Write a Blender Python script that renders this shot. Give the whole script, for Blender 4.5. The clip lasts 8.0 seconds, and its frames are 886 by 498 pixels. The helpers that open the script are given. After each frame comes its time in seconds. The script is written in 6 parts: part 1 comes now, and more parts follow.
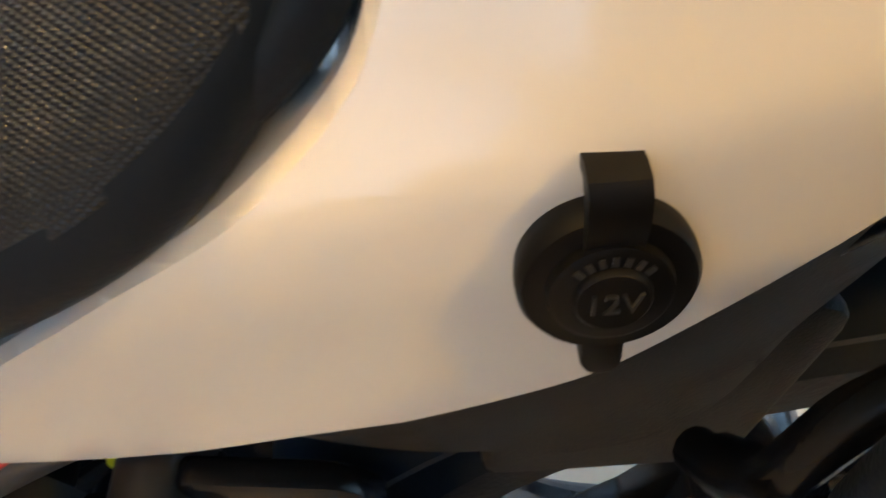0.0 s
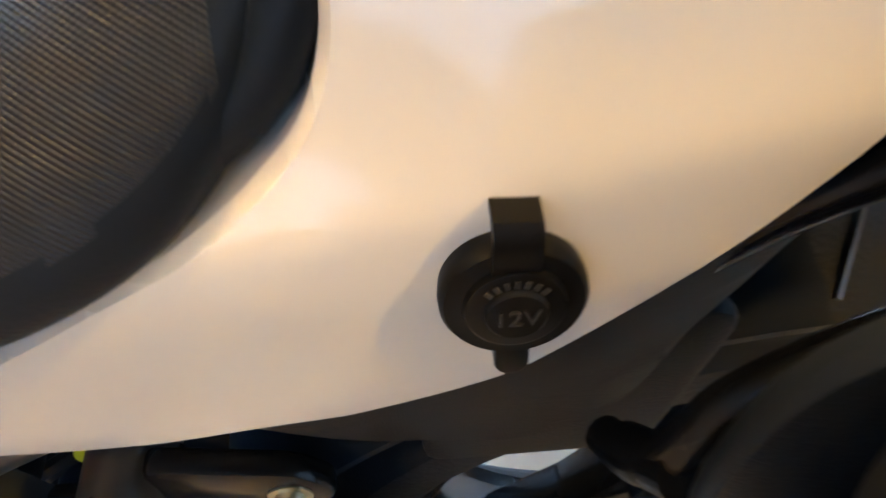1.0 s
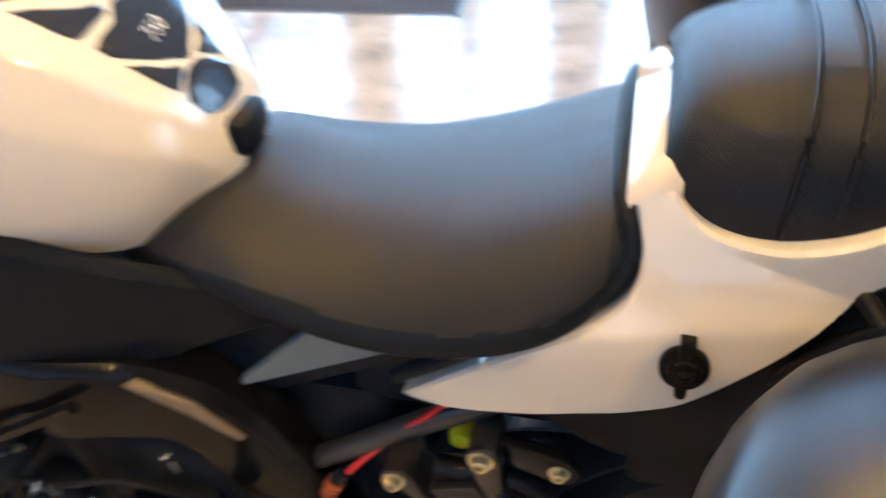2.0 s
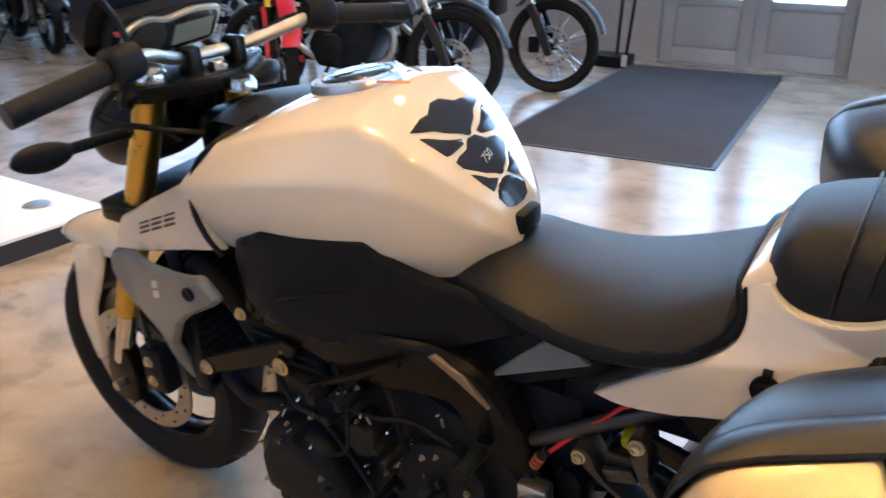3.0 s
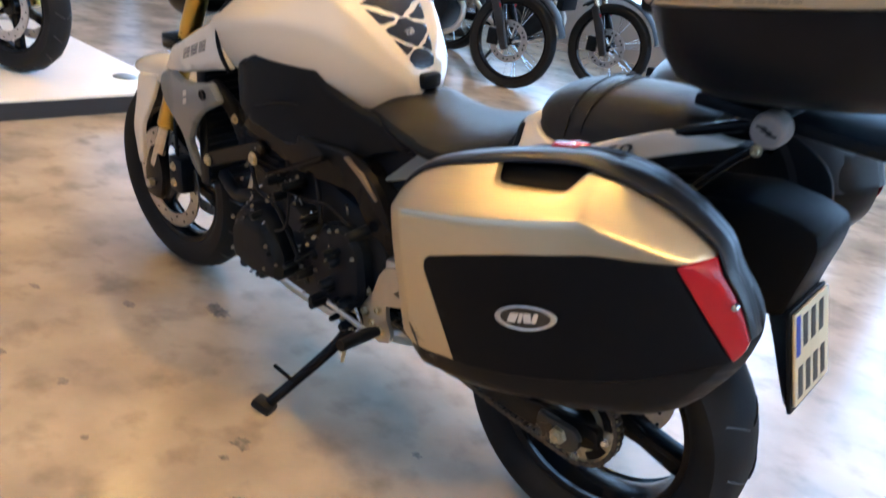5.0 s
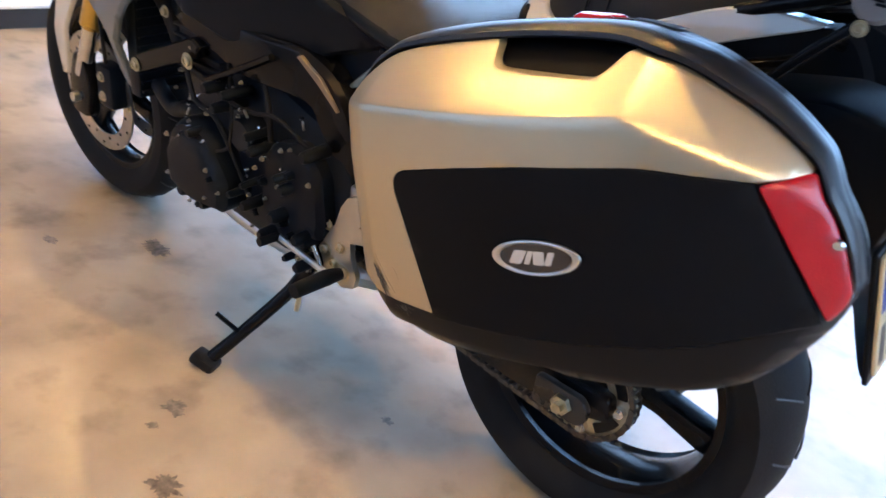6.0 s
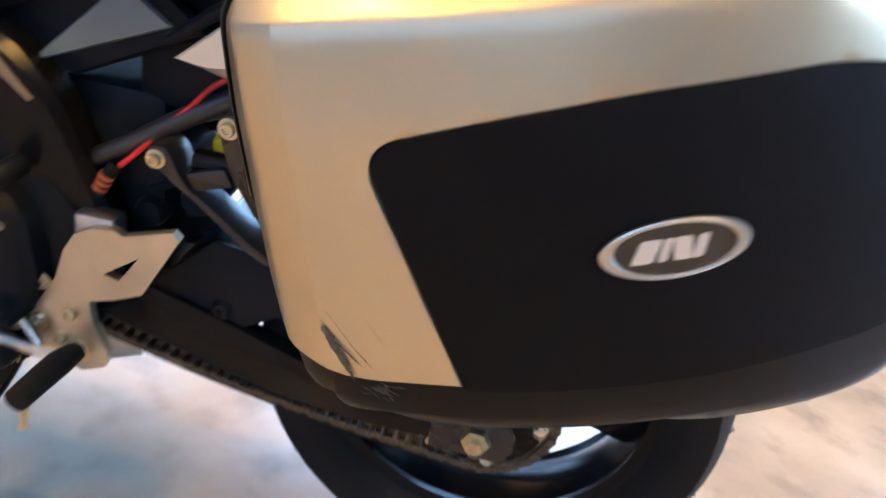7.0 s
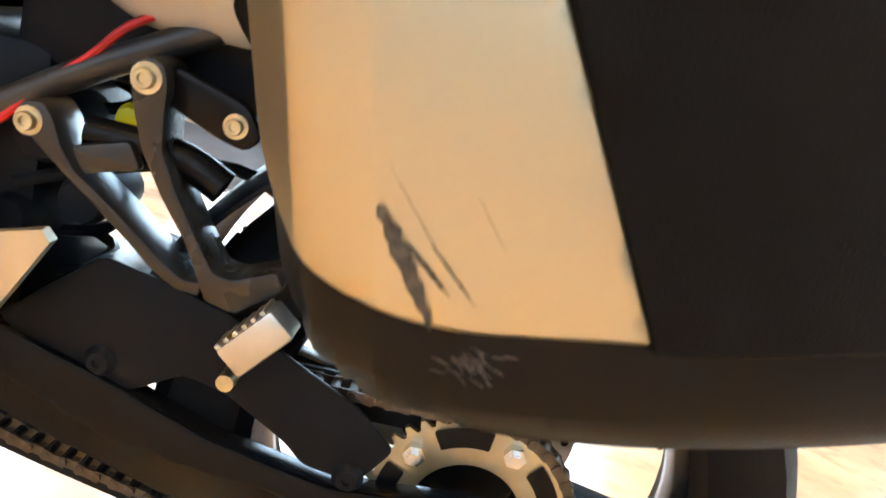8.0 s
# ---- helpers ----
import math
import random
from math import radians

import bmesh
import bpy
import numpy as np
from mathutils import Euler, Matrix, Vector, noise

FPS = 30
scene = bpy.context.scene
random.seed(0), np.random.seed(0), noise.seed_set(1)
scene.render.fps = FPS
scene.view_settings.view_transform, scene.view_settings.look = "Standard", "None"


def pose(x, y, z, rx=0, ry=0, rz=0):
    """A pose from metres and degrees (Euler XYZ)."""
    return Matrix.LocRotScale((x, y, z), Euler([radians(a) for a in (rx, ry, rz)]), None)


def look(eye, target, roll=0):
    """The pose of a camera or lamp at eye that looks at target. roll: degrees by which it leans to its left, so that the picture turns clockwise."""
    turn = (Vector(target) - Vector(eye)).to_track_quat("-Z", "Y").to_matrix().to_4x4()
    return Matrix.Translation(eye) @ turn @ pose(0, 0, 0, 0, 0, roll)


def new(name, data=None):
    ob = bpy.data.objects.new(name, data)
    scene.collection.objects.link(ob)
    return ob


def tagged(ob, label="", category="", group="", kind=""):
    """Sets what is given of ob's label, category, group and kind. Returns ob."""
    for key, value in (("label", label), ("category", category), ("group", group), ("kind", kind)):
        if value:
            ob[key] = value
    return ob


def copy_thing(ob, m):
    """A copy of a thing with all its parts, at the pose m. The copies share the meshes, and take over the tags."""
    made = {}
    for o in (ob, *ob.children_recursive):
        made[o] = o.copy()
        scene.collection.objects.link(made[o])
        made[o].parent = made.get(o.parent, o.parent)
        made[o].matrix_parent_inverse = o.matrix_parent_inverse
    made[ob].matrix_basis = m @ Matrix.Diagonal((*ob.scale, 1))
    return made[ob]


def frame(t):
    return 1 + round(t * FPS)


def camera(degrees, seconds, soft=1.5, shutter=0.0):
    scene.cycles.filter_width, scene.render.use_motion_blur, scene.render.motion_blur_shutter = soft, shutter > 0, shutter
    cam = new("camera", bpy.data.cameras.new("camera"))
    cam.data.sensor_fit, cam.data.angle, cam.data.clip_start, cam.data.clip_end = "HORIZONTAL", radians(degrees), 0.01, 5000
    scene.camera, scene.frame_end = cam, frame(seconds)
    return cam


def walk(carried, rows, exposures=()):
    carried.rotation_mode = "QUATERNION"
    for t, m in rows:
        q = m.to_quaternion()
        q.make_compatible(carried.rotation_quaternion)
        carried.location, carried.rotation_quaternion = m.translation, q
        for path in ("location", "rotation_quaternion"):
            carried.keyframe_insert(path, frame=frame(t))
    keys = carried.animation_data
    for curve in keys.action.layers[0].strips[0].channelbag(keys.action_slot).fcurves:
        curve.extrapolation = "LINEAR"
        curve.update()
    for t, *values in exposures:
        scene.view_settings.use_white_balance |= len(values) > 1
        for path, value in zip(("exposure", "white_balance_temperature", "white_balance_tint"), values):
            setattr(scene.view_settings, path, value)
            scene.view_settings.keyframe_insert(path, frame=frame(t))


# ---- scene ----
cam = camera(57.0, 8.0, shutter=0.5)
PATH = [
    (0.0, (-0.2018, -0.3584, 0.8673), (-0.2350, 0.7154, -0.1795), -5.35),
    (0.2, (-0.1972, -0.3495, 0.8616), (-0.2063, 0.7255, -0.1845), -4.01),
    (0.5, (-0.1960, -0.3471, 0.8597), (-0.1814, 0.7281, -0.1861), -2.73),
    (0.7, (-0.1957, -0.3512, 0.8629), (-0.1729, 0.7196, -0.1874), -2.63),
    (1.0, (-0.1964, -0.3766, 0.8949), (-0.1474, 0.6810, -0.1677), -2.23),
    (1.2, (-0.2038, -0.4177, 0.9394), (-0.1160, 0.6566, -0.1038), 0.56),
    (1.4, (-0.2036, -0.4863, 0.9878), (-0.1840, 0.6575, 0.0177), 0.87),
    (1.5, (-0.2018, -0.5172, 1.0092), (-0.2406, 0.6600, 0.0804), 0.75),
    (1.8, (-0.2117, -0.6088, 1.0809), (-0.4857, 1.0070, -0.0654), -1.73),
    (2, (-0.2324, -0.7101, 1.1220), (-0.6341, 0.9419, 0.0687), -1.14),
    (2.2, (-0.211, -0.810, 1.144), (-0.767, 0.775, 0.245), -1.4),
    (3.3, (0.058, -1.165, 1.265), (-0.974, 0.273, 0.558), 1.3),
    (3.5, (0.161, -1.184, 1.260), (-0.930, 0.214, 0.562), 1.8),
    (3.8, (0.296, -1.241, 1.257), (-0.829, 0.131, 0.562), 2.4),
    (4.2, (0.478, -1.354, 1.254), (-0.639, 0.028, 0.562), 4.0),
    (4.5, (0.567, -1.420, 1.270), (-0.526, -0.023, 0.571), 6.6),
    (4.8, (0.591, -1.449, 1.243), (-0.483, -0.047, 0.528), 9.6),
    (5.2, (0.558, -1.407, 1.143), (-0.490, -0.013, 0.374), 11.2),
    (6.3, (0.292, -1.158, 1.018), (-0.596, 0.286, 0.147), 14.6),
    (6.5, (0.1903, -1.1460, 0.9943), (-0.5897, 0.4586, 0.0905), 15.36),
    (6.7, (0.101, -1.104, 0.945), (-0.351, 0.541, 0.097), 14.4),
    (7, (-0.007, -1.007, 0.842), (-0.170, 0.756, 0.135), 11.5),
    (7.2, (-0.051, -0.952, 0.771), (-0.162, 0.863, 0.200), 9.8),
    (7.5, (-0.094, -0.871, 0.704), (-0.084, 0.990, 0.297), 12.6),
    (8, (-0.092, -0.817, 0.632), (-0.062, 1.066, 0.336), 15.6),
]
LIGHT_METER = [(0, -0.42, 6900, 12), (0.5, -0.42, 6700, 12), (1.0, -0.22, 6500, 14), (1.5, -0.1, 6700, 15), (2.0, -0.45, 6700, 16), (3.3, -1.15, 7000, 22), (4.0, -1.1, 6900, 22), (5.0, -1.02, 6750, 19), (6.3, -0.7, 6500, 22), (7.0, -0.4, 6650, 22), (7.5, 0.15, 7900, 20), (8.0, 0.25, 9700, 20)]
walk(cam, [(t, look(e, g, r)) for t, e, g, r in PATH], LIGHT_METER)
from mathutils.bvhtree import BVHTree

# ---- world and light ----
world = bpy.data.worlds.new("world")
scene.world = world
world.use_nodes = True
wn = world.node_tree.nodes
sky = wn.new("ShaderNodeTexSky")
sky.sky_type, sky.sun_disc = "NISHITA", False
sky.sun_elevation, sky.sun_rotation = radians(35), radians(20)
world.node_tree.links.new(sky.outputs["Color"], wn["Background"].inputs["Color"])
wn["Background"].inputs["Strength"].default_value = 0.12
WARM = (1.0, 0.63, 0.20)
COOL = (0.22, 0.54, 1.0)


def area(name, at, to, size, watts, colour, size_y=None):
    data = bpy.data.lights.new(name, "AREA")
    data.shape, data.size, data.size_y = "RECTANGLE", size, size_y or size
    data.energy, data.color = watts, colour
    ob = new(name, data)
    ob.matrix_world = look(at, to)
    return ob


def spot(name, at, to, watts, colour, angle=70, radius=0.05):
    data = bpy.data.lights.new(name, "SPOT")
    data.energy, data.color, data.spot_size, data.spot_blend, data.shadow_soft_size = watts, colour, radians(angle), 0.6, radius
    ob = new(name, data)
    ob.matrix_world = look(at, to)
    return ob


# ---- materials ----
def mat(name, colour, rough=0.5, metal=0.0, vary=0.12, scale=6.0, bump=0.0, bump_scale=60.0, coat=0.0, spec=0.5, object_random=0.0, rough_vary=0.15, stain=None, dots=0.0):
    m = bpy.data.materials.new(name)
    m.use_nodes = True
    nt = m.node_tree
    n, l = nt.nodes, nt.links
    b = n["Principled BSDF"]
    co = n.new("ShaderNodeTexCoord")
    big = n.new("ShaderNodeTexNoise")
    big.inputs["Scale"].default_value, big.inputs["Detail"].default_value = scale, 6
    l.new(co.outputs["Object"], big.inputs["Vector"])
    fine = n.new("ShaderNodeTexNoise")
    fine.inputs["Scale"].default_value, fine.inputs["Detail"].default_value = bump_scale, 3
    l.new(co.outputs["Object"], fine.inputs["Vector"])
    ramp = n.new("ShaderNodeValToRGB")
    lo = [max(0, c * (1 - vary)) for c in colour]
    hi = [min(1, c * (1 + vary)) for c in colour]
    ramp.color_ramp.elements[0].color, ramp.color_ramp.elements[1].color = (*lo, 1), (*hi, 1)
    ramp.color_ramp.elements[0].position, ramp.color_ramp.elements[1].position = 0.3, 0.7
    l.new(big.outputs["Fac"], ramp.inputs["Fac"])
    out = ramp.outputs["Color"]
    if stain:
        spots = n.new("ShaderNodeTexNoise")
        spots.inputs["Scale"].default_value, spots.inputs["Detail"].default_value = stain[1], 8
        l.new(co.outputs["Object"], spots.inputs["Vector"])
        cut = n.new("ShaderNodeMapRange")
        cut.inputs["From Min"].default_value, cut.inputs["From Max"].default_value = stain[2], stain[3]
        l.new(spots.outputs["Fac"], cut.inputs["Value"])
        mix = n.new("ShaderNodeMix")
        mix.data_type = "RGBA"
        l.new(cut.outputs["Result"], mix.inputs["Factor"])
        l.new(out, mix.inputs["A"])
        mix.inputs["B"].default_value = (*stain[0], 1)
        out = mix.outputs["Result"]
    l.new(out, b.inputs["Base Color"])
    rr = n.new("ShaderNodeMapRange")
    rr.inputs["To Min"].default_value, rr.inputs["To Max"].default_value = max(0.02, rough * (1 - rough_vary)), min(1, rough * (1 + rough_vary))
    l.new(big.outputs["Fac"], rr.inputs["Value"])
    l.new(rr.outputs["Result"], b.inputs["Roughness"])
    b.inputs["Metallic"].default_value = metal
    b.inputs["Specular IOR Level"].default_value = spec
    b.inputs["Coat Weight"].default_value = coat
    b.inputs["Coat Roughness"].default_value = 0.04
    if dots:
        split = n.new("ShaderNodeSeparateXYZ")
        l.new(co.outputs["Object"], split.inputs["Vector"])
        side = n.new("ShaderNodeMath")
        side.operation = "ABSOLUTE"
        l.new(split.outputs["Y"], side.inputs[0])
        run = n.new("ShaderNodeMath")
        run.operation = "SUBTRACT"
        l.new(split.outputs["Z"], run.inputs[0])
        l.new(side.outputs["Value"], run.inputs[1])
        flat = n.new("ShaderNodeCombineXYZ")
        l.new(split.outputs["X"], flat.inputs["X"])
        l.new(run.outputs["Value"], flat.inputs["Y"])
        turned = n.new("ShaderNodeMapping")
        turned.inputs["Rotation"].default_value = (0, 0, radians(45))
        l.new(flat.outputs["Vector"], turned.inputs["Vector"])
        cells = n.new("ShaderNodeTexVoronoi")
        cells.voronoi_dimensions = "2D"
        cells.inputs["Scale"].default_value, cells.inputs["Randomness"].default_value = dots, 0.0
        l.new(turned.outputs["Vector"], cells.inputs["Vector"])
        bd = n.new("ShaderNodeBump")
        bd.inputs["Strength"].default_value, bd.inputs["Distance"].default_value, bd.invert = 0.85, 0.0007, True
        l.new(cells.outputs["Distance"], bd.inputs["Height"])
        l.new(bd.outputs["Normal"], b.inputs["Normal"])
    if bump:
        bp = n.new("ShaderNodeBump")
        bp.inputs["Strength"].default_value, bp.inputs["Distance"].default_value = bump, 0.002
        l.new(fine.outputs["Fac"], bp.inputs["Height"])
        l.new(bp.outputs["Normal"], b.inputs["Normal"])
    return m


def glow(name, colour, strength):
    m = bpy.data.materials.new(name)
    m.use_nodes = True
    b = m.node_tree.nodes["Principled BSDF"]
    b.inputs["Base Color"].default_value = (0.02, 0.02, 0.02, 1)
    b.inputs["Emission Color"].default_value, b.inputs["Emission Strength"].default_value = (*colour, 1), strength
    return m


def glass(name, colour=(1, 1, 1), rough=0.02):
    m = bpy.data.materials.new(name)
    m.use_nodes = True
    b = m.node_tree.nodes["Principled BSDF"]
    b.inputs["Base Color"].default_value = (*colour, 1)
    b.inputs["Transmission Weight"].default_value, b.inputs["Roughness"].default_value, b.inputs["IOR"].default_value = 1.0, rough, 1.45
    return m


WHITE = mat("white gloss paint", (0.64, 0.596, 0.52), 0.09, vary=0.02, scale=3, coat=1.0)
SHELL = mat("dark grey satin case plastic", (0.0036, 0.0045, 0.006), 0.38, vary=0.15, scale=8, bump=0.08, bump_scale=700, spec=0.2)
SILVER = mat("champagne silver paint", (0.58, 0.498, 0.35), 0.37, metal=0.92, vary=0.04, scale=4, bump=0.05, bump_scale=900, coat=0.25)
PLASTIC = mat("grained black plastic", (0.008, 0.0105, 0.015), 0.33, vary=0.2, scale=8, bump=0.12, bump_scale=700, spec=0.12)
SATIN = mat("satin black plastic", (0.0078, 0.0108, 0.0155), 0.36, vary=0.2, scale=5, bump=0.08, bump_scale=500, spec=0.09)
RIM = mat("grained dark rim plastic", (0.008, 0.0095, 0.013), 0.33, vary=0.15, scale=8, bump=0.08, bump_scale=700, spec=0.5)
RECESSM = mat("matt black moulding", (0.0035, 0.0038, 0.0045), 0.6, vary=0.2, scale=30, bump=0.2, bump_scale=900, spec=0.1)
PANEL = mat("dark grey case panel", (0.003, 0.0041, 0.0062), 0.5, vary=0.15, scale=8, bump=0.2, bump_scale=900, spec=0.1)
VINYL = mat("black seat vinyl", (0.007, 0.008, 0.0095), 0.34, vary=0.15, scale=9, dots=550, spec=0.3)
METAL = mat("black engine metal", (0.0085, 0.0122, 0.0175), 0.34, metal=0.1, vary=0.3, scale=14, bump=0.14, bump_scale=220, spec=0.1)
FRAMEM = mat("black frame paint", (0.0048, 0.0055, 0.0068), 0.22, metal=0.0, vary=0.15, scale=10, bump=0.06, bump_scale=300, spec=0.16)
ALU = mat("brushed aluminium", (0.62, 0.60, 0.56), 0.34, metal=1.0, vary=0.12, scale=20, bump=0.1, bump_scale=400)
CHROME = mat("polished steel", (0.72, 0.71, 0.69), 0.16, metal=1.0, vary=0.1, scale=30)
DULLBOLT = mat("small dull engine bolt", (0.42, 0.39, 0.33), 0.35, metal=1.0, vary=0.2, scale=80)
BOLT = mat("zinc bolt", (0.62, 0.53, 0.36), 0.3, metal=1.0, vary=0.2, scale=80)
HANGER = mat("satin black cast aluminium", (0.030, 0.028, 0.027), 0.28, metal=0.35, vary=0.15, scale=12, bump=0.06, bump_scale=500, spec=0.6)
GOLD = mat("gold anodised fork", (0.62, 0.40, 0.10), 0.28, metal=1.0, vary=0.08, scale=12)
TRIM = mat("blue-grey satin plate", (0.12, 0.165, 0.18), 0.42, vary=0.08, scale=10, bump=0.05, bump_scale=400, coat=0.2)
RAILM = mat("worn black tube paint", (0.02, 0.022, 0.025), 0.3, vary=0.3, scale=12, spec=0.5)
GREYP = mat("grey painted plastic", (0.135, 0.158, 0.172), 0.4, vary=0.08, scale=8, bump=0.05, bump_scale=400, coat=0.2)
RUBBER = mat("tyre rubber", (0.008, 0.0095, 0.012), 0.65, vary=0.25, scale=20, bump=0.3, bump_scale=300, spec=0.2)
RED = mat("red reflector plastic", (0.42, 0.008, 0.015), 0.25, vary=0.08, scale=30, bump=0.3, bump_scale=500, coat=0.5)
REDPAINT = mat("red motorcycle plastic", (0.55, 0.01, 0.03), 0.3, vary=0.06, scale=6, coat=0.4)
YELLOW = mat("yellow cap", (0.75, 0.6, 0.02), 0.4, vary=0.05)
DECAL = mat("dark decal", (0.03, 0.03, 0.03), 0.4, vary=0.1)
PADM = mat("black domed sticker", (0.012, 0.012, 0.013), 0.18, vary=0.1, coat=0.6)
LIGHTGREY = mat("pale grey print", (0.55, 0.54, 0.52), 0.4, vary=0.05)
SCUFF = mat("scuffed raw plastic", (0.06, 0.058, 0.055), 0.8, vary=0.6, scale=160, bump=0.9, bump_scale=420)
DISC = mat("brake disc steel", (0.45, 0.44, 0.43), 0.3, metal=1.0, vary=0.15, scale=30)
SPROCKET = mat("sprocket steel", (0.58, 0.52, 0.38), 0.35, metal=1.0, vary=0.15, scale=40)
CHAINM = mat("oily chain steel", (0.10, 0.09, 0.08), 0.4, metal=0.9, vary=0.4, scale=60)
CABLE = mat("red cable", (0.5, 0.015, 0.02), 0.45, vary=0.06)
PLATEM = mat("number plate face", (0.66, 0.59, 0.40), 0.4, vary=0.06, scale=20)
SOCKETM = mat("smooth black rubber", (0.004, 0.004, 0.0043), 0.4, vary=0.2, scale=40, bump=0.03, bump_scale=2500, spec=0.1)
# Lighter than the cap: the highlight on the raised letters is painted in.
EMBOSS = mat("raised rubber letters with painted highlight", (0.02, 0.02, 0.02), 0.3, vary=0.2)
CAPM = mat("dull grey cap plastic", (0.30, 0.28, 0.27), 0.5, vary=0.1, scale=40, bump=0.08, bump_scale=600)
BLUE = mat("blue plate band", (0.02, 0.05, 0.35), 0.4)


# ---- mesh helpers ----
def add(name, bm, material, parent=None, label="", angle=38, m=None):
    bmesh.ops.recalc_face_normals(bm, faces=bm.faces)
    for f in bm.faces:
        f.smooth = True
    lim = radians(angle)
    for e in bm.edges:
        e.smooth = len(e.link_faces) == 2 and e.calc_face_angle(0) < lim
    me = bpy.data.meshes.new(name)
    if m is not None:
        bmesh.ops.transform(bm, matrix=m, verts=bm.verts)
    bm.to_mesh(me)
    bm.free()
    me.materials.append(material)
    ob = new(name, me)
    if parent:
        ob.parent = parent
    if label:
        tagged(ob, label)
    return ob


def part(name, bm, material, parent, label="", angle=38, m=None):
    return add(name, bm, material, parent, label, angle, m)


def thing(name, label, category, m=None, group="", kind=""):
    ob = new(name)
    ob.empty_display_size = 0.1
    if m is not None:
        ob.matrix_world = m
    return tagged(ob, label, category, group, kind)


def join(bm, other, m=None):
    me = bpy.data.meshes.new("tmp")
    other.to_mesh(me)
    other.free()
    if m is not None:
        me.transform(m)
    bm.from_mesh(me)
    bpy.data.meshes.remove(me)
    return bm


def box(lo, hi, bevel=0.0, seg=2):
    bm = bmesh.new()
    bmesh.ops.create_cube(bm, size=1)
    for v in bm.verts:
        v.co = Vector([(a + b) / 2 + c * (b - a) for a, b, c in zip(lo, hi, v.co)])
    if bevel:
        bmesh.ops.bevel(bm, geom=list(bm.edges), offset=bevel, segments=seg, affect="EDGES", profile=0.5)
    return bm


def lathe(profile, n=48, axis="Y", at=(0, 0, 0), arc=None):
    """Turns (radius, along) pairs round an axis; a closed profile gives a ring."""
    bm = bmesh.new()
    rings = []
    span = arc or (0, 2 * math.pi)
    count = n if not arc else n + 1
    for i in range(count):
        a = span[0] + (span[1] - span[0]) * i / n
        row = []
        for r, h in profile:
            c = {"Y": (r * math.cos(a), h, r * math.sin(a)), "Z": (r * math.cos(a), r * math.sin(a), h), "X": (h, r * math.cos(a), r * math.sin(a))}[axis]
            row.append(bm.verts.new(Vector(c) + Vector(at)))
        rings.append(row)
    for i in range(n):
        a, b = rings[i], rings[(i + 1) % count]
        for j in range(len(profile) - 1):
            bm.faces.new((a[j], a[j + 1], b[j + 1], b[j]))
    bmesh.ops.remove_doubles(bm, verts=bm.verts, dist=1e-6)
    return bm


def smooth_line(pts, n=6):
    p = [Vector(q) for q in pts]
    out = []
    for i in range(len(p) - 1):
        a, b = p[max(i - 1, 0)], p[min(i + 2, len(p) - 1)]
        for k in range(n):
            t = k / n
            out.append(0.5 * ((2 * p[i]) + (p[i + 1] - a) * t + (2 * a - 5 * p[i] + 4 * p[i + 1] - b) * t * t + (-a + 3 * p[i] - 3 * p[i + 1] + b) * t ** 3))
    return out + [p[-1]]


def tube(pts, r, sides=10, n=6, radii=None):
    line = smooth_line(pts, n) if n > 1 else [Vector(p) for p in pts]
    bm = bmesh.new()
    rows = []
    up = Vector((0.123, 0.456, 0.88)).normalized()
    for i, p in enumerate(line):
        d = (line[min(i + 1, len(line) - 1)] - line[max(i - 1, 0)]).normalized()
        u = d.cross(up).normalized()
        w = d.cross(u).normalized()
        q = r
        if radii:
            f = i / (len(line) - 1) * (len(radii) - 1)
            k = min(int(f), len(radii) - 2)
            q = radii[k] + (radii[k + 1] - radii[k]) * (f - k)
        rows.append([bm.verts.new(p + q * (u * math.cos(2 * math.pi * s / sides) + w * math.sin(2 * math.pi * s / sides))) for s in range(sides)])
    for a, b in zip(rows, rows[1:]):
        for s in range(sides):
            bm.faces.new((a[s], a[(s + 1) % sides], b[(s + 1) % sides], b[s]))
    bm.faces.new(rows[0])
    bm.faces.new(rows[-1])
    return bm


def rounded(outline, r, seg=3):
    """An outline with its corners rounded; a third value in a point overrides the radius."""
    out = []
    n = len(outline)
    for i in range(n):
        a, p, b = (Vector(outline[(i + k) % n][:2]) for k in (-1, 0, 1))
        q = outline[i][2] if len(outline[i]) > 2 else r
        q = min(q, (a - p).length * 0.45, (b - p).length * 0.45)
        if q < 1e-5:
            out.append(p)
            continue
        s, e = p + (a - p).normalized() * q, p + (b - p).normalized() * q
        for k in range(seg + 1):
            t = k / seg
            out.append(s * (1 - t) ** 2 + p * 2 * t * (1 - t) + e * t * t)
    return [tuple(v) for v in out]


def edge_distance(x, z, outline):
    best = 9.0
    for (ax, az), (bx, bz) in zip(outline, outline[1:] + outline[:1]):
        dx, dz = bx - ax, bz - az
        t = max(0, min(1, ((x - ax) * dx + (z - az) * dz) / (dx * dx + dz * dz + 1e-12)))
        best = min(best, math.hypot(x - ax - t * dx, z - az - t * dz))
    return best


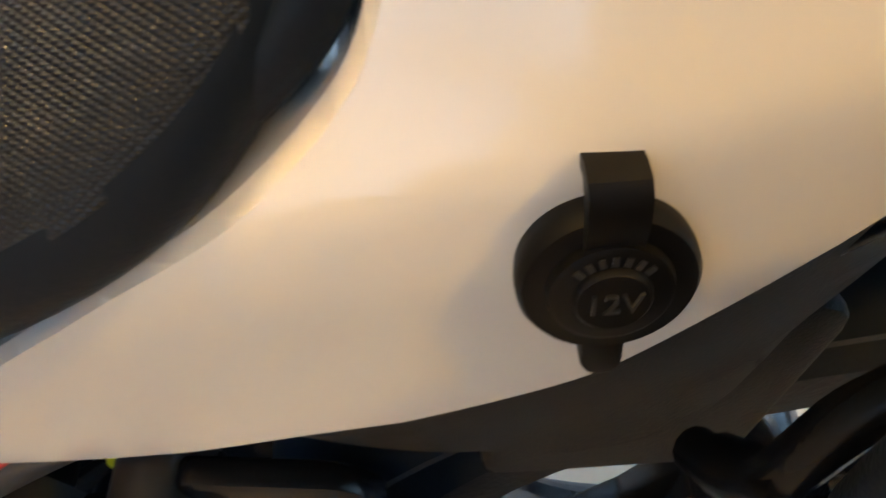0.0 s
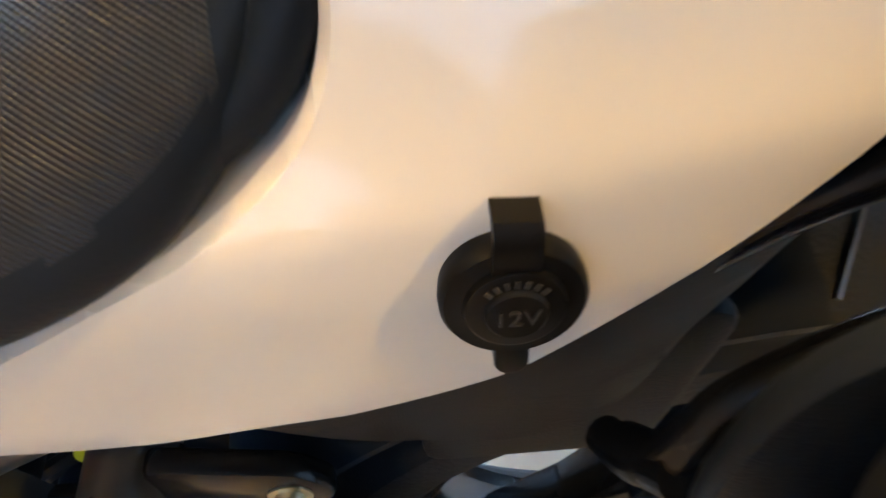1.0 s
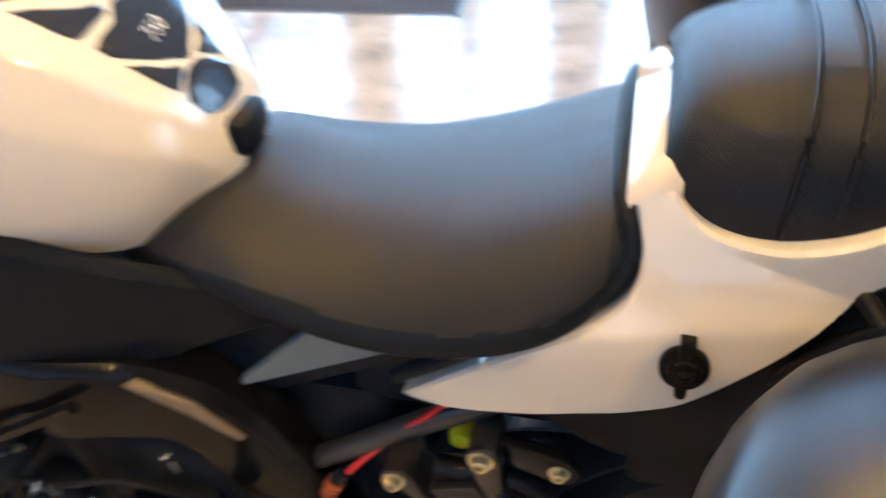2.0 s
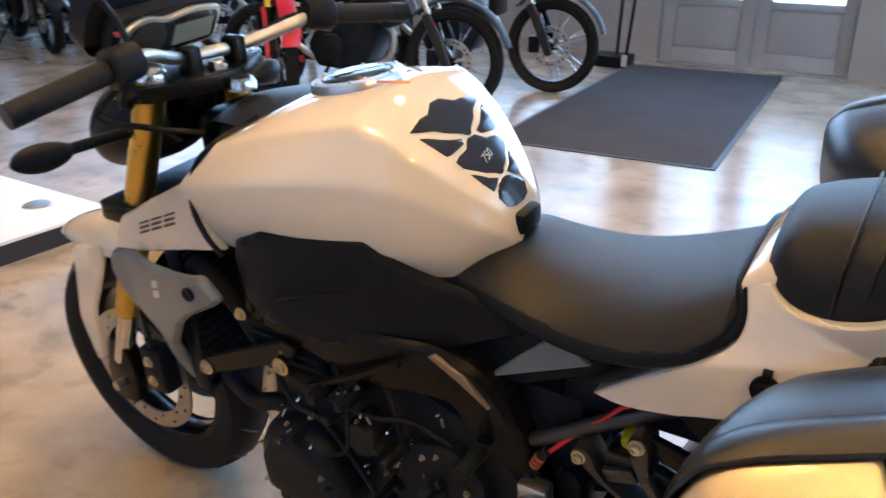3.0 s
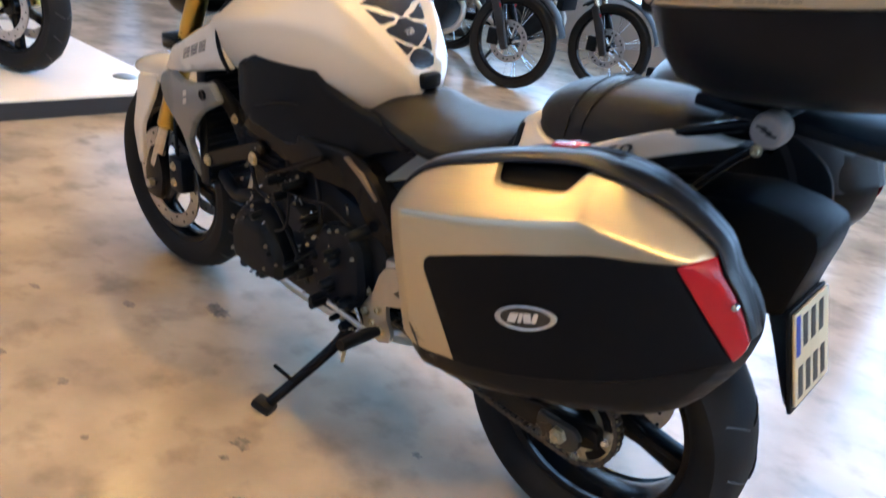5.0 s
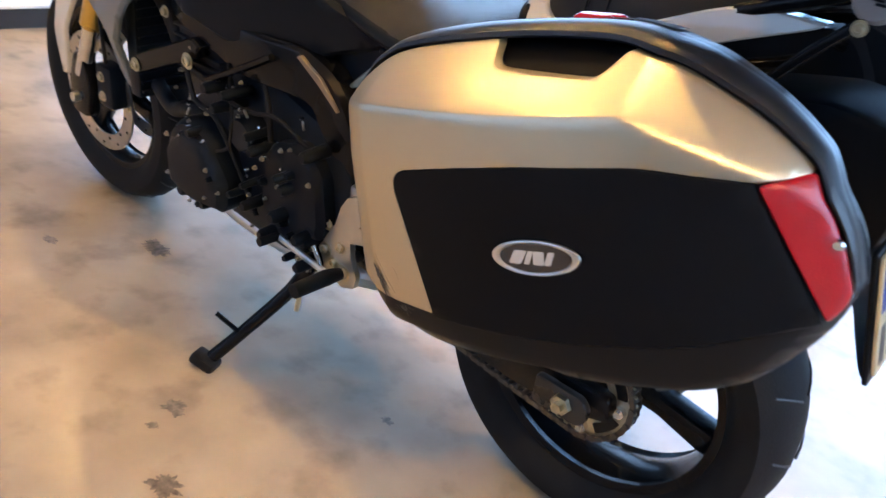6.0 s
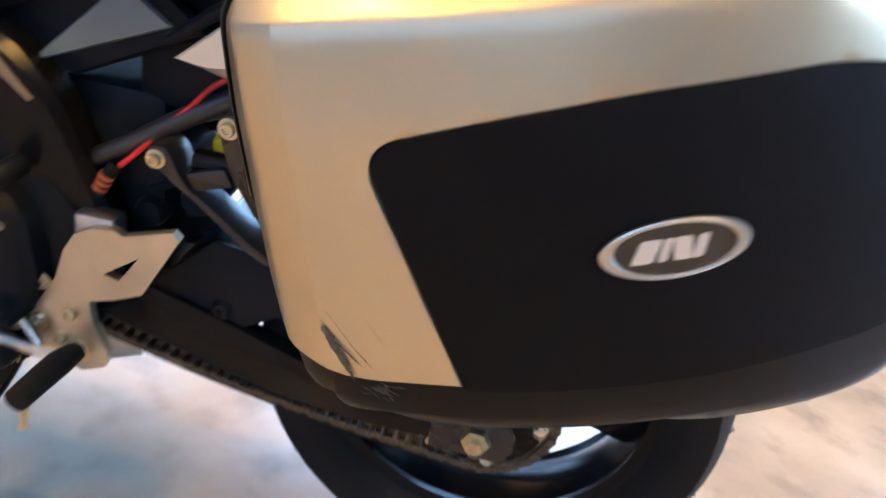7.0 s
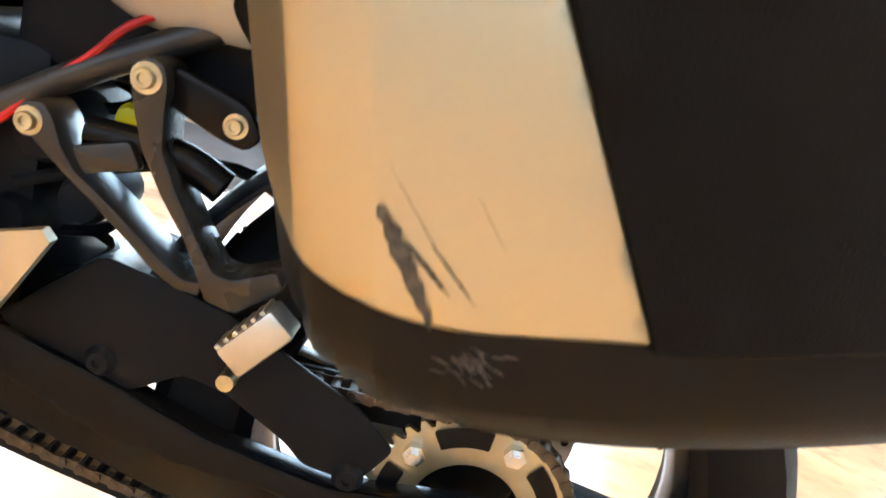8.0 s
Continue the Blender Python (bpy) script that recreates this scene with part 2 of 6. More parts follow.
def panel(outline, yfun, thick=0.004, step=0.03, roll=0.0, skirt=None, folds=()):
    """A curved plate: an outline in x and z, bent sideways by yfun(x, z), with thickness inwards (+y).
    roll: the edges turn in with that radius. skirt: (y, rings) of (share of the way to y, x factor, z factor) that carry the rim on instead of a plain thickness.
    folds: straight lines (point, point) along which the plate is creased."""
    pts = [tuple(p[:2]) for p in outline]
    bm = bmesh.new()
    first = bm.faces.new([bm.verts.new((x, 0, z)) for x, z in pts])
    if roll:
        for part_of in (0.3, 0.7):
            bmesh.ops.inset_individual(bm, faces=[first], thickness=roll * part_of, use_even_offset=True)
    for k, ax in ((0, Vector((1, 0, 0))), (1, Vector((0, 0, 1)))):
        lo, hi = min(p[k] for p in pts), max(p[k] for p in pts)
        c = lo + step
        while c < hi - step * 0.3:
            bmesh.ops.bisect_plane(bm, geom=bm.verts[:] + bm.edges[:] + bm.faces[:], dist=1e-5, plane_co=ax * c, plane_no=ax)
            c += step
    for a, b in folds:
        bmesh.ops.bisect_plane(bm, geom=bm.verts[:] + bm.edges[:] + bm.faces[:], dist=1e-5, plane_co=(a[0], 0, a[1]), plane_no=(a[1] - b[1], 0, b[0] - a[0]))
    for v in bm.verts:
        y = yfun(v.co.x, v.co.z)
        if roll:
            d = edge_distance(v.co.x, v.co.z, pts)
            if d < roll:
                y += roll - math.sqrt(max(0, roll * roll - (roll - d) ** 2))
        v.co.y = y
    rim = [e for e in bm.edges if len(e.link_faces) == 1]
    if skirt is not None:
        for share, tx, tz in skirt[1]:
            got = bmesh.ops.extrude_edge_only(bm, edges=rim)["geom"]
            rim = [e for e in got if isinstance(e, bmesh.types.BMEdge) and len(e.link_faces) == 1]
            for v in got:
                if isinstance(v, bmesh.types.BMVert):
                    v.co.y += (skirt[0] - v.co.y) * share
                    v.co.x *= tx
                    v.co.z *= tz if v.co.z > 0 else 1.0
        bmesh.ops.holes_fill(bm, edges=rim, sides=0)
    elif thick:
        bmesh.ops.recalc_face_normals(bm, faces=bm.faces)
        back = bmesh.ops.duplicate(bm, geom=bm.verts[:] + bm.edges[:] + bm.faces[:])
        vm = back["vert_map"]
        for v in back["geom"]:
            if isinstance(v, bmesh.types.BMVert):
                v.co.y += thick
        for e in rim:
            a, b = e.verts
            bm.faces.new((a, b, vm[b], vm[a]))
    return bm


def grid_skin(rows, closed=False):
    bm = bmesh.new()
    vs = [[bm.verts.new(p) for p in r] for r in rows]
    for a, b in zip(vs, vs[1:]):
        m = len(a)
        for j in range(m if closed else m - 1):
            bm.faces.new((a[j], a[(j + 1) % m], b[(j + 1) % m], b[j]))
    return bm


def refine(bm, cuts=2):
    """Smooth subdivision of a control cage, in place."""
    me = bpy.data.meshes.new("tmp")
    bm.to_mesh(me)
    bm.free()
    ob = new("tmp", me)
    sub = ob.modifiers.new("s", "SUBSURF")
    sub.levels = sub.render_levels = cuts
    dg = bpy.context.evaluated_depsgraph_get()
    out = bmesh.new()
    out.from_mesh(ob.evaluated_get(dg).to_mesh())
    bpy.data.objects.remove(ob)
    bpy.data.meshes.remove(me)
    return out


def plate(outline, y0, y1, bevel=0.0):
    """A flat plate between two values of y."""
    bm = bmesh.new()
    f = bm.faces.new([bm.verts.new((p[0], y0, p[1])) for p in outline])
    got = bmesh.ops.extrude_face_region(bm, geom=[f])["geom"]
    for v in got:
        if isinstance(v, bmesh.types.BMVert):
            v.co.y = y1
    if bevel:
        bmesh.ops.recalc_face_normals(bm, faces=bm.faces)
        flat = [e for e in bm.edges if abs(e.verts[0].co.y - e.verts[1].co.y) < 1e-6]
        bmesh.ops.bevel(bm, geom=flat, offset=bevel, segments=2, affect="EDGES", profile=0.5)
    return bm


def rod(a, b, r, sides=12):
    return tube([a, b], r, sides, 1)


def bolt_head(at, r=0.008, depth=0.006):
    """A socket bolt that faces the bike's left (-y)."""
    x, y, z = at
    return lathe([(0, -depth * 0.45), (r * 0.5, -depth * 0.45), (r * 0.52, -depth), (r * 0.88, -depth), (r, -depth * 0.8), (r, 0), (r * 1.5, 0), (r * 1.5, 0.0015), (0, 0.0015)], 14, "Y", (x, y, z))


def words(name, text, size, material, parent, m, depth=0.0006, shear=0.0, label=""):
    cu = bpy.data.curves.new(name, "FONT")
    cu.body, cu.size, cu.extrude, cu.shear, cu.align_x, cu.align_y = text, size, depth, shear, "CENTER", "CENTER"
    ob = new("tmp", cu)
    dg = bpy.context.evaluated_depsgraph_get()
    me = bpy.data.meshes.new_from_object(ob.evaluated_get(dg))
    bpy.data.objects.remove(ob)
    me.transform(m)
    me.materials.clear()
    me.materials.append(material)
    out = new(name, me)
    out.parent = parent
    if label:
        tagged(out, label)
    return out


def clump(x):
    return max(0.0, min(1.0, x))


# ---- room ----
CONCRETE = mat("polished concrete", (0.36, 0.308, 0.238), 0.21, vary=0.28, scale=3.0, bump=0.04, bump_scale=70, spec=0.8, rough_vary=0.3, stain=((0.15, 0.125, 0.10), 8.0, 0.52, 0.88))
WALLM = mat("painted wall", (0.36, 0.35, 0.34), 0.7, vary=0.05, scale=2, bump=0.1, bump_scale=120)
DOORM = mat("grey painted door", (0.36, 0.38, 0.40), 0.45, vary=0.05, scale=3)
CEIL = mat("grey ceiling", (0.40, 0.41, 0.43), 0.8, vary=0.1, scale=2)
MATM = mat("ribbed door mat", (0.042, 0.045, 0.052), 0.95, vary=0.25, scale=3, bump=0.9, bump_scale=260)
PLATFORM = mat("white platform top", (0.72, 0.71, 0.69), 0.3, vary=0.05, scale=2, coat=0.2)
BLACKEDGE = mat("black platform edge", (0.012, 0.012, 0.013), 0.45, vary=0.2, scale=4)
STAIN = mat("dark floor stain", (0.13, 0.11, 0.09), 0.35, vary=0.5, scale=90)
OUTSIDE = glow("bright overcast street", (0.42, 0.70, 1.0), 8.5)

X0, X1, Y0, Y1, HIGH = -13.0, 4.5, -5.5, 6.38, 5.2
tagged(add("floor", box((X0, Y0, -0.2), (X1, Y1 + 0.25, 0.0)), CONCRETE), "stained polished concrete showroom floor", "floor", kind="structure")
tagged(add("ceiling", box((X0, Y0, HIGH), (X1, Y1 + 0.25, HIGH + 0.2)), CEIL), "pale grey showroom ceiling", "ceiling", kind="structure")
tagged(add("wall_west", box((X0 - 0.2, Y0, 0), (X0, Y1 + 0.25, HIGH)), WALLM), "plain painted showroom wall", "wall", kind="structure")
bm = box((X1, Y0, 0), (X1 + 0.2, -1.6, HIGH))
join(bm, box((X1, 5.4, 0), (X1 + 0.2, Y1 + 0.25, HIGH)))
join(bm, box((X1, -1.6, 0), (X1 + 0.2, 5.4, 0.9)))
join(bm, box((X1, -1.6, 4.9), (X1 + 0.2, 5.4, HIGH)))
tagged(add("wall_east", bm, WALLM), "plain painted showroom wall", "wall", kind="structure")
# The east window and backdrop are unseen, assumed as a cool light source.
tagged(add("window_east", box((X1 + 0.1, -1.6, 0.9), (X1 + 0.12, 5.4, 4.9)), glass("assumed east pane")), "unseen large window assumed for its cool light", "window", kind="structure").visible_shadow = False
tagged(add("backdrop_east", box((X1 + 4.0, -9, -1), (X1 + 4.1, 13, 10)), OUTSIDE), "assumed bright backdrop behind the unseen east window", "backdrop", kind="structure")
bm = box((X0, Y0 - 0.2, 0), (-9.0, Y0, HIGH))
join(bm, box((2.5, Y0 - 0.2, 0), (X1, Y0, HIGH)))
join(bm, box((-9.0, Y0 - 0.2, 0), (2.5, Y0, 0.6)))
join(bm, box((-9.0, Y0 - 0.2, 4.7), (2.5, Y0, HIGH)))
tagged(add("wall_south", bm, WALLM), "plain painted showroom wall", "wall", kind="structure")
# South opening and its dim backdrop are unseen, added for cool fill.
tagged(add("window_south", box((-9.0, Y0 - 0.12, 0.6), (2.5, Y0 - 0.1, 4.7)), glass("south fill window glass")), "unseen wide window added for cool fill light", "window", kind="structure").visible_shadow = False
tagged(add("backdrop_south", box((-16, Y0 - 4.1, -1), (9, Y0 - 4.0, 9)), glow("dim cool fill glow", (0.50, 0.74, 1.0), 0.6)), "unseen dim backdrop added for cool fill light", "backdrop", kind="structure")

# glazed front: posts and beams round each opening, wall above the glazing
GLAZE_TOP, SILL = 4.6, 0.57
bm = box((X0, Y1, GLAZE_TOP), (X1, Y1 + 0.25, HIGH))
EDGES = [-12.6, -10.2, -7.8, -5.4, -2.80, -2.50, -1.69, -0.88, -0.5, 1.9]
for a, b in ((X0, EDGES[0]), (EDGES[4], EDGES[5]), (EDGES[7], EDGES[8]), (EDGES[9], X1)):
    join(bm, box((a, Y1, 0), (b, Y1 + 0.25, GLAZE_TOP)))
for a, b in ((EDGES[0], EDGES[4]), (EDGES[8], EDGES[9])):
    join(bm, box((a, Y1, 0), (b, Y1 + 0.25, 0.5)))
tagged(add("wall_north", bm, WALLM), "painted front wall with glazed openings", "wall", kind="structure")
PANE = glass("clear window glass")


def window(name, a, b, low):
    w = tagged(thing(name, "tall glazed shop window in a grey frame", "window"), kind="structure")
    bm = box((a, Y1 + 0.06, low), (a + 0.07, Y1 + 0.16, GLAZE_TOP), 0.004)
    join(bm, box((b - 0.07, Y1 + 0.06, low), (b, Y1 + 0.16, GLAZE_TOP), 0.004))
    join(bm, box((a + 0.07, Y1 + 0.06, low), (b - 0.07, Y1 + 0.16, low + 0.07), 0.004))
    join(bm, box((a + 0.07, Y1 + 0.06, GLAZE_TOP - 0.07), (b - 0.07, Y1 + 0.16, GLAZE_TOP), 0.004))
    part("window_frame", bm, DOORM, w)
    p = part("pane", box((a + 0.07, Y1 + 0.1, low + 0.07), (b - 0.07, Y1 + 0.112, GLAZE_TOP - 0.07)), PANE, w)
    p.visible_shadow = False
    return w


for k, (a, b) in enumerate(((-12.6, -10.2), (-10.2, -7.8), (-7.8, -5.4), (-5.4, -2.80), (-0.5, 1.9))):
    window("window_%d" % (k + 1), a, b, 0.5)


def door(name, a, b, handle_x):
    d = tagged(thing(name, "grey painted double door leaf with a glazed upper half", "door"), kind="structure")
    part("bottom_panel", box((a + 0.12, Y1 + 0.075, 0.14), (b - 0.12, Y1 + 0.115, SILL - 0.06), 0.012), DOORM, d)
    bm = box((a + 0.005, Y1 + 0.06, 0.01), (a + 0.12, Y1 + 0.13, GLAZE_TOP), 0.004)
    join(bm, box((b - 0.12, Y1 + 0.06, 0.01), (b - 0.005, Y1 + 0.13, GLAZE_TOP), 0.004))
    join(bm, box((a + 0.12, Y1 + 0.06, 0.01), (b - 0.12, Y1 + 0.13, 0.14), 0.004))
    join(bm, box((a + 0.12, Y1 + 0.06, SILL - 0.06), (b - 0.12, Y1 + 0.13, SILL), 0.004))
    join(bm, box((a + 0.12, Y1 + 0.06, GLAZE_TOP - 0.1), (b - 0.12, Y1 + 0.13, GLAZE_TOP), 0.004))
    join(bm, box((a + 0.12, Y1 + 0.06, 2.6), (b - 0.12, Y1 + 0.13, 2.72), 0.004))
    part("door_frame", bm, DOORM, d)
    p = part("pane", box((a + 0.12, Y1 + 0.09, SILL), (b - 0.12, Y1 + 0.1, GLAZE_TOP - 0.1)), PANE, d)
    p.visible_shadow = False
    part("handle", tube([(handle_x, Y1 + 0.06, 0.95), (handle_x, Y1 - 0.0, 0.97), (handle_x, Y1 - 0.0, 1.2), (handle_x, Y1 + 0.06, 1.22)], 0.012), CHROME, d)


door("door_1", -2.50, -1.69, -1.74)
door("door_2", -1.69, -0.88, -1.64)
tagged(add("threshold", box((-2.50, Y1 - 0.06, 0.0), (-0.88, Y1 + 0.1, 0.012), 0.003), ALU), "worn metal door threshold strip", "threshold", kind="structure")
tagged(add("backdrop", box((X0 - 6, Y1 + 6.0, -1), (X1 + 8, Y1 + 6.1, 11)), OUTSIDE), "bright street seen through the glass", "backdrop", kind="structure")
tagged(add("pavement", box((X0 - 6, Y1 + 0.25, -0.25), (X1 + 8, Y1 + 6, -0.05)), WALLM), "pale pavement outside the door", "pavement", kind="structure")

m = pose(-1.86, 4.62, 0, 0, 0, 5.0)
door_mat = thing("door_mat", "dark grey ribbed entrance mat on the concrete floor", "mat", m)
part("carpet", box((-0.63, -1.5, 0.0), (0.63, 1.5, 0.009), 0.003), MATM, door_mat)
bm = box((-0.66, -1.53, 0.0), (-0.63, 1.53, 0.006))
for lo, hi in (((0.63, -1.53, 0), (0.66, 1.53, 0.006)), ((-0.63, -1.53, 0), (0.63, -1.5, 0.006)), ((-0.63, 1.5, 0), (0.63, 1.53, 0.006))):
    join(bm, box(lo, hi))
part("border", bm, BLACKEDGE, door_mat, "thin black rubber border")

platform = thing("display_platform", "low white display platform with a black edge", "platform")
part("top", box((-9.5, -5.3, 0.085), (-2.98, 0.88, 0.1), 0.003), PLATFORM, platform)
part("plinth", box((-9.48, -5.3, 0.0), (-3.0, 0.86, 0.085)), BLACKEDGE, platform)
for x, y in ((-3.26, 0.725), (-3.26, -0.55), (-3.26, -1.85), (-4.6, 0.725)):
    k = tagged(add("floor_light", lathe([(0, 0.006), (0.052, 0.006), (0.058, 0.004), (0.062, 0.0), (0, 0.0)], 32, "Z", (x, y, 0.1)), ALU), "round flush light set in the white platform", "light", "platform lights")

# stains and marks on the concrete
random.seed(4)
for x, y, s, e in ((-1.157, -0.158, 0.030, 1.9), (-1.309, -0.347, 0.016, 1.8), (-0.618, -0.463, 0.022, 1.3), (-0.60, -0.52, 0.011, 1.2), (-1.05, -0.66, 0.014, 1.4),
                   (-0.46, -0.585, 0.026, 1.4), (-1.53, -0.51, 0.012, 2.0), (-1.25, -0.72, 0.013, 1.5), (-0.35, -0.16, 0.010, 1.6), (-0.83, -0.72, 0.010, 1.2)):
    bm = bmesh.new()
    ring = []
    for k in range(90):
        a = 2 * math.pi * k / 90
        c = Vector((math.cos(a), math.sin(a), 0))
        q = s * (0.8 + 0.55 * noise.noise(c * 1.6 + Vector((x * 9, y * 9, 0))) + 0.35 * noise.noise(c * 5 + Vector((x * 5, y * 7, 3))) + 0.15 * noise.noise(c * 13))
        ring.append(bm.verts.new((x + q * e * math.cos(a), y + q * math.sin(a), 0.0015)))
    bm.faces.new(ring)
    tagged(add("floor_stain", bm, STAIN), "dark oily stain on the concrete", "stain", "stains on the floor", "stuff")

# ceiling spotlights
SPOTS = [(0.05, 0.22, 430), (-1.5, -2.7, 200), (3.6, -2.56, 640), (-2.6, -0.6, 190), (1.9, 1.0, 60), (-4.2, -0.6, 130), (-2.9, 1.9, 130), (-5.4, 2.0, 80), (-1.2, 2.6, 260), (-7.5, 1.0, 100)]
LENS = glow("warm lamp lens", (1.0, 0.78, 0.5), 30.0)
for x, y, power in SPOTS:
    t = thing("ceiling_spotlight", "black cylindrical ceiling spotlight with a warm lamp", "spotlight", pose(x, y, HIGH), "ceiling spotlights")
    part("stem", rod((0, 0, -0.12), (0, 0, 0), 0.012), SATIN, t)
    part("housing", lathe([(0.0, -0.13), (0.05, -0.13), (0.06, -0.15), (0.06, -0.31), (0.052, -0.31), (0.052, -0.29), (0, -0.29)], 24, "Z"), SATIN, t)
    part("lens", lathe([(0, -0.295), (0.05, -0.295), (0.05, -0.292), (0, -0.292)], 24, "Z"), LENS, t)
    aim = (-0.4, -0.3, 0.4) if x > 3 else (x * 0.97, y * 0.97, 0)
    spot("spot_lamp", (x, y, HIGH - 0.33), aim, power * 2.1, WARM, 80 if x > 3 else 110, 0.12 if x > 3 else 0.05)
area("window_light", (-7.8, Y1 - 0.05, 2.5), (-6.5, 0, 0.2), 9.0, 380, COOL, 3.8)
area("door_light", (-1.36, Y1 - 0.05, 2.7), (-1.2, 0, 0.2), 1.6, 190, COOL, 3.6)
area("side_window_light", (0.7, Y1 - 0.05, 2.6), (0.4, 0, 0.2), 2.3, 260, COOL, 3.8)
# cool lamp added for the assumed east window
area("east_fill_light", (X1 - 0.05, 1.9, 2.9), (0, 0, 0.4), 6.8, 150, COOL, 3.8)

# added cool fill at the unseen south opening
area("south_fill_light", (-3.25, Y0 + 0.05, 2.65), (-3.0, 0, 1.0), 11.0, 230, (0.36, 0.60, 1.0), 4.0)

# ---- motorcycle ----
LEAN = pose(0, 0, 0, 6.7)
bike = thing("motorcycle", "white and black naked motorcycle leaning on its side stand", "motorcycle", LEAN)


TANK = [
    [(-1.00, 0.178, 0.772), (-1.04, 0.205, 0.83), (-1.058, 0.21, 0.885), (-1.005, 0.172, 0.948), (-0.965, 0.105, 0.975), (-0.955, 0.0, 0.982)],
    [(-0.93, 0.20, 0.80), (-0.94, 0.228, 0.86), (-0.935, 0.226, 0.915), (-0.91, 0.178, 0.982), (-0.90, 0.105, 1.008), (-0.90, 0, 1.015)],
    [(-0.82, 0.195, 0.82), (-0.82, 0.222, 0.88), (-0.82, 0.216, 0.936), (-0.81, 0.165, 1.000), (-0.80, 0.105, 1.022), (-0.80, 0, 1.028)],
    [(-0.74, 0.168, 0.815), (-0.74, 0.192, 0.88), (-0.74, 0.186, 0.938), (-0.748, 0.150, 1.010), (-0.750, 0.08, 1.026), (-0.752, 0, 1.030)],
    [(-0.68, 0.145, 0.80), (-0.675, 0.165, 0.865), (-0.675, 0.158, 0.925), (-0.688, 0.132, 0.982), (-0.702, 0.065, 1.008), (-0.708, 0, 1.013)],
    [(-0.64, 0.118, 0.780), (-0.63, 0.135, 0.84), (-0.63, 0.128, 0.895), (-0.640, 0.108, 0.944), (-0.648, 0.05, 0.966), (-0.650, 0, 0.970)],
    [(-0.612, 0.098, 0.782), (-0.595, 0.105, 0.825), (-0.59, 0.098, 0.865), (-0.598, 0.084, 0.902), (-0.603, 0.04, 0.921), (-0.605, 0, 0.924)],
    [(-0.585, 0.06, 0.79), (-0.57, 0.067, 0.82), (-0.562, 0.062, 0.845), (-0.565, 0.05, 0.872), (-0.567, 0.03, 0.884), (-0.568, 0, 0.887)],
    [(-0.56, 0.03, 0.78), (-0.555, 0.03, 0.79), (-0.553, 0.03, 0.805), (-0.552, 0.025, 0.82), (-0.552, 0.015, 0.83), (-0.552, 0, 0.832)],
]
rows = [[(x, -y, z) for x, y, z in r] + [(x, y, z) for x, y, z in reversed(r[:-1])] for r in TANK]
bm = grid_skin(rows)
cl = bm.edges.layers.float.new("crease_edge")
bm.verts.ensure_lookup_table()
bm.verts.index_update()
across = len(rows[0])
for e in bm.edges:
    a, b = sorted(v.index for v in e.verts)
    if b - a == across and a % across in (3, across - 4):
        e[cl] = 0.75 if a // across < 3 else 0.92
    if b - a == across and a % across in (2, across - 3):
        e[cl] = 0.4
    if b - a == 1 and a // across == 3 and 3 <= a % across < across - 4:
        e[cl] = 0.97
tank_mesh = refine(bm, 3)
tank_tree = BVHTree.FromBMesh(tank_mesh)
tank = part("fuel_tank", tank_mesh, WHITE, bike, "glossy white painted fuel tank")


def on_rear(y, z):
    hit = tank_tree.ray_cast(Vector((0.0, y, z)), Vector((-1, 0, 0)))[0]
    return hit.x if hit else -0.6


# rider seat: x, lower edge, half width, top, fullness of the shoulder
SEAT = [(-0.655, 0.762, 0.085, 0.775, 1.0), (-0.625, 0.760, 0.116, 0.79, 1.0), (-0.585, 0.762, 0.126, 0.822, 0.7), (-0.545, 0.758, 0.136, 0.822, 0.3), (-0.50, 0.754, 0.146, 0.810, 0.15), (-0.42, 0.746, 0.163, 0.812, 0.08), (-0.34, 0.755, 0.170, 0.830, 0.08), (-0.27, 0.773, 0.162, 0.856, 0.12), (-0.235, 0.80, 0.145, 0.874, 0.25), (-0.222, 0.83, 0.13, 0.880, 0.3)]
rows = []
for x, lo, w, hi, f in SEAT:
    steep = clump((-0.29 - x) / 0.13) * (1 - f)
    half = [(x, w * 0.9, lo - 0.004), (x, w, lo), (x, w * 1.0, lo + min(0.018, (hi - lo) * 0.35)), (x, w * (0.90 + 0.08 * f - 0.09 * steep), lo + (hi - lo) * 0.55), (x, w * (0.62 + 0.25 * f - 0.15 * steep), hi - 0.010), (x, w * (0.3 + 0.2 * f), hi - 0.002), (x, 0, hi)]
    rows.append([(a, -b, c) for a, b, c in half] + [(a, b, c) for a, b, c in reversed(half[:-1])])
x, lo, w, hi, f = SEAT[-1]
rows.append([(x + 0.006, b * 0.9, c * 0.8 + 0.2 * (lo + hi) / 2) for a, b, c in rows[-1]])
seat = part("rider_seat", refine(grid_skin(rows), 3), VINYL, bike, "black dotted vinyl rider seat")
# plain smooth band along the seat's lower edge
seat.data.materials.append(SATIN)
for f in seat.data.polygons:
    c = f.center
    low = np.interp(c.x, [q[0] for q in SEAT], [q[1] for q in SEAT])
    if c.z < low + 0.024 or c.x > -0.234:
        f.material_index = 1

# passenger seat
PSEAT = [(-0.204, 0.872, 0.09, 0.93), (-0.196, 0.862, 0.105, 0.945), (-0.17, 0.845, 0.119, 0.958), (-0.10, 0.847, 0.129, 0.975), (0.0, 0.884, 0.121, 0.985), (0.07, 0.928, 0.10, 0.985), (0.10, 0.945, 0.06, 0.975)]
rows = []
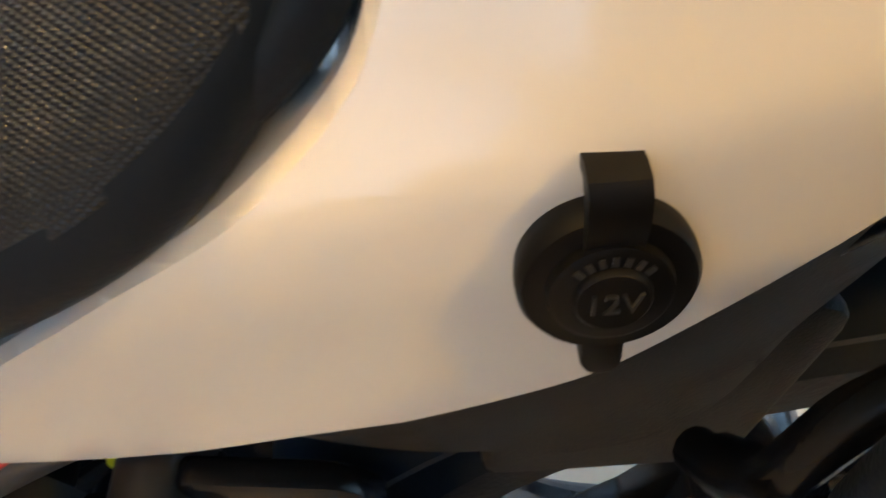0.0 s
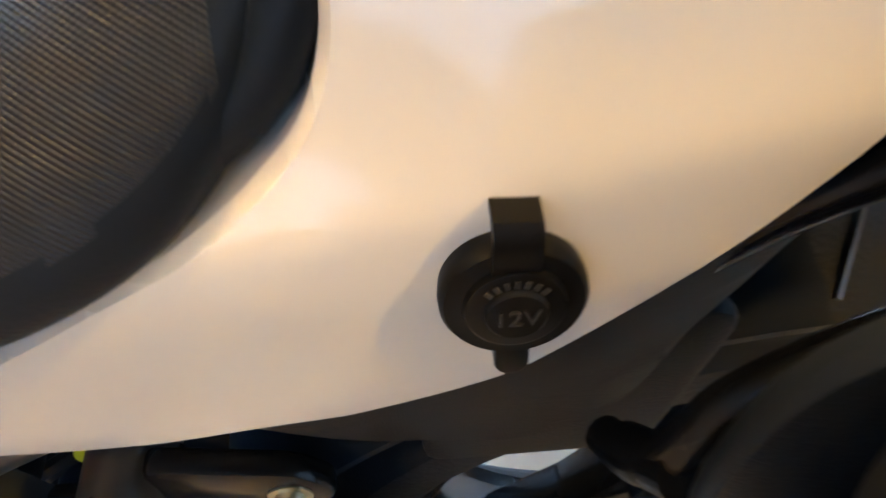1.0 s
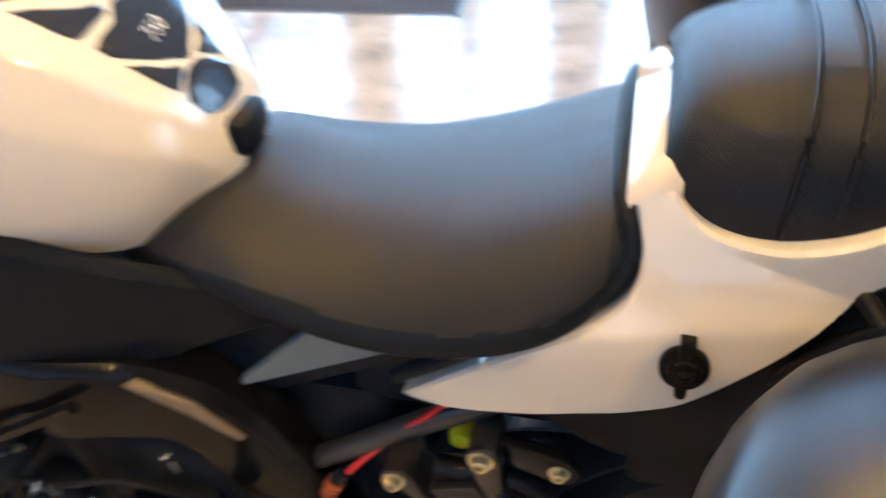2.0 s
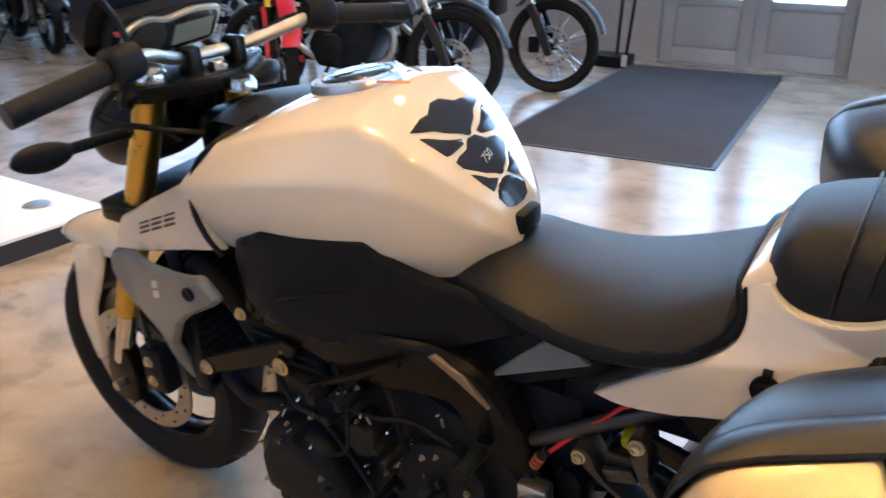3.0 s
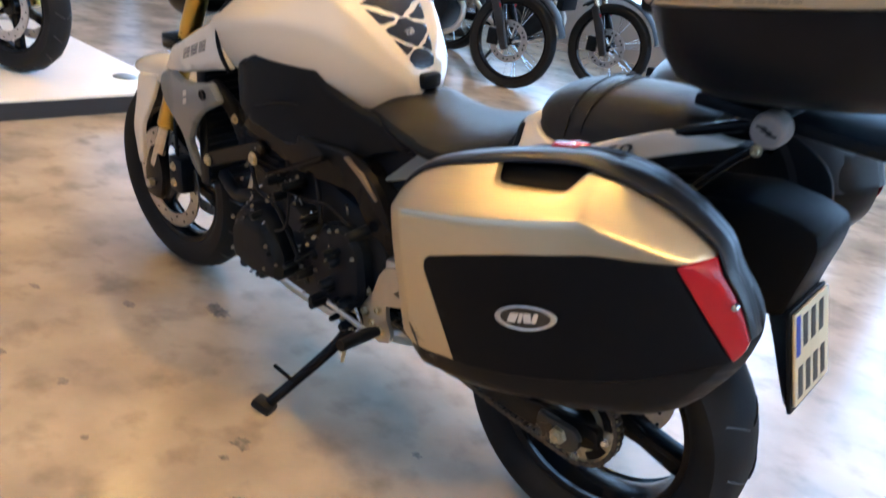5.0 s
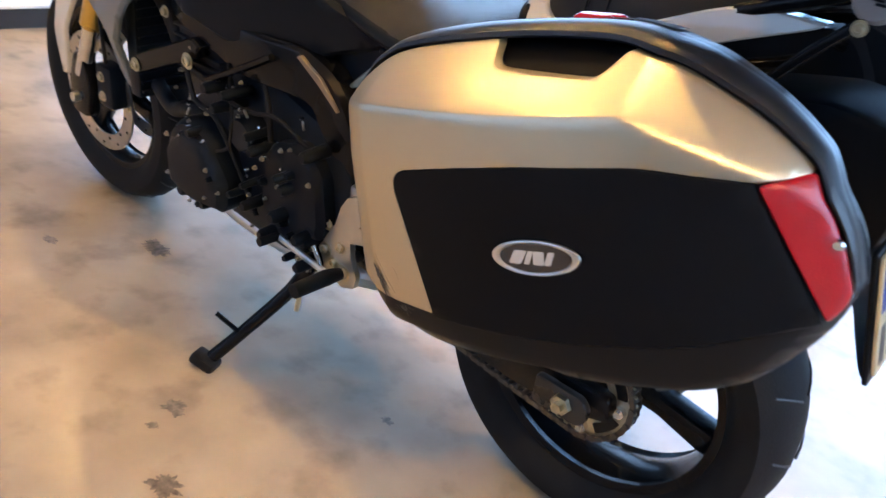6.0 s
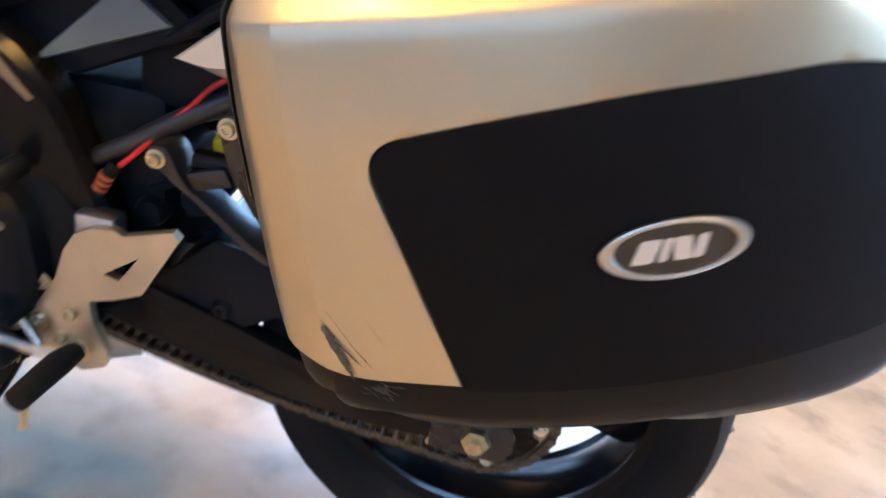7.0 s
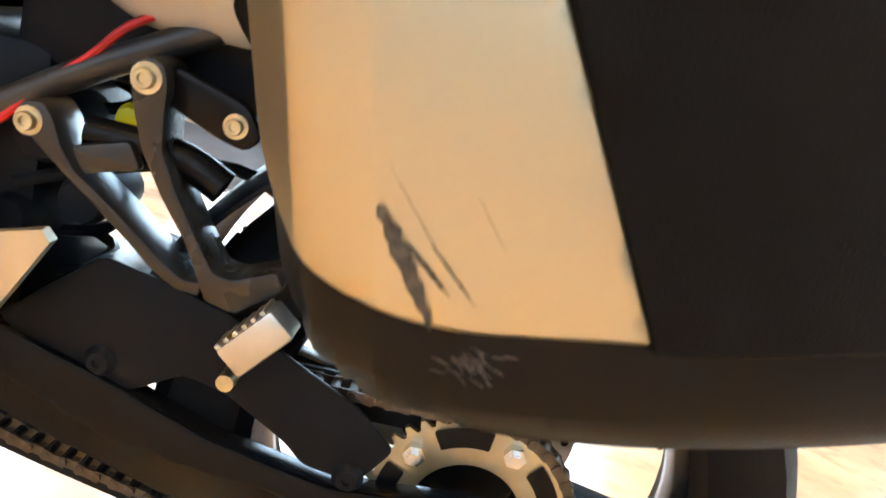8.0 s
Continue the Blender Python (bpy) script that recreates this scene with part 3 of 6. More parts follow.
for x, lo, w, hi in PSEAT:
    half = [(x, w * 0.9, lo - 0.003), (x, w, lo), (x, w, lo + (hi - lo) * 0.35), (x, w * 0.88, lo + (hi - lo) * 0.75), (x, w * 0.55, hi - 0.006), (x, 0, hi)]
    rows.append([(a, -b, c) for a, b, c in half] + [(a, b, c) for a, b, c in reversed(half[:-1])])
part("passenger_seat", refine(grid_skin(rows), 2), VINYL, bike, "black vinyl passenger seat with a stitched strap")

# white tail side panels
TAIL = [(-0.390, 0.680, 1), (-0.357, 0.678), (-0.33, 0.682), (-0.283, 0.6945), (-0.24, 0.710), (-0.206, 0.722), (-0.18, 0.7335), (-0.166, 0.743), (-0.148, 0.7595), (-0.13, 0.778), (-0.102, 0.808), (-0.087, 0.828), (-0.072, 0.8455), (-0.045, 0.858), (-0.003, 0.876), (0.079, 0.914), (0.150, 0.944), (0.163, 0.954, 1), (0.07, 0.951),
        (-0.021, 0.912), (-0.08, 0.880), (-0.115, 0.868), (-0.142, 0.865), (-0.165, 0.868), (-0.182, 0.876), (-0.194, 0.887, 1), (-0.224, 0.885, 1), (-0.217, 0.868), (-0.212, 0.847), (-0.214, 0.828), (-0.224, 0.810), (-0.247, 0.790), (-0.281, 0.768), (-0.33, 0.731)]


def curvy(outline, n=5):
    """A closed smooth outline; a third value marks a corner."""
    k = len(outline)
    out = []
    for i in range(k):
        p, q = Vector(outline[i][:2]), Vector(outline[(i + 1) % k][:2])
        a = 2 * p - q if len(outline[i]) > 2 else Vector(outline[i - 1][:2])
        b = 2 * q - p if len(outline[(i + 1) % k]) > 2 else Vector(outline[(i + 2) % k][:2])
        for j in range(n):
            t = j / n
            out.append(tuple(0.5 * ((2 * p) + (q - a) * t + (2 * a - 5 * p + 4 * q - b) * t * t + (-a + 3 * p - 3 * q + b) * t ** 3)))
    return out


TAIL_HALF = ((-0.42, 0.1350), (-0.34, 0.1460), (-0.28, 0.1540), (-0.22, 0.1605), (-0.17, 0.1620), (-0.12, 0.1610), (-0.07, 0.1560), (-0.02, 0.1480), (0.06, 0.1320), (0.18, 0.1090))


def tail_half(x):
    for (a, p), (b, q) in zip(TAIL_HALF, TAIL_HALF[1:]):
        if x < b:
            t = clump((x - a) / (b - a))
            return p + (q - p) * t
    return TAIL_HALF[-1][1]


def smooth_step(v):
    v = clump(v)
    return v * v * (3 - 2 * v)


def soft_fold(x):
    return 0.802 + 0.24 * (x + 0.18)


TAIL_MID = 0.842
TAIL_FOLDS = (((-0.35, soft_fold(-0.35) - 0.0035), (-0.02, soft_fold(-0.02) - 0.0035)), ((-0.35, soft_fold(-0.35) + 0.0035), (-0.02, soft_fold(-0.02) + 0.0035)), ((-0.22, TAIL_MID), (-0.02, TAIL_MID)), ((-0.22, 0.858), (-0.15, 0.858)), ((-0.15, 0.858), (-0.084, 0.8428)), ((-0.191, 0.84), (-0.170, 0.808)))


def tail_y(x, z):
    """Half width of the tail: a lower face, a sloped middle face, a narrow ledge and an upper strip that runs up between the seats."""
    soft = soft_fold(x)
    upper = 0.858 - 0.0152 * clump((x + 0.15) / 0.066)
    y = tail_half(x) - 0.10 * max(0, z - 0.775 - 0.3 * max(0, x + 0.15))
    above = min(z, TAIL_MID) - soft
    y -= 0.34 * (above + math.sqrt(above * above + 0.00004)) / 2 * clump((x + 0.33) / 0.12)
    y -= 0.45 * max(0.0, min(z, upper) - TAIL_MID)
    y -= (0.12 + 0.50 * smooth_step((-0.125 - x) / 0.085)) * max(0.0, z - max(upper, soft))
    y -= 0.06 * max(0.0, -0.191 + 0.655 * (0.84 - z) - x) * smooth_step((z - soft) / 0.02)
    lower = 0.755 + 0.22 * (x + 0.3)
    return -(y - 0.12 * max(0, z - lower) * clump((-0.20 - x) / 0.05))


TAIL_LINE = curvy(TAIL)
for s in (1, -1):
    bm = panel(TAIL_LINE, tail_y, 0.02, 0.007 if s > 0 else 0.02, 0.0035, folds=TAIL_FOLDS)
    bmesh.ops.scale(bm, vec=(1, s, 1), verts=bm.verts)
    part("tail_panel", bm, WHITE, bike, "glossy white tail side panel", angle=17)
    lip = [(-0.395, 0.697), (-0.338, 0.741), (-0.287, 0.778), (-0.252, 0.799), (-0.230, 0.817), (-0.220, 0.833), (-0.218, 0.850), (-0.223, 0.864)]
    bm_lip = tube([(x, (tail_y(x, z) + 0.006) * s, z) for x, z in lip] + [(-0.228, -0.092 * s, 0.872), (-0.230, -0.05 * s, 0.876), (-0.231, 0.0, 0.877)], 0.0075, 10)
    bm = grid_skin([[(x, (tail_y(x, e) + a) * s, e - d * k) for a, d in ((0.010, -0.004), (0.024, 0.016), (0.045, 0.034), (0.06, 0.036))] for x, e, k in ((-0.387, 0.683, 0.5), (-0.357, 0.680, 0.75), (-0.33, 0.683, 0.9), (-0.30, 0.691, 1.0), (-0.27, 0.699, 1.2), (-0.24, 0.711, 1.4))])
    part("tail_flange", bm, WHITE, bike, "white turned-in lower edge of the tail")
    part("seat_lip", bm_lip, SATIN, bike, "black rubber lip along the seat edge")

# black side cover below the tank
COVER = [(-0.985, 0.775), (-0.955, 0.815), (-0.917, 0.831), (-0.885, 0.848), (-0.80, 0.852), (-0.722, 0.852), (-0.708, 0.826), (-0.66, 0.806), (-0.60, 0.785), (-0.54, 0.768), (-0.49, 0.748), (-0.472, 0.735), (-0.50, 0.722), (-0.56, 0.70), (-0.60, 0.685), (-0.67, 0.68), (-0.80, 0.66), (-0.90, 0.69), (-0.96, 0.73)]


def cover_y(x, z):
    return -(0.118 + 0.27 * max(0.0, min(0.385, -0.5 - x)) - 0.03 * max(0, -0.93 - x) / 0.05)


part("side_cover", panel(rounded(COVER, 0.008), cover_y, 0.006, 0.03, 0.01), SATIN, bike, "matt black side cover under the tank")
# under-tail plastic
UNDER = [(-0.275, 0.694), (-0.262, 0.668), (-0.235, 0.645), (-0.20, 0.630), (-0.155, 0.628), (-0.122, 0.650), (-0.10, 0.712), (-0.088, 0.76), (-0.07, 0.81), (-0.045, 0.838), (0.03, 0.868), (0.12, 0.902), (0.165, 0.922), (0.165, 0.948), (0.08, 0.920), (-0.03, 0.872), (-0.08, 0.845), (-0.13, 0.79), (-0.185, 0.745), (-0.25, 0.716)]


def under_y(x, z):
    edge = 0.742 + 0.3 * (x + 0.17) if x < -0.17 else 0.742 + 0.9 * (x + 0.17)
    return tail_y(x, min(z, 0.8)) + 0.010 + 0.22 * clump((edge - z) / 0.1) * 0.1


for s in (1, -1):
    bm = panel(curvy(UNDER, 4), under_y, 0.04, 0.02, 0.004)
    bmesh.ops.scale(bm, vec=(1, s, 1), verts=bm.verts)
    part("under_tail", bm, PANEL, bike, "matt black plastic under the tail")
part("tail_core", box((-0.2, -0.075, 0.70), (-0.07, 0.075, 0.87), 0.02), SATIN, bike)

# seat trims and the gap between the seats
bridge = []
for k in range(17):
    f = -1 + k / 8
    q = 1 - f * f
    y = 0.120 * f
    y = max(-0.113, min(0.113, y))
    q = q if abs(f) < 1 else -0.7
    bridge.append([(-0.226, y, 0.876 + 0.012 * q), (-0.221, y, 0.884 + 0.010 * q), (-0.21, y, 0.888 + 0.018 * q), (-0.199, y, 0.891 + 0.026 * q), (-0.190, y, 0.886 + 0.026 * q)])
part("seat_bridge", grid_skin(bridge), WHITE, bike, "white bridge between the two seats", angle=70)
for x in (-0.128, -0.098):
    line = []
    for k in range(15):
        a = math.pi * (k / 14)
        w, lo, hi = 0.1235, 0.866, 0.9745
        line.append((x + 0.012 * math.sin(a), -w * math.cos(a) * (1.0 if abs(math.cos(a)) > 0.5 else 1.0), lo + (hi - lo) * math.sin(a) ** 0.55 + 0.001))
    part("strap_seam", tube(line, 0.0022, 6, 2), VINYL, bike, "raised seam of the seat strap")

# fuel cap
cap = part("fuel_cap", lathe([(0, 0.012), (0.045, 0.012), (0.052, 0.009), (0.054, 0.0), (0.054, -0.01), (0, -0.01)], 40, "Z"), PADM, bike, "black fuel cap with a steel ring", m=pose(-0.845, 0.0, 1.021, 0, -8, 0))
part("cap_ring", lathe([(0.056, -0.006), (0.056, 0.007), (0.06, 0.009), (0.072, 0.007), (0.075, 0.0), (0.075, -0.006), (0.056, -0.006)], 40, "Z", ), ALU, cap, "brushed steel filler ring", m=pose(-0.845, 0.0, 1.021, 0, -8, 0))
for k in range(6):
    a = k * math.pi / 3
    part("cap_bolt", lathe([(0, 0.012), (0.003, 0.012), (0.004, 0.008), (0, 0.008)], 8, "Z"), BOLT, cap, m=pose(-0.845, 0, 1.021, 0, -8, 0) @ pose(0.066 * math.cos(a), 0.066 * math.sin(a), -0.001))
# thin orange plate behind the filler
part("tank_mark", plate(rounded([(-0.025, -0.004), (0.025, -0.004), (0.025, 0.004), (-0.025, 0.004)], 0.002), 0, 0.0008), mat("orange tank mark", (0.6, 0.2, 0.03), 0.5), bike, "small orange mark on the tank", m=pose(-0.735, -0.058, 1.0445, -84, 0, 18))

# front white side panels, black trim at the steering head
GP = [(-1.345, 0.687), (-1.318, 0.735), (-1.300, 0.762), (-1.18, 0.826), (-1.038, 0.897), (-1.026, 0.85), (-1.003, 0.803), (-0.984, 0.785), (-1.09, 0.754), (-1.262, 0.699)]


def front_y(x):
    return -0.205 + 0.04 * clump((-1.02 - x) / 0.25)


for s in (1, -1):
    bm = panel(rounded(GP, 0.006), lambda x, z: front_y(x), 0.005, 0.02, 0.006)
    bmesh.ops.scale(bm, vec=(1, s, 1), verts=bm.verts)
    part("front_panel", bm, WHITE, bike, "glossy white front side panel")
    bm = tube([(-0.985, -0.21 * s, 0.780), (-1.012, -0.212 * s, 0.81), (-1.033, -0.208 * s, 0.855), (-1.03, -0.195 * s, 0.91), (-1.00, -0.17 * s, 0.95), (-0.97, -0.1 * s, 0.975)], 0.005, 8)
    part("tank_trim", bm, SATIN, bike, "black rubber trim along the tank front")
# front wordmark, drawn as plain slanted shapes
for k in range(3):
    a, b = -1.243 + 0.0475 * k, 0.742 + 0.0205 * k
    for o in ([(0.0, 0.0), (0.036, 0.0155), (0.038, 0.0215), (0.002, 0.006)], [(0.003, 0.0105), (0.040, 0.0265), (0.042, 0.0325), (0.005, 0.0165)], [(0.006, 0.021), (0.044, 0.0375), (0.046, 0.0425), (0.008, 0.026)]):
        bm = plate([(a + p, b + q) for p, q in o], -0.001, 0.0)
        for v in bm.verts:
            v.co.y += front_y(v.co.x) - 0.0004
        part("decal", bm, DECAL, bike, "dark slanted decal bar")
part("front_cover", refine(grid_skin([[(x, y * w, z - 0.02 * abs(y)) for y in (-1, -0.6, 0, 0.6, 1)] for x, w, z in ((-0.955, 0.13, 0.985), (-1.0, 0.125, 0.985), (-1.06, 0.11, 0.98), (-1.11, 0.09, 0.965), (-1.12, 0.085, 0.92))]), 2), SATIN, bike, "black plastic cover at the steering head")
part("steering_head", box((-1.16, -0.07, 0.72), (-1.0, 0.07, 0.95), 0.02), FRAMEM, bike)

# side cover details
part("cover_crease", tube([(-0.875, -0.222, 0.735), (-0.80, -0.216, 0.765), (-0.74, -0.205, 0.775)], 0.003, 6), SATIN, bike)
part("lower_cover", panel(rounded([(-0.90, 0.70), (-0.86, 0.735), (-0.79, 0.70), (-0.70, 0.66), (-0.60, 0.675), (-0.585, 0.70), (-0.62, 0.71), (-0.70, 0.70), (-0.80, 0.745), (-0.88, 0.765)], 0.006), lambda x, z: -0.215 + 0.115 * clump((x + 0.9) / 0.42), 0.008, 0.03, 0.006), SATIN, bike, "matt black lower side cover")
TRI = [(-0.566, 0.633), (-0.455, 0.742), (-0.402, 0.704)]
part("side_triangle", panel(rounded(TRI, 0.004), lambda x, z: -0.124 + 0.01 * clump((x + 0.57) / 0.2), 0.008, 0.03, 0.003), TRIM, bike, "grey triangular side plate")
part("side_plate", panel(rounded([(-0.62, 0.675), (-0.50, 0.765), (-0.42, 0.745), (-0.36, 0.70), (-0.40, 0.685), (-0.52, 0.625), (-0.60, 0.64)], 0.008), lambda x, z: -0.110, 0.01, 0.04, 0.006), SATIN, bike)
part("side_bolt", lathe([(0, -0.010), (0.006, -0.010), (0.010, -0.006), (0.012, 0), (0, 0)], 16, "Y", (-0.487, -0.105, 0.722)), SATIN, bike, "black rubber plug")
part("tank_bracket", box((-0.578, -0.03, 0.826), (-0.545, 0.03, 0.862), 0.010), SATIN, bike, "black rubber tank bracket")

# frame
SPAR = [(-1.07, 0.70), (-1.01, 0.775), (-0.93, 0.77), (-0.80, 0.70), (-0.63, 0.697), (-0.567, 0.668), (-0.527, 0.618), (-0.50, 0.555), (-0.462, 0.45), (-0.455, 0.34), (-0.53, 0.33), (-0.56, 0.42), (-0.565, 0.52), (-0.605, 0.60), (-0.70, 0.605), (-0.78, 0.60), (-0.86, 0.625), (-0.95, 0.645)]
for s in (1, -1):
    bm = panel(rounded(SPAR, 0.02), lambda x, z: -0.19 + 0.06 * clump((x + 0.7) / 0.25) + 0.08 * clump((-0.98 - x) / 0.1), 0.035, 0.04, 0.012)
    bmesh.ops.scale(bm, vec=(1, s, 1), verts=bm.verts)
    part("frame_spar", bm, FRAMEM, bike, "black painted steel frame spar")
part("spar_edge", panel([(-0.628, 0.683), (-0.620, 0.687), (-0.577, 0.658), (-0.540, 0.608), (-0.544, 0.604), (-0.584, 0.645)], lambda x, z: -0.195 + 0.06 * clump((x + 0.7) / 0.25), 0.006, 0.03, 0.002), mat("bronze satin strip", (0.22, 0.18, 0.14), 0.4, metal=0.5), bike, "satin bronze edge strip")
part("spar_ridge", tube([(-0.845, -0.205, 0.575), (-0.76, -0.205, 0.62), (-0.665, -0.2, 0.675)], 0.007, 6), FRAMEM, bike)
part("engine_mount", panel(rounded([(-1.10, 0.505), (-0.89, 0.60), (-0.87, 0.63), (-0.90, 0.64), (-1.10, 0.545)], 0.006), lambda x, z: -0.205, 0.03, 0.05, 0.005), FRAMEM, bike, "dark grey engine mount arm")

# radiator shroud
SHROUD = [(-1.362, 0.675), (-1.335, 0.690), (-1.30, 0.698), (-1.21, 0.700), (-1.10, 0.726), (-1.0, 0.757), (-0.966, 0.723), (-0.977, 0.711), (-1.06, 0.663), (-1.118, 0.618), (-1.165, 0.55), (-1.187, 0.50), (-1.182, 0.445), (-1.215, 0.415), (-1.262, 0.41), (-1.285, 0.452), (-1.25, 0.52), (-1.238, 0.553), (-1.315, 0.565), (-1.350, 0.595), (-1.368, 0.638)]


def shroud_y(x, z):
    return -0.255 + 0.085 * clump((-1.03 - x) / 0.28) + 0.05 * clump((0.56 - z) / 0.15)


for s in (1, -1):
    bm = panel(rounded(SHROUD, 0.012), shroud_y, 0.006, 0.02, 0.010)
    bmesh.ops.scale(bm, vec=(1, s, 1), verts=bm.verts)
    part("radiator_shroud", bm, GREYP, bike, "grey radiator side shroud")
for k in range(2):
    o = [(-1.20 + 0.004 * k, 0.640 + 0.022 * k), (-1.172 + 0.004 * k, 0.652 + 0.022 * k), (-1.170 + 0.004 * k, 0.667 + 0.022 * k), (-1.198 + 0.004 * k, 0.655 + 0.022 * k)]
    bm = plate(o, -0.0012, 0.0)
    for v in bm.verts:
        v.co.y += shroud_y(v.co.x, v.co.z)
    part("shroud_mark", bm, LIGHTGREY, bike, "pale printed mark")
part("shroud_hole", lathe([(0, -0.004), (0.007, -0.004), (0.010, -0.006), (0.012, -0.005), (0.012, 0), (0, 0)], 20, "Y", (-1.029, -0.255, 0.722)), SATIN, bike, "black fastener")
part("radiator", box((-1.19, -0.17, 0.42), (-1.15, 0.17, 0.76), 0.006), METAL, bike, "black radiator core")
for k in range(16):
    z = 0.435 + k * 0.02
    part("radiator_fin", box((-1.149, -0.165, z), (-1.142, 0.165, z + 0.005)), METAL, bike)
part("radiator_hose", tube([(-1.14, -0.15, 0.70), (-1.04, -0.16, 0.66), (-0.98, -0.16, 0.58), (-0.93, -0.15, 0.55)], 0.019, 12), RUBBER, bike, "black rubber radiator hose")
part("lower_hose", tube([(-1.14, -0.13, 0.45), (-1.05, -0.15, 0.43), (-0.97, -0.16, 0.46), (-0.88, -0.15, 0.44)], 0.017, 12), RUBBER, bike)

# engine
eng = part("engine_block", plate(rounded([(-1.0, 0.42), (-0.985, 0.30), (-0.90, 0.265), (-0.68, 0.25), (-0.50, 0.29), (-0.47, 0.45), (-0.56, 0.56), (-0.70, 0.60), (-0.80, 0.66), (-0.95, 0.64), (-0.99, 0.52)], 0.03), -0.155, 0.155, 0.02), METAL, bike, "black painted engine block")
part("cylinder_head", box((-1.0, -0.17, 0.53), (-0.84, 0.17, 0.70), 0.02), METAL, eng)
part("alternator_cover", lathe([(0, -0.215), (0.055, -0.215), (0.082, -0.208), (0.092, -0.19), (0.095, -0.15), (0, -0.15)], 36, "Y", (-0.905, 0, 0.375)), METAL, eng, "round black engine cover")
part("clutch_cover", panel(rounded([(-0.99, 0.395), (-0.985, 0.305), (-0.90, 0.285), (-0.80, 0.30), (-0.79, 0.37), (-0.85, 0.44), (-0.93, 0.45)], 0.02), lambda x, z: -0.222, 0.06, 0.03, 0.02), METAL, eng, "black crankcase cover")
part("sprocket_cover", panel(rounded([(-0.69, 0.50), (-0.60, 0.53), (-0.545, 0.49), (-0.53, 0.38), (-0.57, 0.31), (-0.66, 0.30), (-0.71, 0.37)], 0.025), lambda x, z: -0.195, 0.05, 0.04, 0.015), SATIN, eng, "black plastic sprocket cover")
part("starter", lathe([(0.0, -0.20), (0.03, -0.20), (0.036, -0.19), (0.036, -0.13), (0, -0.13)], 24, "Y", (-0.76, 0, 0.49)), METAL, eng)
part("oil_pipe", tube([(-0.95, -0.185, 0.60), (-0.90, -0.20, 0.52), (-0.83, -0.20, 0.50), (-0.78, -0.19, 0.42), (-0.72, -0.19, 0.33)], 0.0055, 8), METAL, eng)
part("breather_hose", tube([(-0.74, -0.17, 0.64), (-0.70, -0.18, 0.58), (-0.69, -0.18, 0.50), (-0.70, -0.17, 0.42)], 0.006, 8), RUBBER, eng)
part("wiring", tube([(-0.90, -0.2, 0.58), (-0.82, -0.205, 0.56), (-0.73, -0.20, 0.55), (-0.66, -0.19, 0.56), (-0.60, -0.17, 0.52)], 0.004, 8), RUBBER, eng)
part("wiring", tube([(-0.80, -0.19, 0.62), (-0.78, -0.2, 0.55), (-0.79, -0.2, 0.46), (-0.83, -0.2, 0.43)], 0.0038, 8), RUBBER, eng)
for z in (0.555, 0.575, 0.595, 0.615, 0.635):
    part("cooling_rib", box((-0.995, -0.178, z), (-0.845, 0.178, z + 0.006), 0.002), METAL, eng)
random.seed(11)
BOLTS = [(-0.94, 0.563), (-0.921, 0.461), (-0.839, 0.39), (-0.846, 0.325), (-0.711, 0.443), (-0.637, 0.508), (-0.611, 0.52), (-0.73, 0.376), (-0.975, 0.33), (-0.90, 0.295), (-0.80, 0.355), (-0.66, 0.32), (-0.56, 0.36), (-0.56, 0.47),
         (-0.69, 0.47), (-0.76, 0.53), (-0.86, 0.50), (-0.97, 0.42), (-0.82, 0.58), (-0.90, 0.62), (-0.75, 0.60), (-0.68, 0.39), (-0.645, 0.43), (-0.96, 0.52), (-0.72, 0.31)]
for k, (x, z) in enumerate(BOLTS):
    part("engine_bolt", bolt_head((x, -0.2 - (0.022 if z < 0.45 and x < -0.78 else 0.0), z), random.uniform(0.0026, 0.0040), 0.005), DULLBOLT, eng)
for k in range(34):
    x, z = random.uniform(-0.96, -0.55), random.uniform(0.29, 0.58)
    r = random.uniform(0.006, 0.014)
    part("casting_boss", lathe([(0, -0.03), (r * 0.7, -0.03), (r, -0.024), (r * 1.15, 0.03), (0, 0.03)], 14, "Y", (x, random.uniform(-0.205, -0.178), z)), METAL, eng)
# Bright metal bits added at these spots to imitate glints on the engine.
GLINTS = [(-0.787, -0.204, 0.579), (-0.703, -0.196, 0.527), (-0.862, -0.212, 0.44), (-0.785, -0.165, 0.397), (-0.67, -0.180, 0.506), (-0.638, -0.198, 0.47), (-0.951, -0.186, 0.455), (-0.909, -0.212, 0.457), (-0.848, -0.204, 0.515), (-0.742, -0.21, 0.553), (-0.922, -0.224, 0.436), (-0.682, -0.197, 0.476), (-0.633, -0.158, 0.561), (-0.727, -0.195, 0.49), (-0.88, -0.205, 0.53), (-0.935, -0.19, 0.49)]
for k, (x, y, z) in enumerate(GLINTS):
    turn = pose(x, y, z, random.uniform(-40, 40), random.uniform(-60, 60), random.uniform(-30, 30))
    part("stud", lathe([(0, -0.003), (0.0022, -0.003), (0.0032, -0.001), (0.0034, 0.006), (0, 0.006)], 8), CHROME, eng, m=turn)
    if k % 3 == 0:
        part("glint_sliver", box((-0.002, -0.002, -0.009), (0.002, 0.002, 0.009), 0.001), ALU, eng, m=turn @ pose(0.012, -0.002, -0.008))
part("mount_bolt", bolt_head((-1.095, -0.208, 0.525), 0.010), BOLT, bike)
part("mount_bolt", bolt_head((-0.985, -0.2, 0.665), 0.008), BOLT, bike)
part("mount_bolt", bolt_head((-0.90, -0.212, 0.595), 0.011), BOLT, bike)
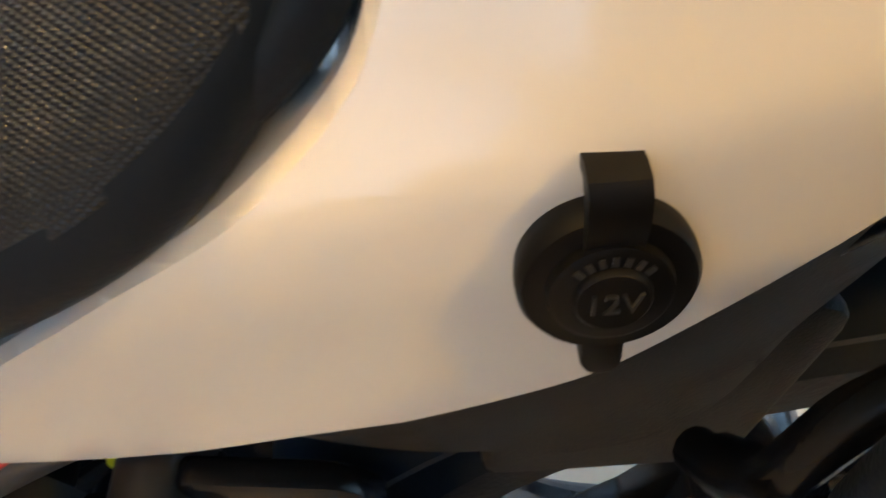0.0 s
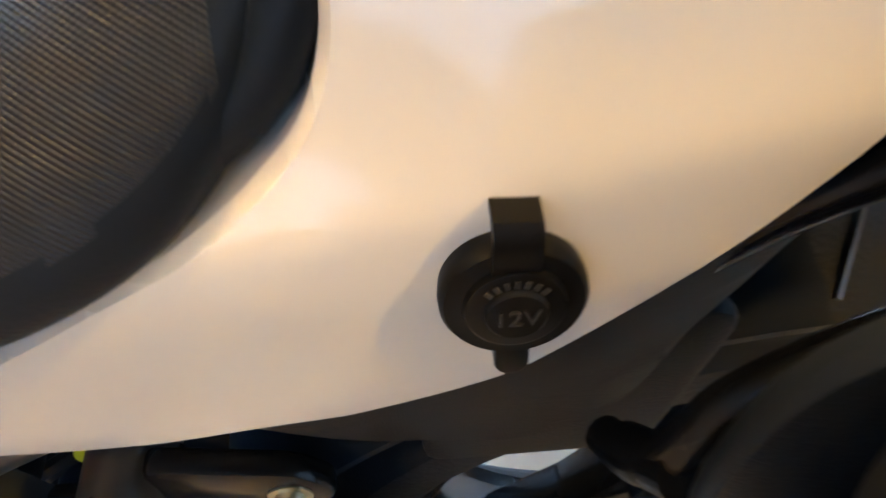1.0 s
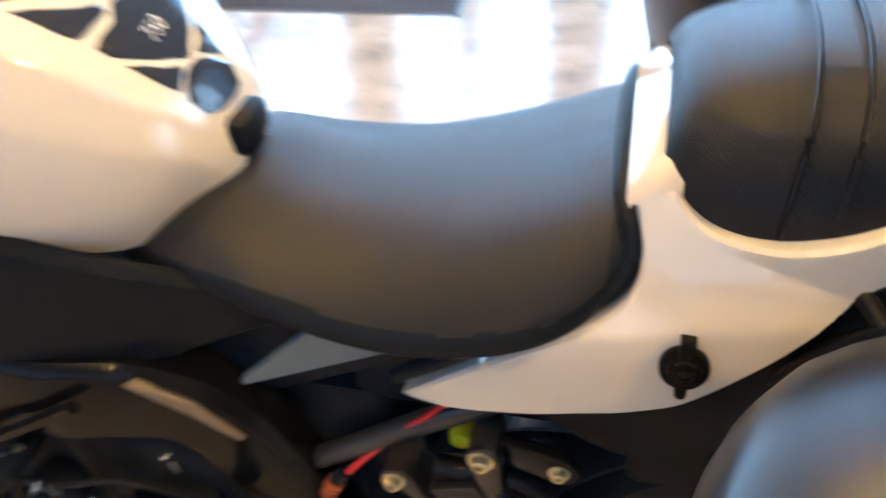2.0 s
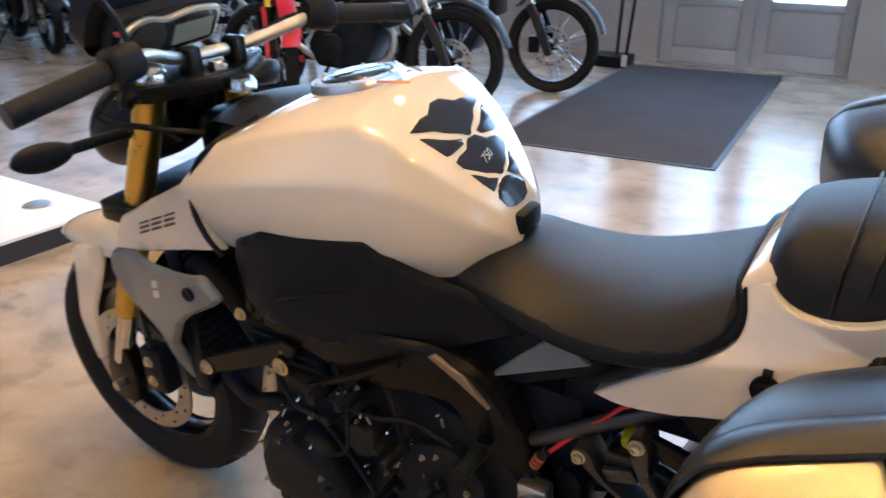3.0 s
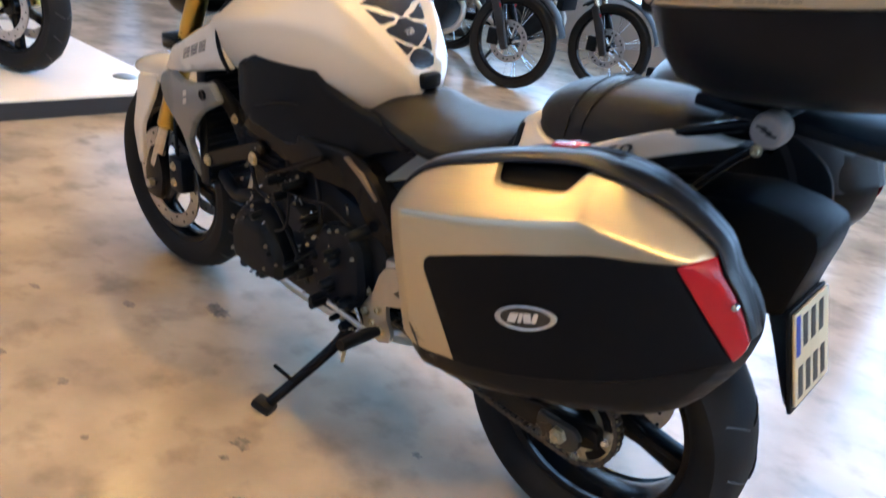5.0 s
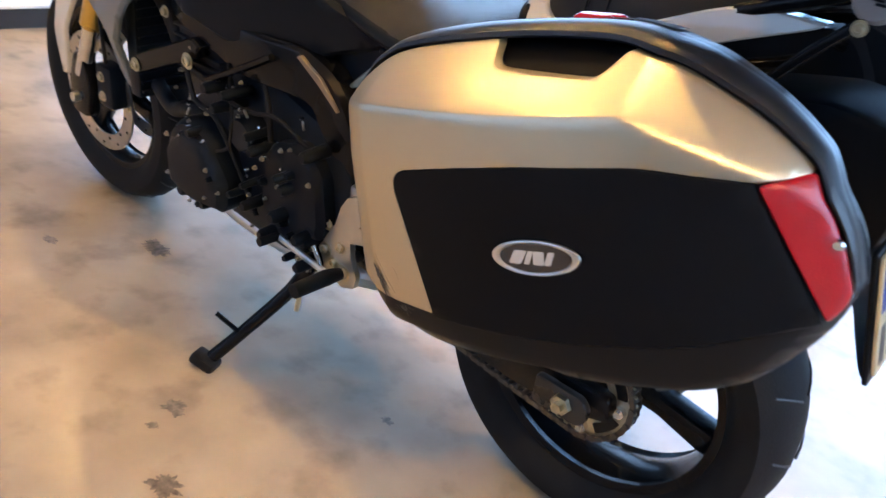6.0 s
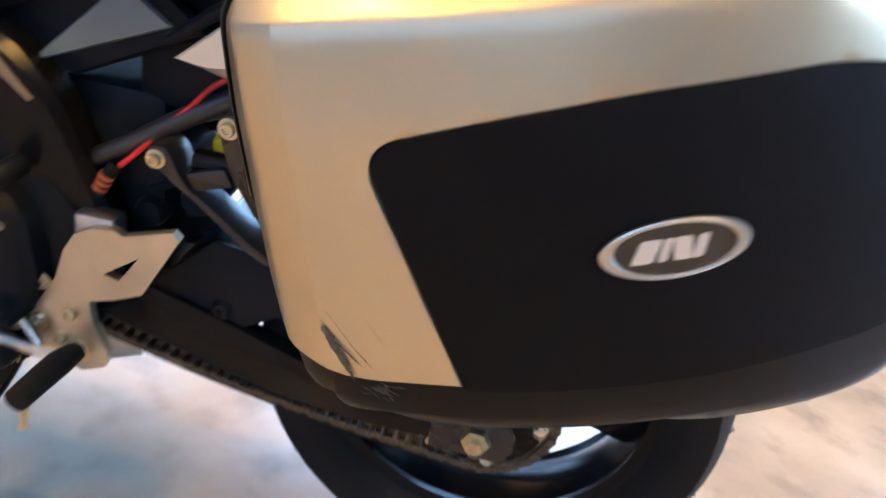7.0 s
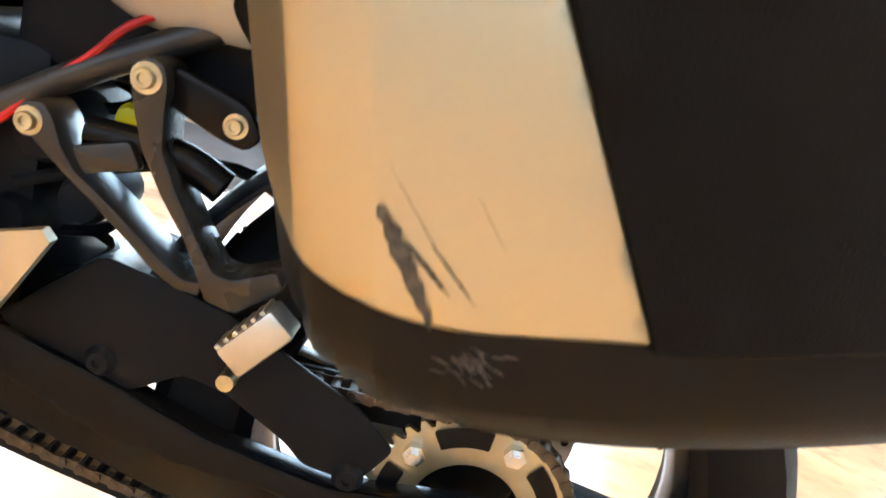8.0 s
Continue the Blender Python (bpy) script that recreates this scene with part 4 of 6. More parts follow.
part("pivot_cap", lathe([(0, -0.012), (0.02, -0.012), (0.026, -0.006), (0.026, 0), (0, 0)], 24, "Y", (-0.49, -0.135, 0.40)), SATIN, bike, "black swingarm pivot cap")
part("gear_case", box((-0.56, -0.09, 0.30), (-0.42, 0.09, 0.62), 0.02), METAL, bike)
for k, (x, z, r) in enumerate(((-0.42, 0.55, 0.028), (-0.38, 0.50, 0.022), (-0.44, 0.47, 0.02))):
    part("reservoir", lathe([(0, -0.03), (r * 0.8, -0.03), (r, -0.02), (r, 0.05), (0, 0.05)], 18, "Y", (x, -0.07, z)), METAL, bike)
part("shock_spring", tube([(-0.42 + 0.012 * k * 0 + 0.035 * math.cos(k * 0.9), 0.035 * math.sin(k * 0.9), 0.38 + 0.0055 * k) for k in range(42)], 0.006, 6, 2), METAL, bike, "black shock absorber spring")

# exhaust below the engine
part("exhaust_pipe", tube([(-1.06, -0.06, 0.50), (-1.09, -0.07, 0.36), (-1.02, -0.07, 0.22), (-0.85, -0.05, 0.17), (-0.62, -0.03, 0.18), (-0.5, 0.0, 0.2)], 0.022, 14), ALU, bike, "tanned steel exhaust pipe")
part("exhaust_pipe", tube([(-1.06, 0.06, 0.50), (-1.09, 0.07, 0.36), (-1.02, 0.07, 0.22), (-0.85, 0.05, 0.17), (-0.62, 0.03, 0.18)], 0.022, 14), ALU, bike)
part("exhaust_chamber", refine(grid_skin([[(x, 0.02 + w * math.cos(k * math.pi / 4), 0.235 + 0.045 * math.sin(k * math.pi / 4)) for k in range(8)] for x, w in ((-0.64, 0.02), (-0.63, 0.10), (-0.56, 0.12), (-0.49, 0.11), (-0.48, 0.02))], True), 1), ALU, bike, "brushed steel exhaust chamber")

# side stand, foot controls
part("side_stand", tube([(-0.575, -0.165, 0.29), (-0.60, -0.20, 0.22), (-0.655, -0.275, 0.12), (-0.69, -0.325, 0.06)], 0.012, 12, radii=[0.017, 0.014, 0.013, 0.014]), FRAMEM, bike, "black steel side stand")
part("stand_foot", box((-0.028, -0.022, -0.012), (0.028, 0.022, 0.012), 0.008), RUBBER, bike, m=pose(-0.697, -0.337, 0.053, 0, 0, 20) @ pose(0, 0, 0, -10, 20, 0))
part("stand_stub", rod((-0.655, -0.285, 0.125), (-0.70, -0.305, 0.155), 0.005), FRAMEM, bike)
part("stand_bracket", plate(rounded([(-0.63, 0.34), (-0.56, 0.35), (-0.54, 0.29), (-0.58, 0.255), (-0.62, 0.275)], 0.012), -0.18, -0.15, 0.004), FRAMEM, bike)
for x, z in ((-0.61, 0.325), (-0.565, 0.33), (-0.575, 0.275), (-0.60, 0.29)):
    part("stand_bolt", bolt_head((x, -0.181, z), 0.0065), BOLT, bike)
HEEL_TOP = [(-0.517, 0.400), (-0.505, 0.440), (-0.490, 0.465), (-0.468, 0.477), (-0.442, 0.481), (-0.432, 0.476), (-0.373, 0.496), (-0.365, 0.488), (-0.413, 0.453), (-0.457, 0.420)]
HEEL_LOW = [(-0.365, 0.488), (-0.410, 0.404), (-0.440, 0.390), (-0.476, 0.377), (-0.472, 0.345), (-0.455, 0.310), (-0.460, 0.285), (-0.490, 0.272), (-0.535, 0.285), (-0.563, 0.315), (-0.548, 0.350), (-0.517, 0.400), (-0.457, 0.420), (-0.438, 0.416), (-0.413, 0.453)]
heel = plate(HEEL_TOP, -0.170, -0.158)
join(heel, plate(HEEL_LOW, -0.170, -0.158))
bmesh.ops.remove_doubles(heel, verts=heel.verts, dist=1e-5)
part("heel_plate", heel, mat("warm satin aluminium", (0.60, 0.53, 0.42), 0.36, metal=0.9, vary=0.1, scale=14, bump=0.06, bump_scale=300), bike, "pale aluminium heel plate with a triangular opening")
part("heel_boss", box((-0.500, -0.157, 0.440), (-0.450, -0.125, 0.484), 0.006), ALU, bike, "pale aluminium mount behind the heel plate")
for x, z, r in ((-0.54, 0.335, 0.011), (-0.515, 0.315, 0.008), (-0.535, 0.39, 0.008), (-0.50, 0.355, 0.009), (-0.49, 0.305, 0.012)):
    part("heel_bolt", bolt_head((x, -0.171, z), r), BOLT, bike)
peg = part("footpeg", tube([(-0.49, -0.17, 0.305), (-0.493, -0.21, 0.31), (-0.495, -0.285, 0.312)], 0.014, 12, radii=[0.010, 0.016, 0.014]), RUBBER, bike, "black rubber footpeg")
part("peg_rib", rod((-0.495, -0.27, 0.297), (-0.497, -0.275, 0.265), 0.005), BOLT, peg)
part("gear_lever", tube([(-0.50, -0.185, 0.295), (-0.58, -0.20, 0.318), (-0.64, -0.20, 0.325)], 0.007, 8), ALU, bike, "aluminium gear lever")
part("gear_toe_peg", rod((-0.64, -0.20, 0.325), (-0.642, -0.245, 0.327), 0.009), RUBBER, bike)
part("gear_rod", rod((-0.585, -0.19, 0.395), (-0.53, -0.19, 0.31), 0.004), CHROME, bike, "thin steel linkage rod")

# swing arm, chain, sprocket, rear wheel
for y0, y1 in ((-0.145, -0.11), (0.11, 0.145)):
    part("swing_arm", plate(rounded([(-0.52, 0.412), (-0.42, 0.386), (-0.345, 0.368), (-0.23, 0.333), (-0.12, 0.318), (0.0, 0.335), (0.06, 0.335), (0.07, 0.295), (0.0, 0.268), (-0.12, 0.262), (-0.26, 0.268), (-0.35, 0.292), (-0.41, 0.308), (-0.52, 0.335)], 0.010), y0 * 0.86, y1 * 0.86, 0.005), FRAMEM, bike, "black swing arm")
part("swing_brace", box((-0.40, -0.11, 0.345), (-0.30, 0.11, 0.425), 0.012), FRAMEM, bike)
GUARD = [(-0.425, 0.392), (-0.388, 0.429), (-0.346, 0.467), (-0.291, 0.459), (-0.231, 0.446), (-0.172, 0.42), (-0.112, 0.394), (-0.075, 0.365), (-0.10, 0.325), (-0.15, 0.330), (-0.166, 0.345), (-0.226, 0.376), (-0.263, 0.383), (-0.306, 0.355), (-0.349, 0.358), (-0.40, 0.375)]
part("chain_guard", plate(rounded(GUARD, 0.008), -0.118, -0.112, 0.002), SATIN, bike, "matt black chain guard")
for x, z in ((-0.334, 0.376), (-0.108, 0.330)):
    part("guard_bolt", lathe([(0, -0.004), (0.004, -0.004), (0.0045, -0.007), (0.009, -0.007), (0.011, -0.004), (0.014, -0.001), (0.014, 0), (0, 0)], 20, "Y", (x, -0.118, z)), SATIN, bike, "black flanged bolt")
part("hugger", lathe([(0.335, -0.10), (0.345, -0.085), (0.350, 0.0), (0.345, 0.085), (0.335, 0.10), (0.331, 0.10), (0.341, 0.08), (0.346, 0.0), (0.341, -0.08), (0.331, -0.10), (0.335, -0.10)], 24, "Y", (0, 0, 0.315), (radians(95), radians(185))), SATIN, bike, "black plastic rear hugger")
part("axle_block", plate(rounded([(-0.055, 0.285), (0.03, 0.285), (0.045, 0.30), (0.045, 0.325), (0.03, 0.34), (-0.055, 0.34)], 0.008), -0.16, -0.146, 0.003), HANGER, bike, "black axle adjuster")
part("axle_nut", lathe([(0, -0.018), (0.010, -0.018), (0.010, -0.008), (0.017, -0.008), (0.019, 0), (0, 0)], 6, "Y", (0, -0.16, 0.313)), BOLT, bike)

# sprocket with teeth and slots
def sprocket(r, teeth, y, at):
    bm = bmesh.new()
    outer = []
    for k in range(teeth * 4):
        a = 2 * math.pi * k / (teeth * 4)
        q = r + (0.006 if k % 4 in (1, 2) else -0.002)
        outer.append((at[0] + q * math.cos(a), at[1] + q * math.sin(a)))
    n = len(outer)
    inner = [(at[0] + r * 0.55 * math.cos(2 * math.pi * k / n), at[1] + r * 0.55 * math.sin(2 * math.pi * k / n)) for k in range(n)]
    rows = [[bm.verts.new((p[0], yy, p[1])) for p in ring] for yy, ring in ((y, inner), (y, outer), (y + 0.006, outer), (y + 0.006, inner))]
    for a, b in zip(rows, rows[1:] + rows[:1]):
        for k in range(n):
            bm.faces.new((a[k], a[(k + 1) % n], b[(k + 1) % n], b[k]))
    return bm


spr = part("rear_sprocket", sprocket(0.092, 41, -0.10, (0, 0.312)), SPROCKET, bike, "golden steel rear sprocket")
for k in range(5):
    a0 = 2 * math.pi * k / 5 + 0.25
    o = [(0.084 * math.cos(a0 + 0.08 * j), 0.315 + 0.084 * math.sin(a0 + 0.08 * j)) for j in range(9)] + [(0.066 * math.cos(a0 + 0.08 * j), 0.315 + 0.066 * math.sin(a0 + 0.08 * j)) for j in reversed(range(9))]
    part("slot", plate(rounded(o, 0.002), -0.1035, -0.1008), FRAMEM, spr)
    a1 = a0 - 0.3
    part("sprocket_nut", lathe([(0, -0.016), (0.006, -0.016), (0.006, -0.010), (0.010, -0.010), (0.010, 0), (0, 0)], 6, "Y", (0.074 * math.cos(a1), -0.10, 0.315 + 0.074 * math.sin(a1))), CHROME, spr)


def tyre(r, w, n=64):
    h = w / 2
    prof = [(r * 0.70, -h * 0.62), (r * 0.74, -h * 0.80), (r * 0.82, -h * 0.98), (r * 0.90, -h * 0.97), (r * 0.955, -h * 0.72), (r * 0.985, -h * 0.4), (r, 0), (r * 0.985, h * 0.4), (r * 0.955, h * 0.72), (r * 0.90, h * 0.97), (r * 0.82, h * 0.98), (r * 0.74, h * 0.80), (r * 0.70, h * 0.62)]
    return lathe(prof, n)


def cast_rim(r, w, n=64):
    h = w / 2
    return lathe([(r * 0.735, -h * 0.66), (r * 0.74, -h * 0.60), (r * 0.68, -h * 0.55), (r * 0.64, -h * 0.25), (r * 0.63, 0), (r * 0.64, h * 0.25), (r * 0.68, h * 0.55), (r * 0.74, h * 0.60), (r * 0.735, h * 0.66), (r * 0.70, h * 0.66), (r * 0.66, h * 0.6), (r * 0.70, 0), (r * 0.66, -h * 0.6), (r * 0.70, -h * 0.66), (r * 0.735, -h * 0.66)], n)


def spoke(r, half, turn):
    o = [(0.035, -0.028), (r * 0.35, -0.016), (r * 0.64, -0.022), (r * 0.64, 0.022), (r * 0.35, 0.016), (0.035, 0.028)]
    bm = plate(rounded(o, 0.006), -half, half, 0.004)
    bmesh.ops.transform(bm, matrix=pose(0, 0, 0, 0, turn, 0), verts=bm.verts)
    return bm


def brake_disc(parent, r, y, inner=0.72, rotor=DISC, m=None):
    d = part("brake_disc", lathe([(r * inner, y), (r, y), (r, y + 0.005), (r * inner, y + 0.005), (r * inner, y)], 48), rotor, parent, "drilled steel brake disc", m=m)
    for k in range(24):
        a = 2 * math.pi * k / 24
        q = r * (0.8 if k % 2 else 0.91)
        part("hole", lathe([(0, y - 0.0006), (0.0045, y - 0.0006), (0.0045, y + 0.001), (0, y + 0.001)], 8, "Y", (q * math.cos(a), 0, q * math.sin(a))), FRAMEM, parent, m=m)
    return d


def cast_wheel(name, parent, at, r, w, spokes, m=None):
    m = m or Matrix.Identity(4)
    t = m @ pose(*at)
    wh = part(name, cast_rim(r, w), FRAMEM, parent, "black cast alloy wheel", m=t)
    part("tyre", tyre(r, w), RUBBER, wh, "black road tyre", m=t)
    part("hub", lathe([(0.0, -0.05), (0.03, -0.05), (0.045, -0.045), (0.045, 0.045), (0.03, 0.05), (0, 0.05)], 28), FRAMEM, wh, m=t)
    for k in range(spokes):
        part("spoke", spoke(r, w * 0.13, 360 / spokes * k + 12), FRAMEM, wh, m=t)
    for k in range(34):
        a = 2 * math.pi * k / 34
        for s in (1, -1):
            g = []
            for j in range(4):
                f = j / 3
                b = a + 0.10 * f
                hh = w / 2 * (0.12 + 0.62 * f)
                q = r * (1.0 - 0.05 * f * f) + 0.0006
                g.append((q * math.cos(b), s * hh, q * math.sin(b)))
            if k % 2 == 0:
                part("tread_groove", tube(g, 0.0022, 4, 1), BLACKEDGE, wh, m=t)
    return wh


rear = cast_wheel("rear_wheel", bike, (0, 0, 0.315), 0.315, 0.18, 3)
brake_disc(rear, 0.12, 0.085, 0.65, m=pose(0, 0, 0.315))

# chain: links along both runs and round the sprocket


def chain_path():
    out = []
    R, r2 = 0.094, 0.036
    c2 = (-0.57, 0.342)
    for k in range(25):
        a = radians(-82 + 190 * k / 24)
        out.append((R * math.cos(a), 0.315 + R * math.sin(a)))
    for k in range(13):
        a = radians(98 + 180 * k / 12)
        out.append((c2[0] + r2 * math.cos(a), c2[1] + r2 * math.sin(a)))
    sag = 14
    x0, z0 = out[-1]
    x1, z1 = out[0]
    for k in range(1, sag):
        f = k / sag
        out.append((x0 + (x1 - x0) * f, z0 + (z1 - z0) * f - 0.015 * math.sin(math.pi * f)))
    return out


pts = chain_path()
loop = pts + [pts[0]]
length = sum(math.dist(a, b) for a, b in zip(loop, loop[1:]))
count = int(length / 0.0159 / 2) * 2
targets, acc = [], 0.0
seg = 0
for k in range(count):
    want = length * k / count
    while acc + math.dist(loop[seg], loop[seg + 1]) < want:
        acc += math.dist(loop[seg], loop[seg + 1])
        seg += 1
    f = (want - acc) / math.dist(loop[seg], loop[seg + 1])
    targets.append((loop[seg][0] + (loop[seg + 1][0] - loop[seg][0]) * f, loop[seg][1] + (loop[seg + 1][1] - loop[seg][1]) * f))
# Black strips added behind both chain runs darken the gaps between links.
for name, run in (("lower_chain_backing", pts[38:] + pts[:1]), ("upper_chain_backing", pts[24:26])):
    bm = bmesh.new()
    for (xa, za), (xb, zb) in zip(run, run[1:]):
        join(bm, grid_skin([[(xa, -0.080, za - 0.034), (xa, -0.080, za + 0.006), (xa, -0.076, za + 0.006), (xa, -0.076, za - 0.034)], [(xb, -0.080, zb - 0.034), (xb, -0.080, zb + 0.006), (xb, -0.076, zb + 0.006), (xb, -0.076, zb - 0.034)]], True))
    bmesh.ops.remove_doubles(bm, verts=bm.verts, dist=1e-5)
    part(name, bm, PLASTIC, bike, "black strip added behind the chain to darken its gaps")
chain = part("drive_chain", rod((-0.02, -0.098, 0.413), (-0.02, -0.096, 0.413), 0.004), CHAINM, bike, "oily steel drive chain")
plate_o = rounded([(-0.0115, -0.0065), (-0.004, -0.0045), (0.004, -0.0045), (0.0115, -0.0065), (0.0115, 0.0065), (0.004, 0.0045), (-0.004, 0.0045), (-0.0115, 0.0065)], 0.004, 2)
bm = plate(plate_o, -0.011, -0.009)
join(bm, plate(plate_o, 0.009, 0.011))
join(bm, rod((-0.008, -0.012, 0), (-0.008, 0.012, 0), 0.0045, 8))
join(bm, rod((0.008, -0.012, 0), (0.008, 0.012, 0), 0.0045, 8))
first = part("link", bm, CHAINM, chain)
for k in range(count):
    a, b = targets[k], targets[(k + 1) % count]
    ob = first if k == 0 else new("link", first.data)
    ob.parent = chain
    ang = math.degrees(math.atan2(b[1] - a[1], b[0] - a[0]))
    ob.matrix_basis = pose((a[0] + b[0]) / 2, -0.097 + (0.0022 if k % 2 else -0.0), (a[1] + b[1]) / 2, 0, -ang, 0)

# passenger footrest hanger
ARM_L = [(-0.418, 0.570), (-0.411, 0.582), (-0.396, 0.584), (-0.387, 0.574), (-0.379, 0.555), (-0.366, 0.539), (-0.349, 0.5285), (-0.320, 0.509), (-0.292, 0.489), (-0.271, 0.477), (-0.256, 0.479), (-0.256, 0.467), (-0.276, 0.468), (-0.297, 0.479), (-0.326, 0.501), (-0.351, 0.519), (-0.376, 0.536), (-0.400, 0.554)]
ARM_R = [(-0.336, 0.625), (-0.332, 0.634), (-0.321, 0.639), (-0.310, 0.634), (-0.306, 0.622), (-0.305, 0.600), (-0.302, 0.573), (-0.287, 0.546), (-0.266, 0.515), (-0.247, 0.490), (-0.232, 0.489), (-0.200, 0.505), (-0.192, 0.492), (-0.225, 0.462), (-0.250, 0.466), (-0.258, 0.481), (-0.273, 0.508), (-0.297, 0.538), (-0.317, 0.569), (-0.328, 0.597)]
hang = part("footrest_hanger", plate(rounded(ARM_L, 0.004), -0.146, -0.100, 0.002), HANGER, bike, "black forked footrest hanger")
part("hanger_arm", plate(rounded(ARM_R, 0.004), -0.150, -0.104, 0.002), HANGER, hang)
part("hanger_web", plate(rounded([(-0.374, 0.556), (-0.330, 0.572), (-0.318, 0.552), (-0.362, 0.537)], 0.005), -0.142, -0.130, 0.003), HANGER, hang)
part("hanger_bolt", bolt_head((-0.405, -0.147, 0.568), 0.0075, 0.007), BOLT, hang, "zinc socket bolt")
part("hanger_bolt", bolt_head((-0.322, -0.151, 0.623), 0.0080, 0.007), BOLT, hang, "zinc socket bolt")
part("hanger_bolt", bolt_head((-0.256, -0.136, 0.603), 0.0065, 0.006), BOLT, hang, "zinc socket bolt")
part("cross_tube", tube([(-0.37, -0.12, 0.565), (-0.30, -0.12, 0.565), (-0.26, -0.12, 0.55)], 0.014, 12), FRAMEM, bike)
part("case_rail", plate(rounded([(-0.31, 0.635), (-0.25, 0.62), (-0.235, 0.60), (-0.245, 0.585), (-0.27, 0.59), (-0.31, 0.605)], 0.008), -0.135, -0.122, 0.003), FRAMEM, bike, "black case rail")
pas = part("passenger_peg", box((-0.014, -0.016, -0.028), (0.014, 0.016, 0.028), 0.004), ALU, bike, "folded aluminium passenger footpeg", m=pose(-0.199, -0.165, 0.456, 0, 38, 0))
for k in range(6):
    part("peg_tooth", box((-0.0172, -0.015, -0.026 + k * 0.009), (-0.0132, 0.015, -0.0215 + k * 0.009), 0.001), ALU, pas, m=pose(-0.199, -0.165, 0.456, 0, 38, 0))
part("peg_pivot", rod((-0.215, -0.178, 0.418), (-0.215, -0.150, 0.418), 0.007, 12), BOLT, pas)
for s in (1, -1):
    part("subframe_rail", tube([(-0.56, -0.112 * s, 0.497), (-0.464, -0.109 * s, 0.554), (-0.395, -0.107 * s, 0.602), (-0.337, -0.106 * s, 0.638), (-0.25, -0.10 * s, 0.685), (0.1, -0.08 * s, 0.83)], 0.012, 12), RAILM, bike, "black subframe tube")
    br = part("case_bracket", tube([(-0.175, -0.120 * s, 0.64), (-0.138, -0.128 * s, 0.712), (-0.113, -0.135 * s, 0.756), (-0.088, -0.150 * s, 0.800), (-0.043, -0.170 * s, 0.846), (0.06, -0.18 * s, 0.876), (0.13, -0.17 * s, 0.872)], 0.0075, 10), FRAMEM, bike, "black tubular case carrier")
    part("carrier_rail", tube([(-0.136, -0.150 * s, 0.670), (-0.128, -0.170 * s, 0.690), (-0.113, -0.170 * s, 0.727), (-0.097, -0.170 * s, 0.745), (-0.077, -0.170 * s, 0.761), (-0.02, -0.170 * s, 0.795), (0.08, -0.165 * s, 0.835)], 0.0075, 12), FRAMEM, br)
    part("rail_end", rod((-0.131, -0.158 * s, 0.676), (-0.122, -0.178 * s, 0.700), 0.0095, 14), FRAMEM, br)
    part("bracket_arm", tube([(-0.074, -0.136 * s, 0.842), (-0.068, -0.152 * s, 0.838), (-0.054, -0.172 * s, 0.830)], 0.008, 10, radii=[0.010, 0.008, 0.007]), FRAMEM, br)
# Added plate, no known part: keeps the gap below the tail dark.
part("gap_plate", plate(rounded([(-0.20, 0.585), (-0.10, 0.585), (-0.08, 0.69), (-0.13, 0.70), (-0.20, 0.66)], 0.012), -0.118, -0.108, 0.003), PANEL, bike, "black plate added to hide the bright gap below the tail")
part("red_cable", tube([(-0.462, -0.125, 0.535), (-0.443, -0.118, 0.555), (-0.430, -0.116, 0.570), (-0.409, -0.114, 0.596), (-0.382, -0.113, 0.621), (-0.357, -0.113, 0.650), (-0.325, -0.11, 0.672)], 0.0036, 8), CABLE, bike, "bright red cable")
part("cable_sleeve", tube([(-0.485, -0.128, 0.50), (-0.474, -0.127, 0.522), (-0.462, -0.125, 0.54)], 0.008, 8), SATIN, bike)
for z in (0.506, 0.514, 0.522):
    part("sleeve_ring", rod((-0.482 + 0.5 * (z - 0.506), -0.128, z), (-0.480 + 0.5 * (z - 0.506), -0.128, z + 0.004), 0.0095, 10), mat("orange tape", (0.5, 0.12, 0.04), 0.5), bike)
part("yellow_cap", lathe([(0, -0.03), (0.010, -0.028), (0.0135, -0.018), (0.0135, 0.0), (0, 0)], 20, "Y", (-0.352, -0.070, 0.577)), YELLOW, bike, "yellow plastic cap")
part("brake_hose", tube([(-0.44, -0.09, 0.50), (-0.36, -0.06, 0.53), (-0.27, -0.05, 0.55), (-0.2, -0.04, 0.52)], 0.006, 8), RUBBER, bike)
part("battery_box", box((-0.46, -0.085, 0.60), (-0.24, 0.09, 0.74), 0.015), SATIN, bike)

# tail end, plate, lights
part("tail_light_housing", plate(rounded([(0.06, 0.835), (0.127, 0.853), (0.193, 0.868), (0.272, 0.862), (0.310, 0.850), (0.318, 0.830), (0.316, 0.80), (0.305, 0.74), (0.300, 0.70), (0.27, 0.69), (0.19, 0.75), (0.10, 0.79)], 0.014), -0.078, 0.078, 0.012), PANEL, bike, "black tail housing")
part("mudguard", refine(grid_skin([[(x + 0.002 * abs(y), y * w, z) for y in (-1, -0.5, 0, 0.5, 1)] for x, w, z in ((0.25, 0.078, 0.74), (0.275, 0.078, 0.70), (0.305, 0.080, 0.64), (0.335, 0.080, 0.57), (0.352, 0.075, 0.54))]), 2), SATIN, bike, "black rear mudguard")
pl = pose(0.337, 0.0, 0.636) @ pose(0, 0, 0, 0, -17, 0)
np_ = part("number_plate", box((-0.003, -0.076, -0.081), (0.003, 0.076, 0.081), 0.002), PLATEM, bike, "pale number plate in a black holder", m=pl)
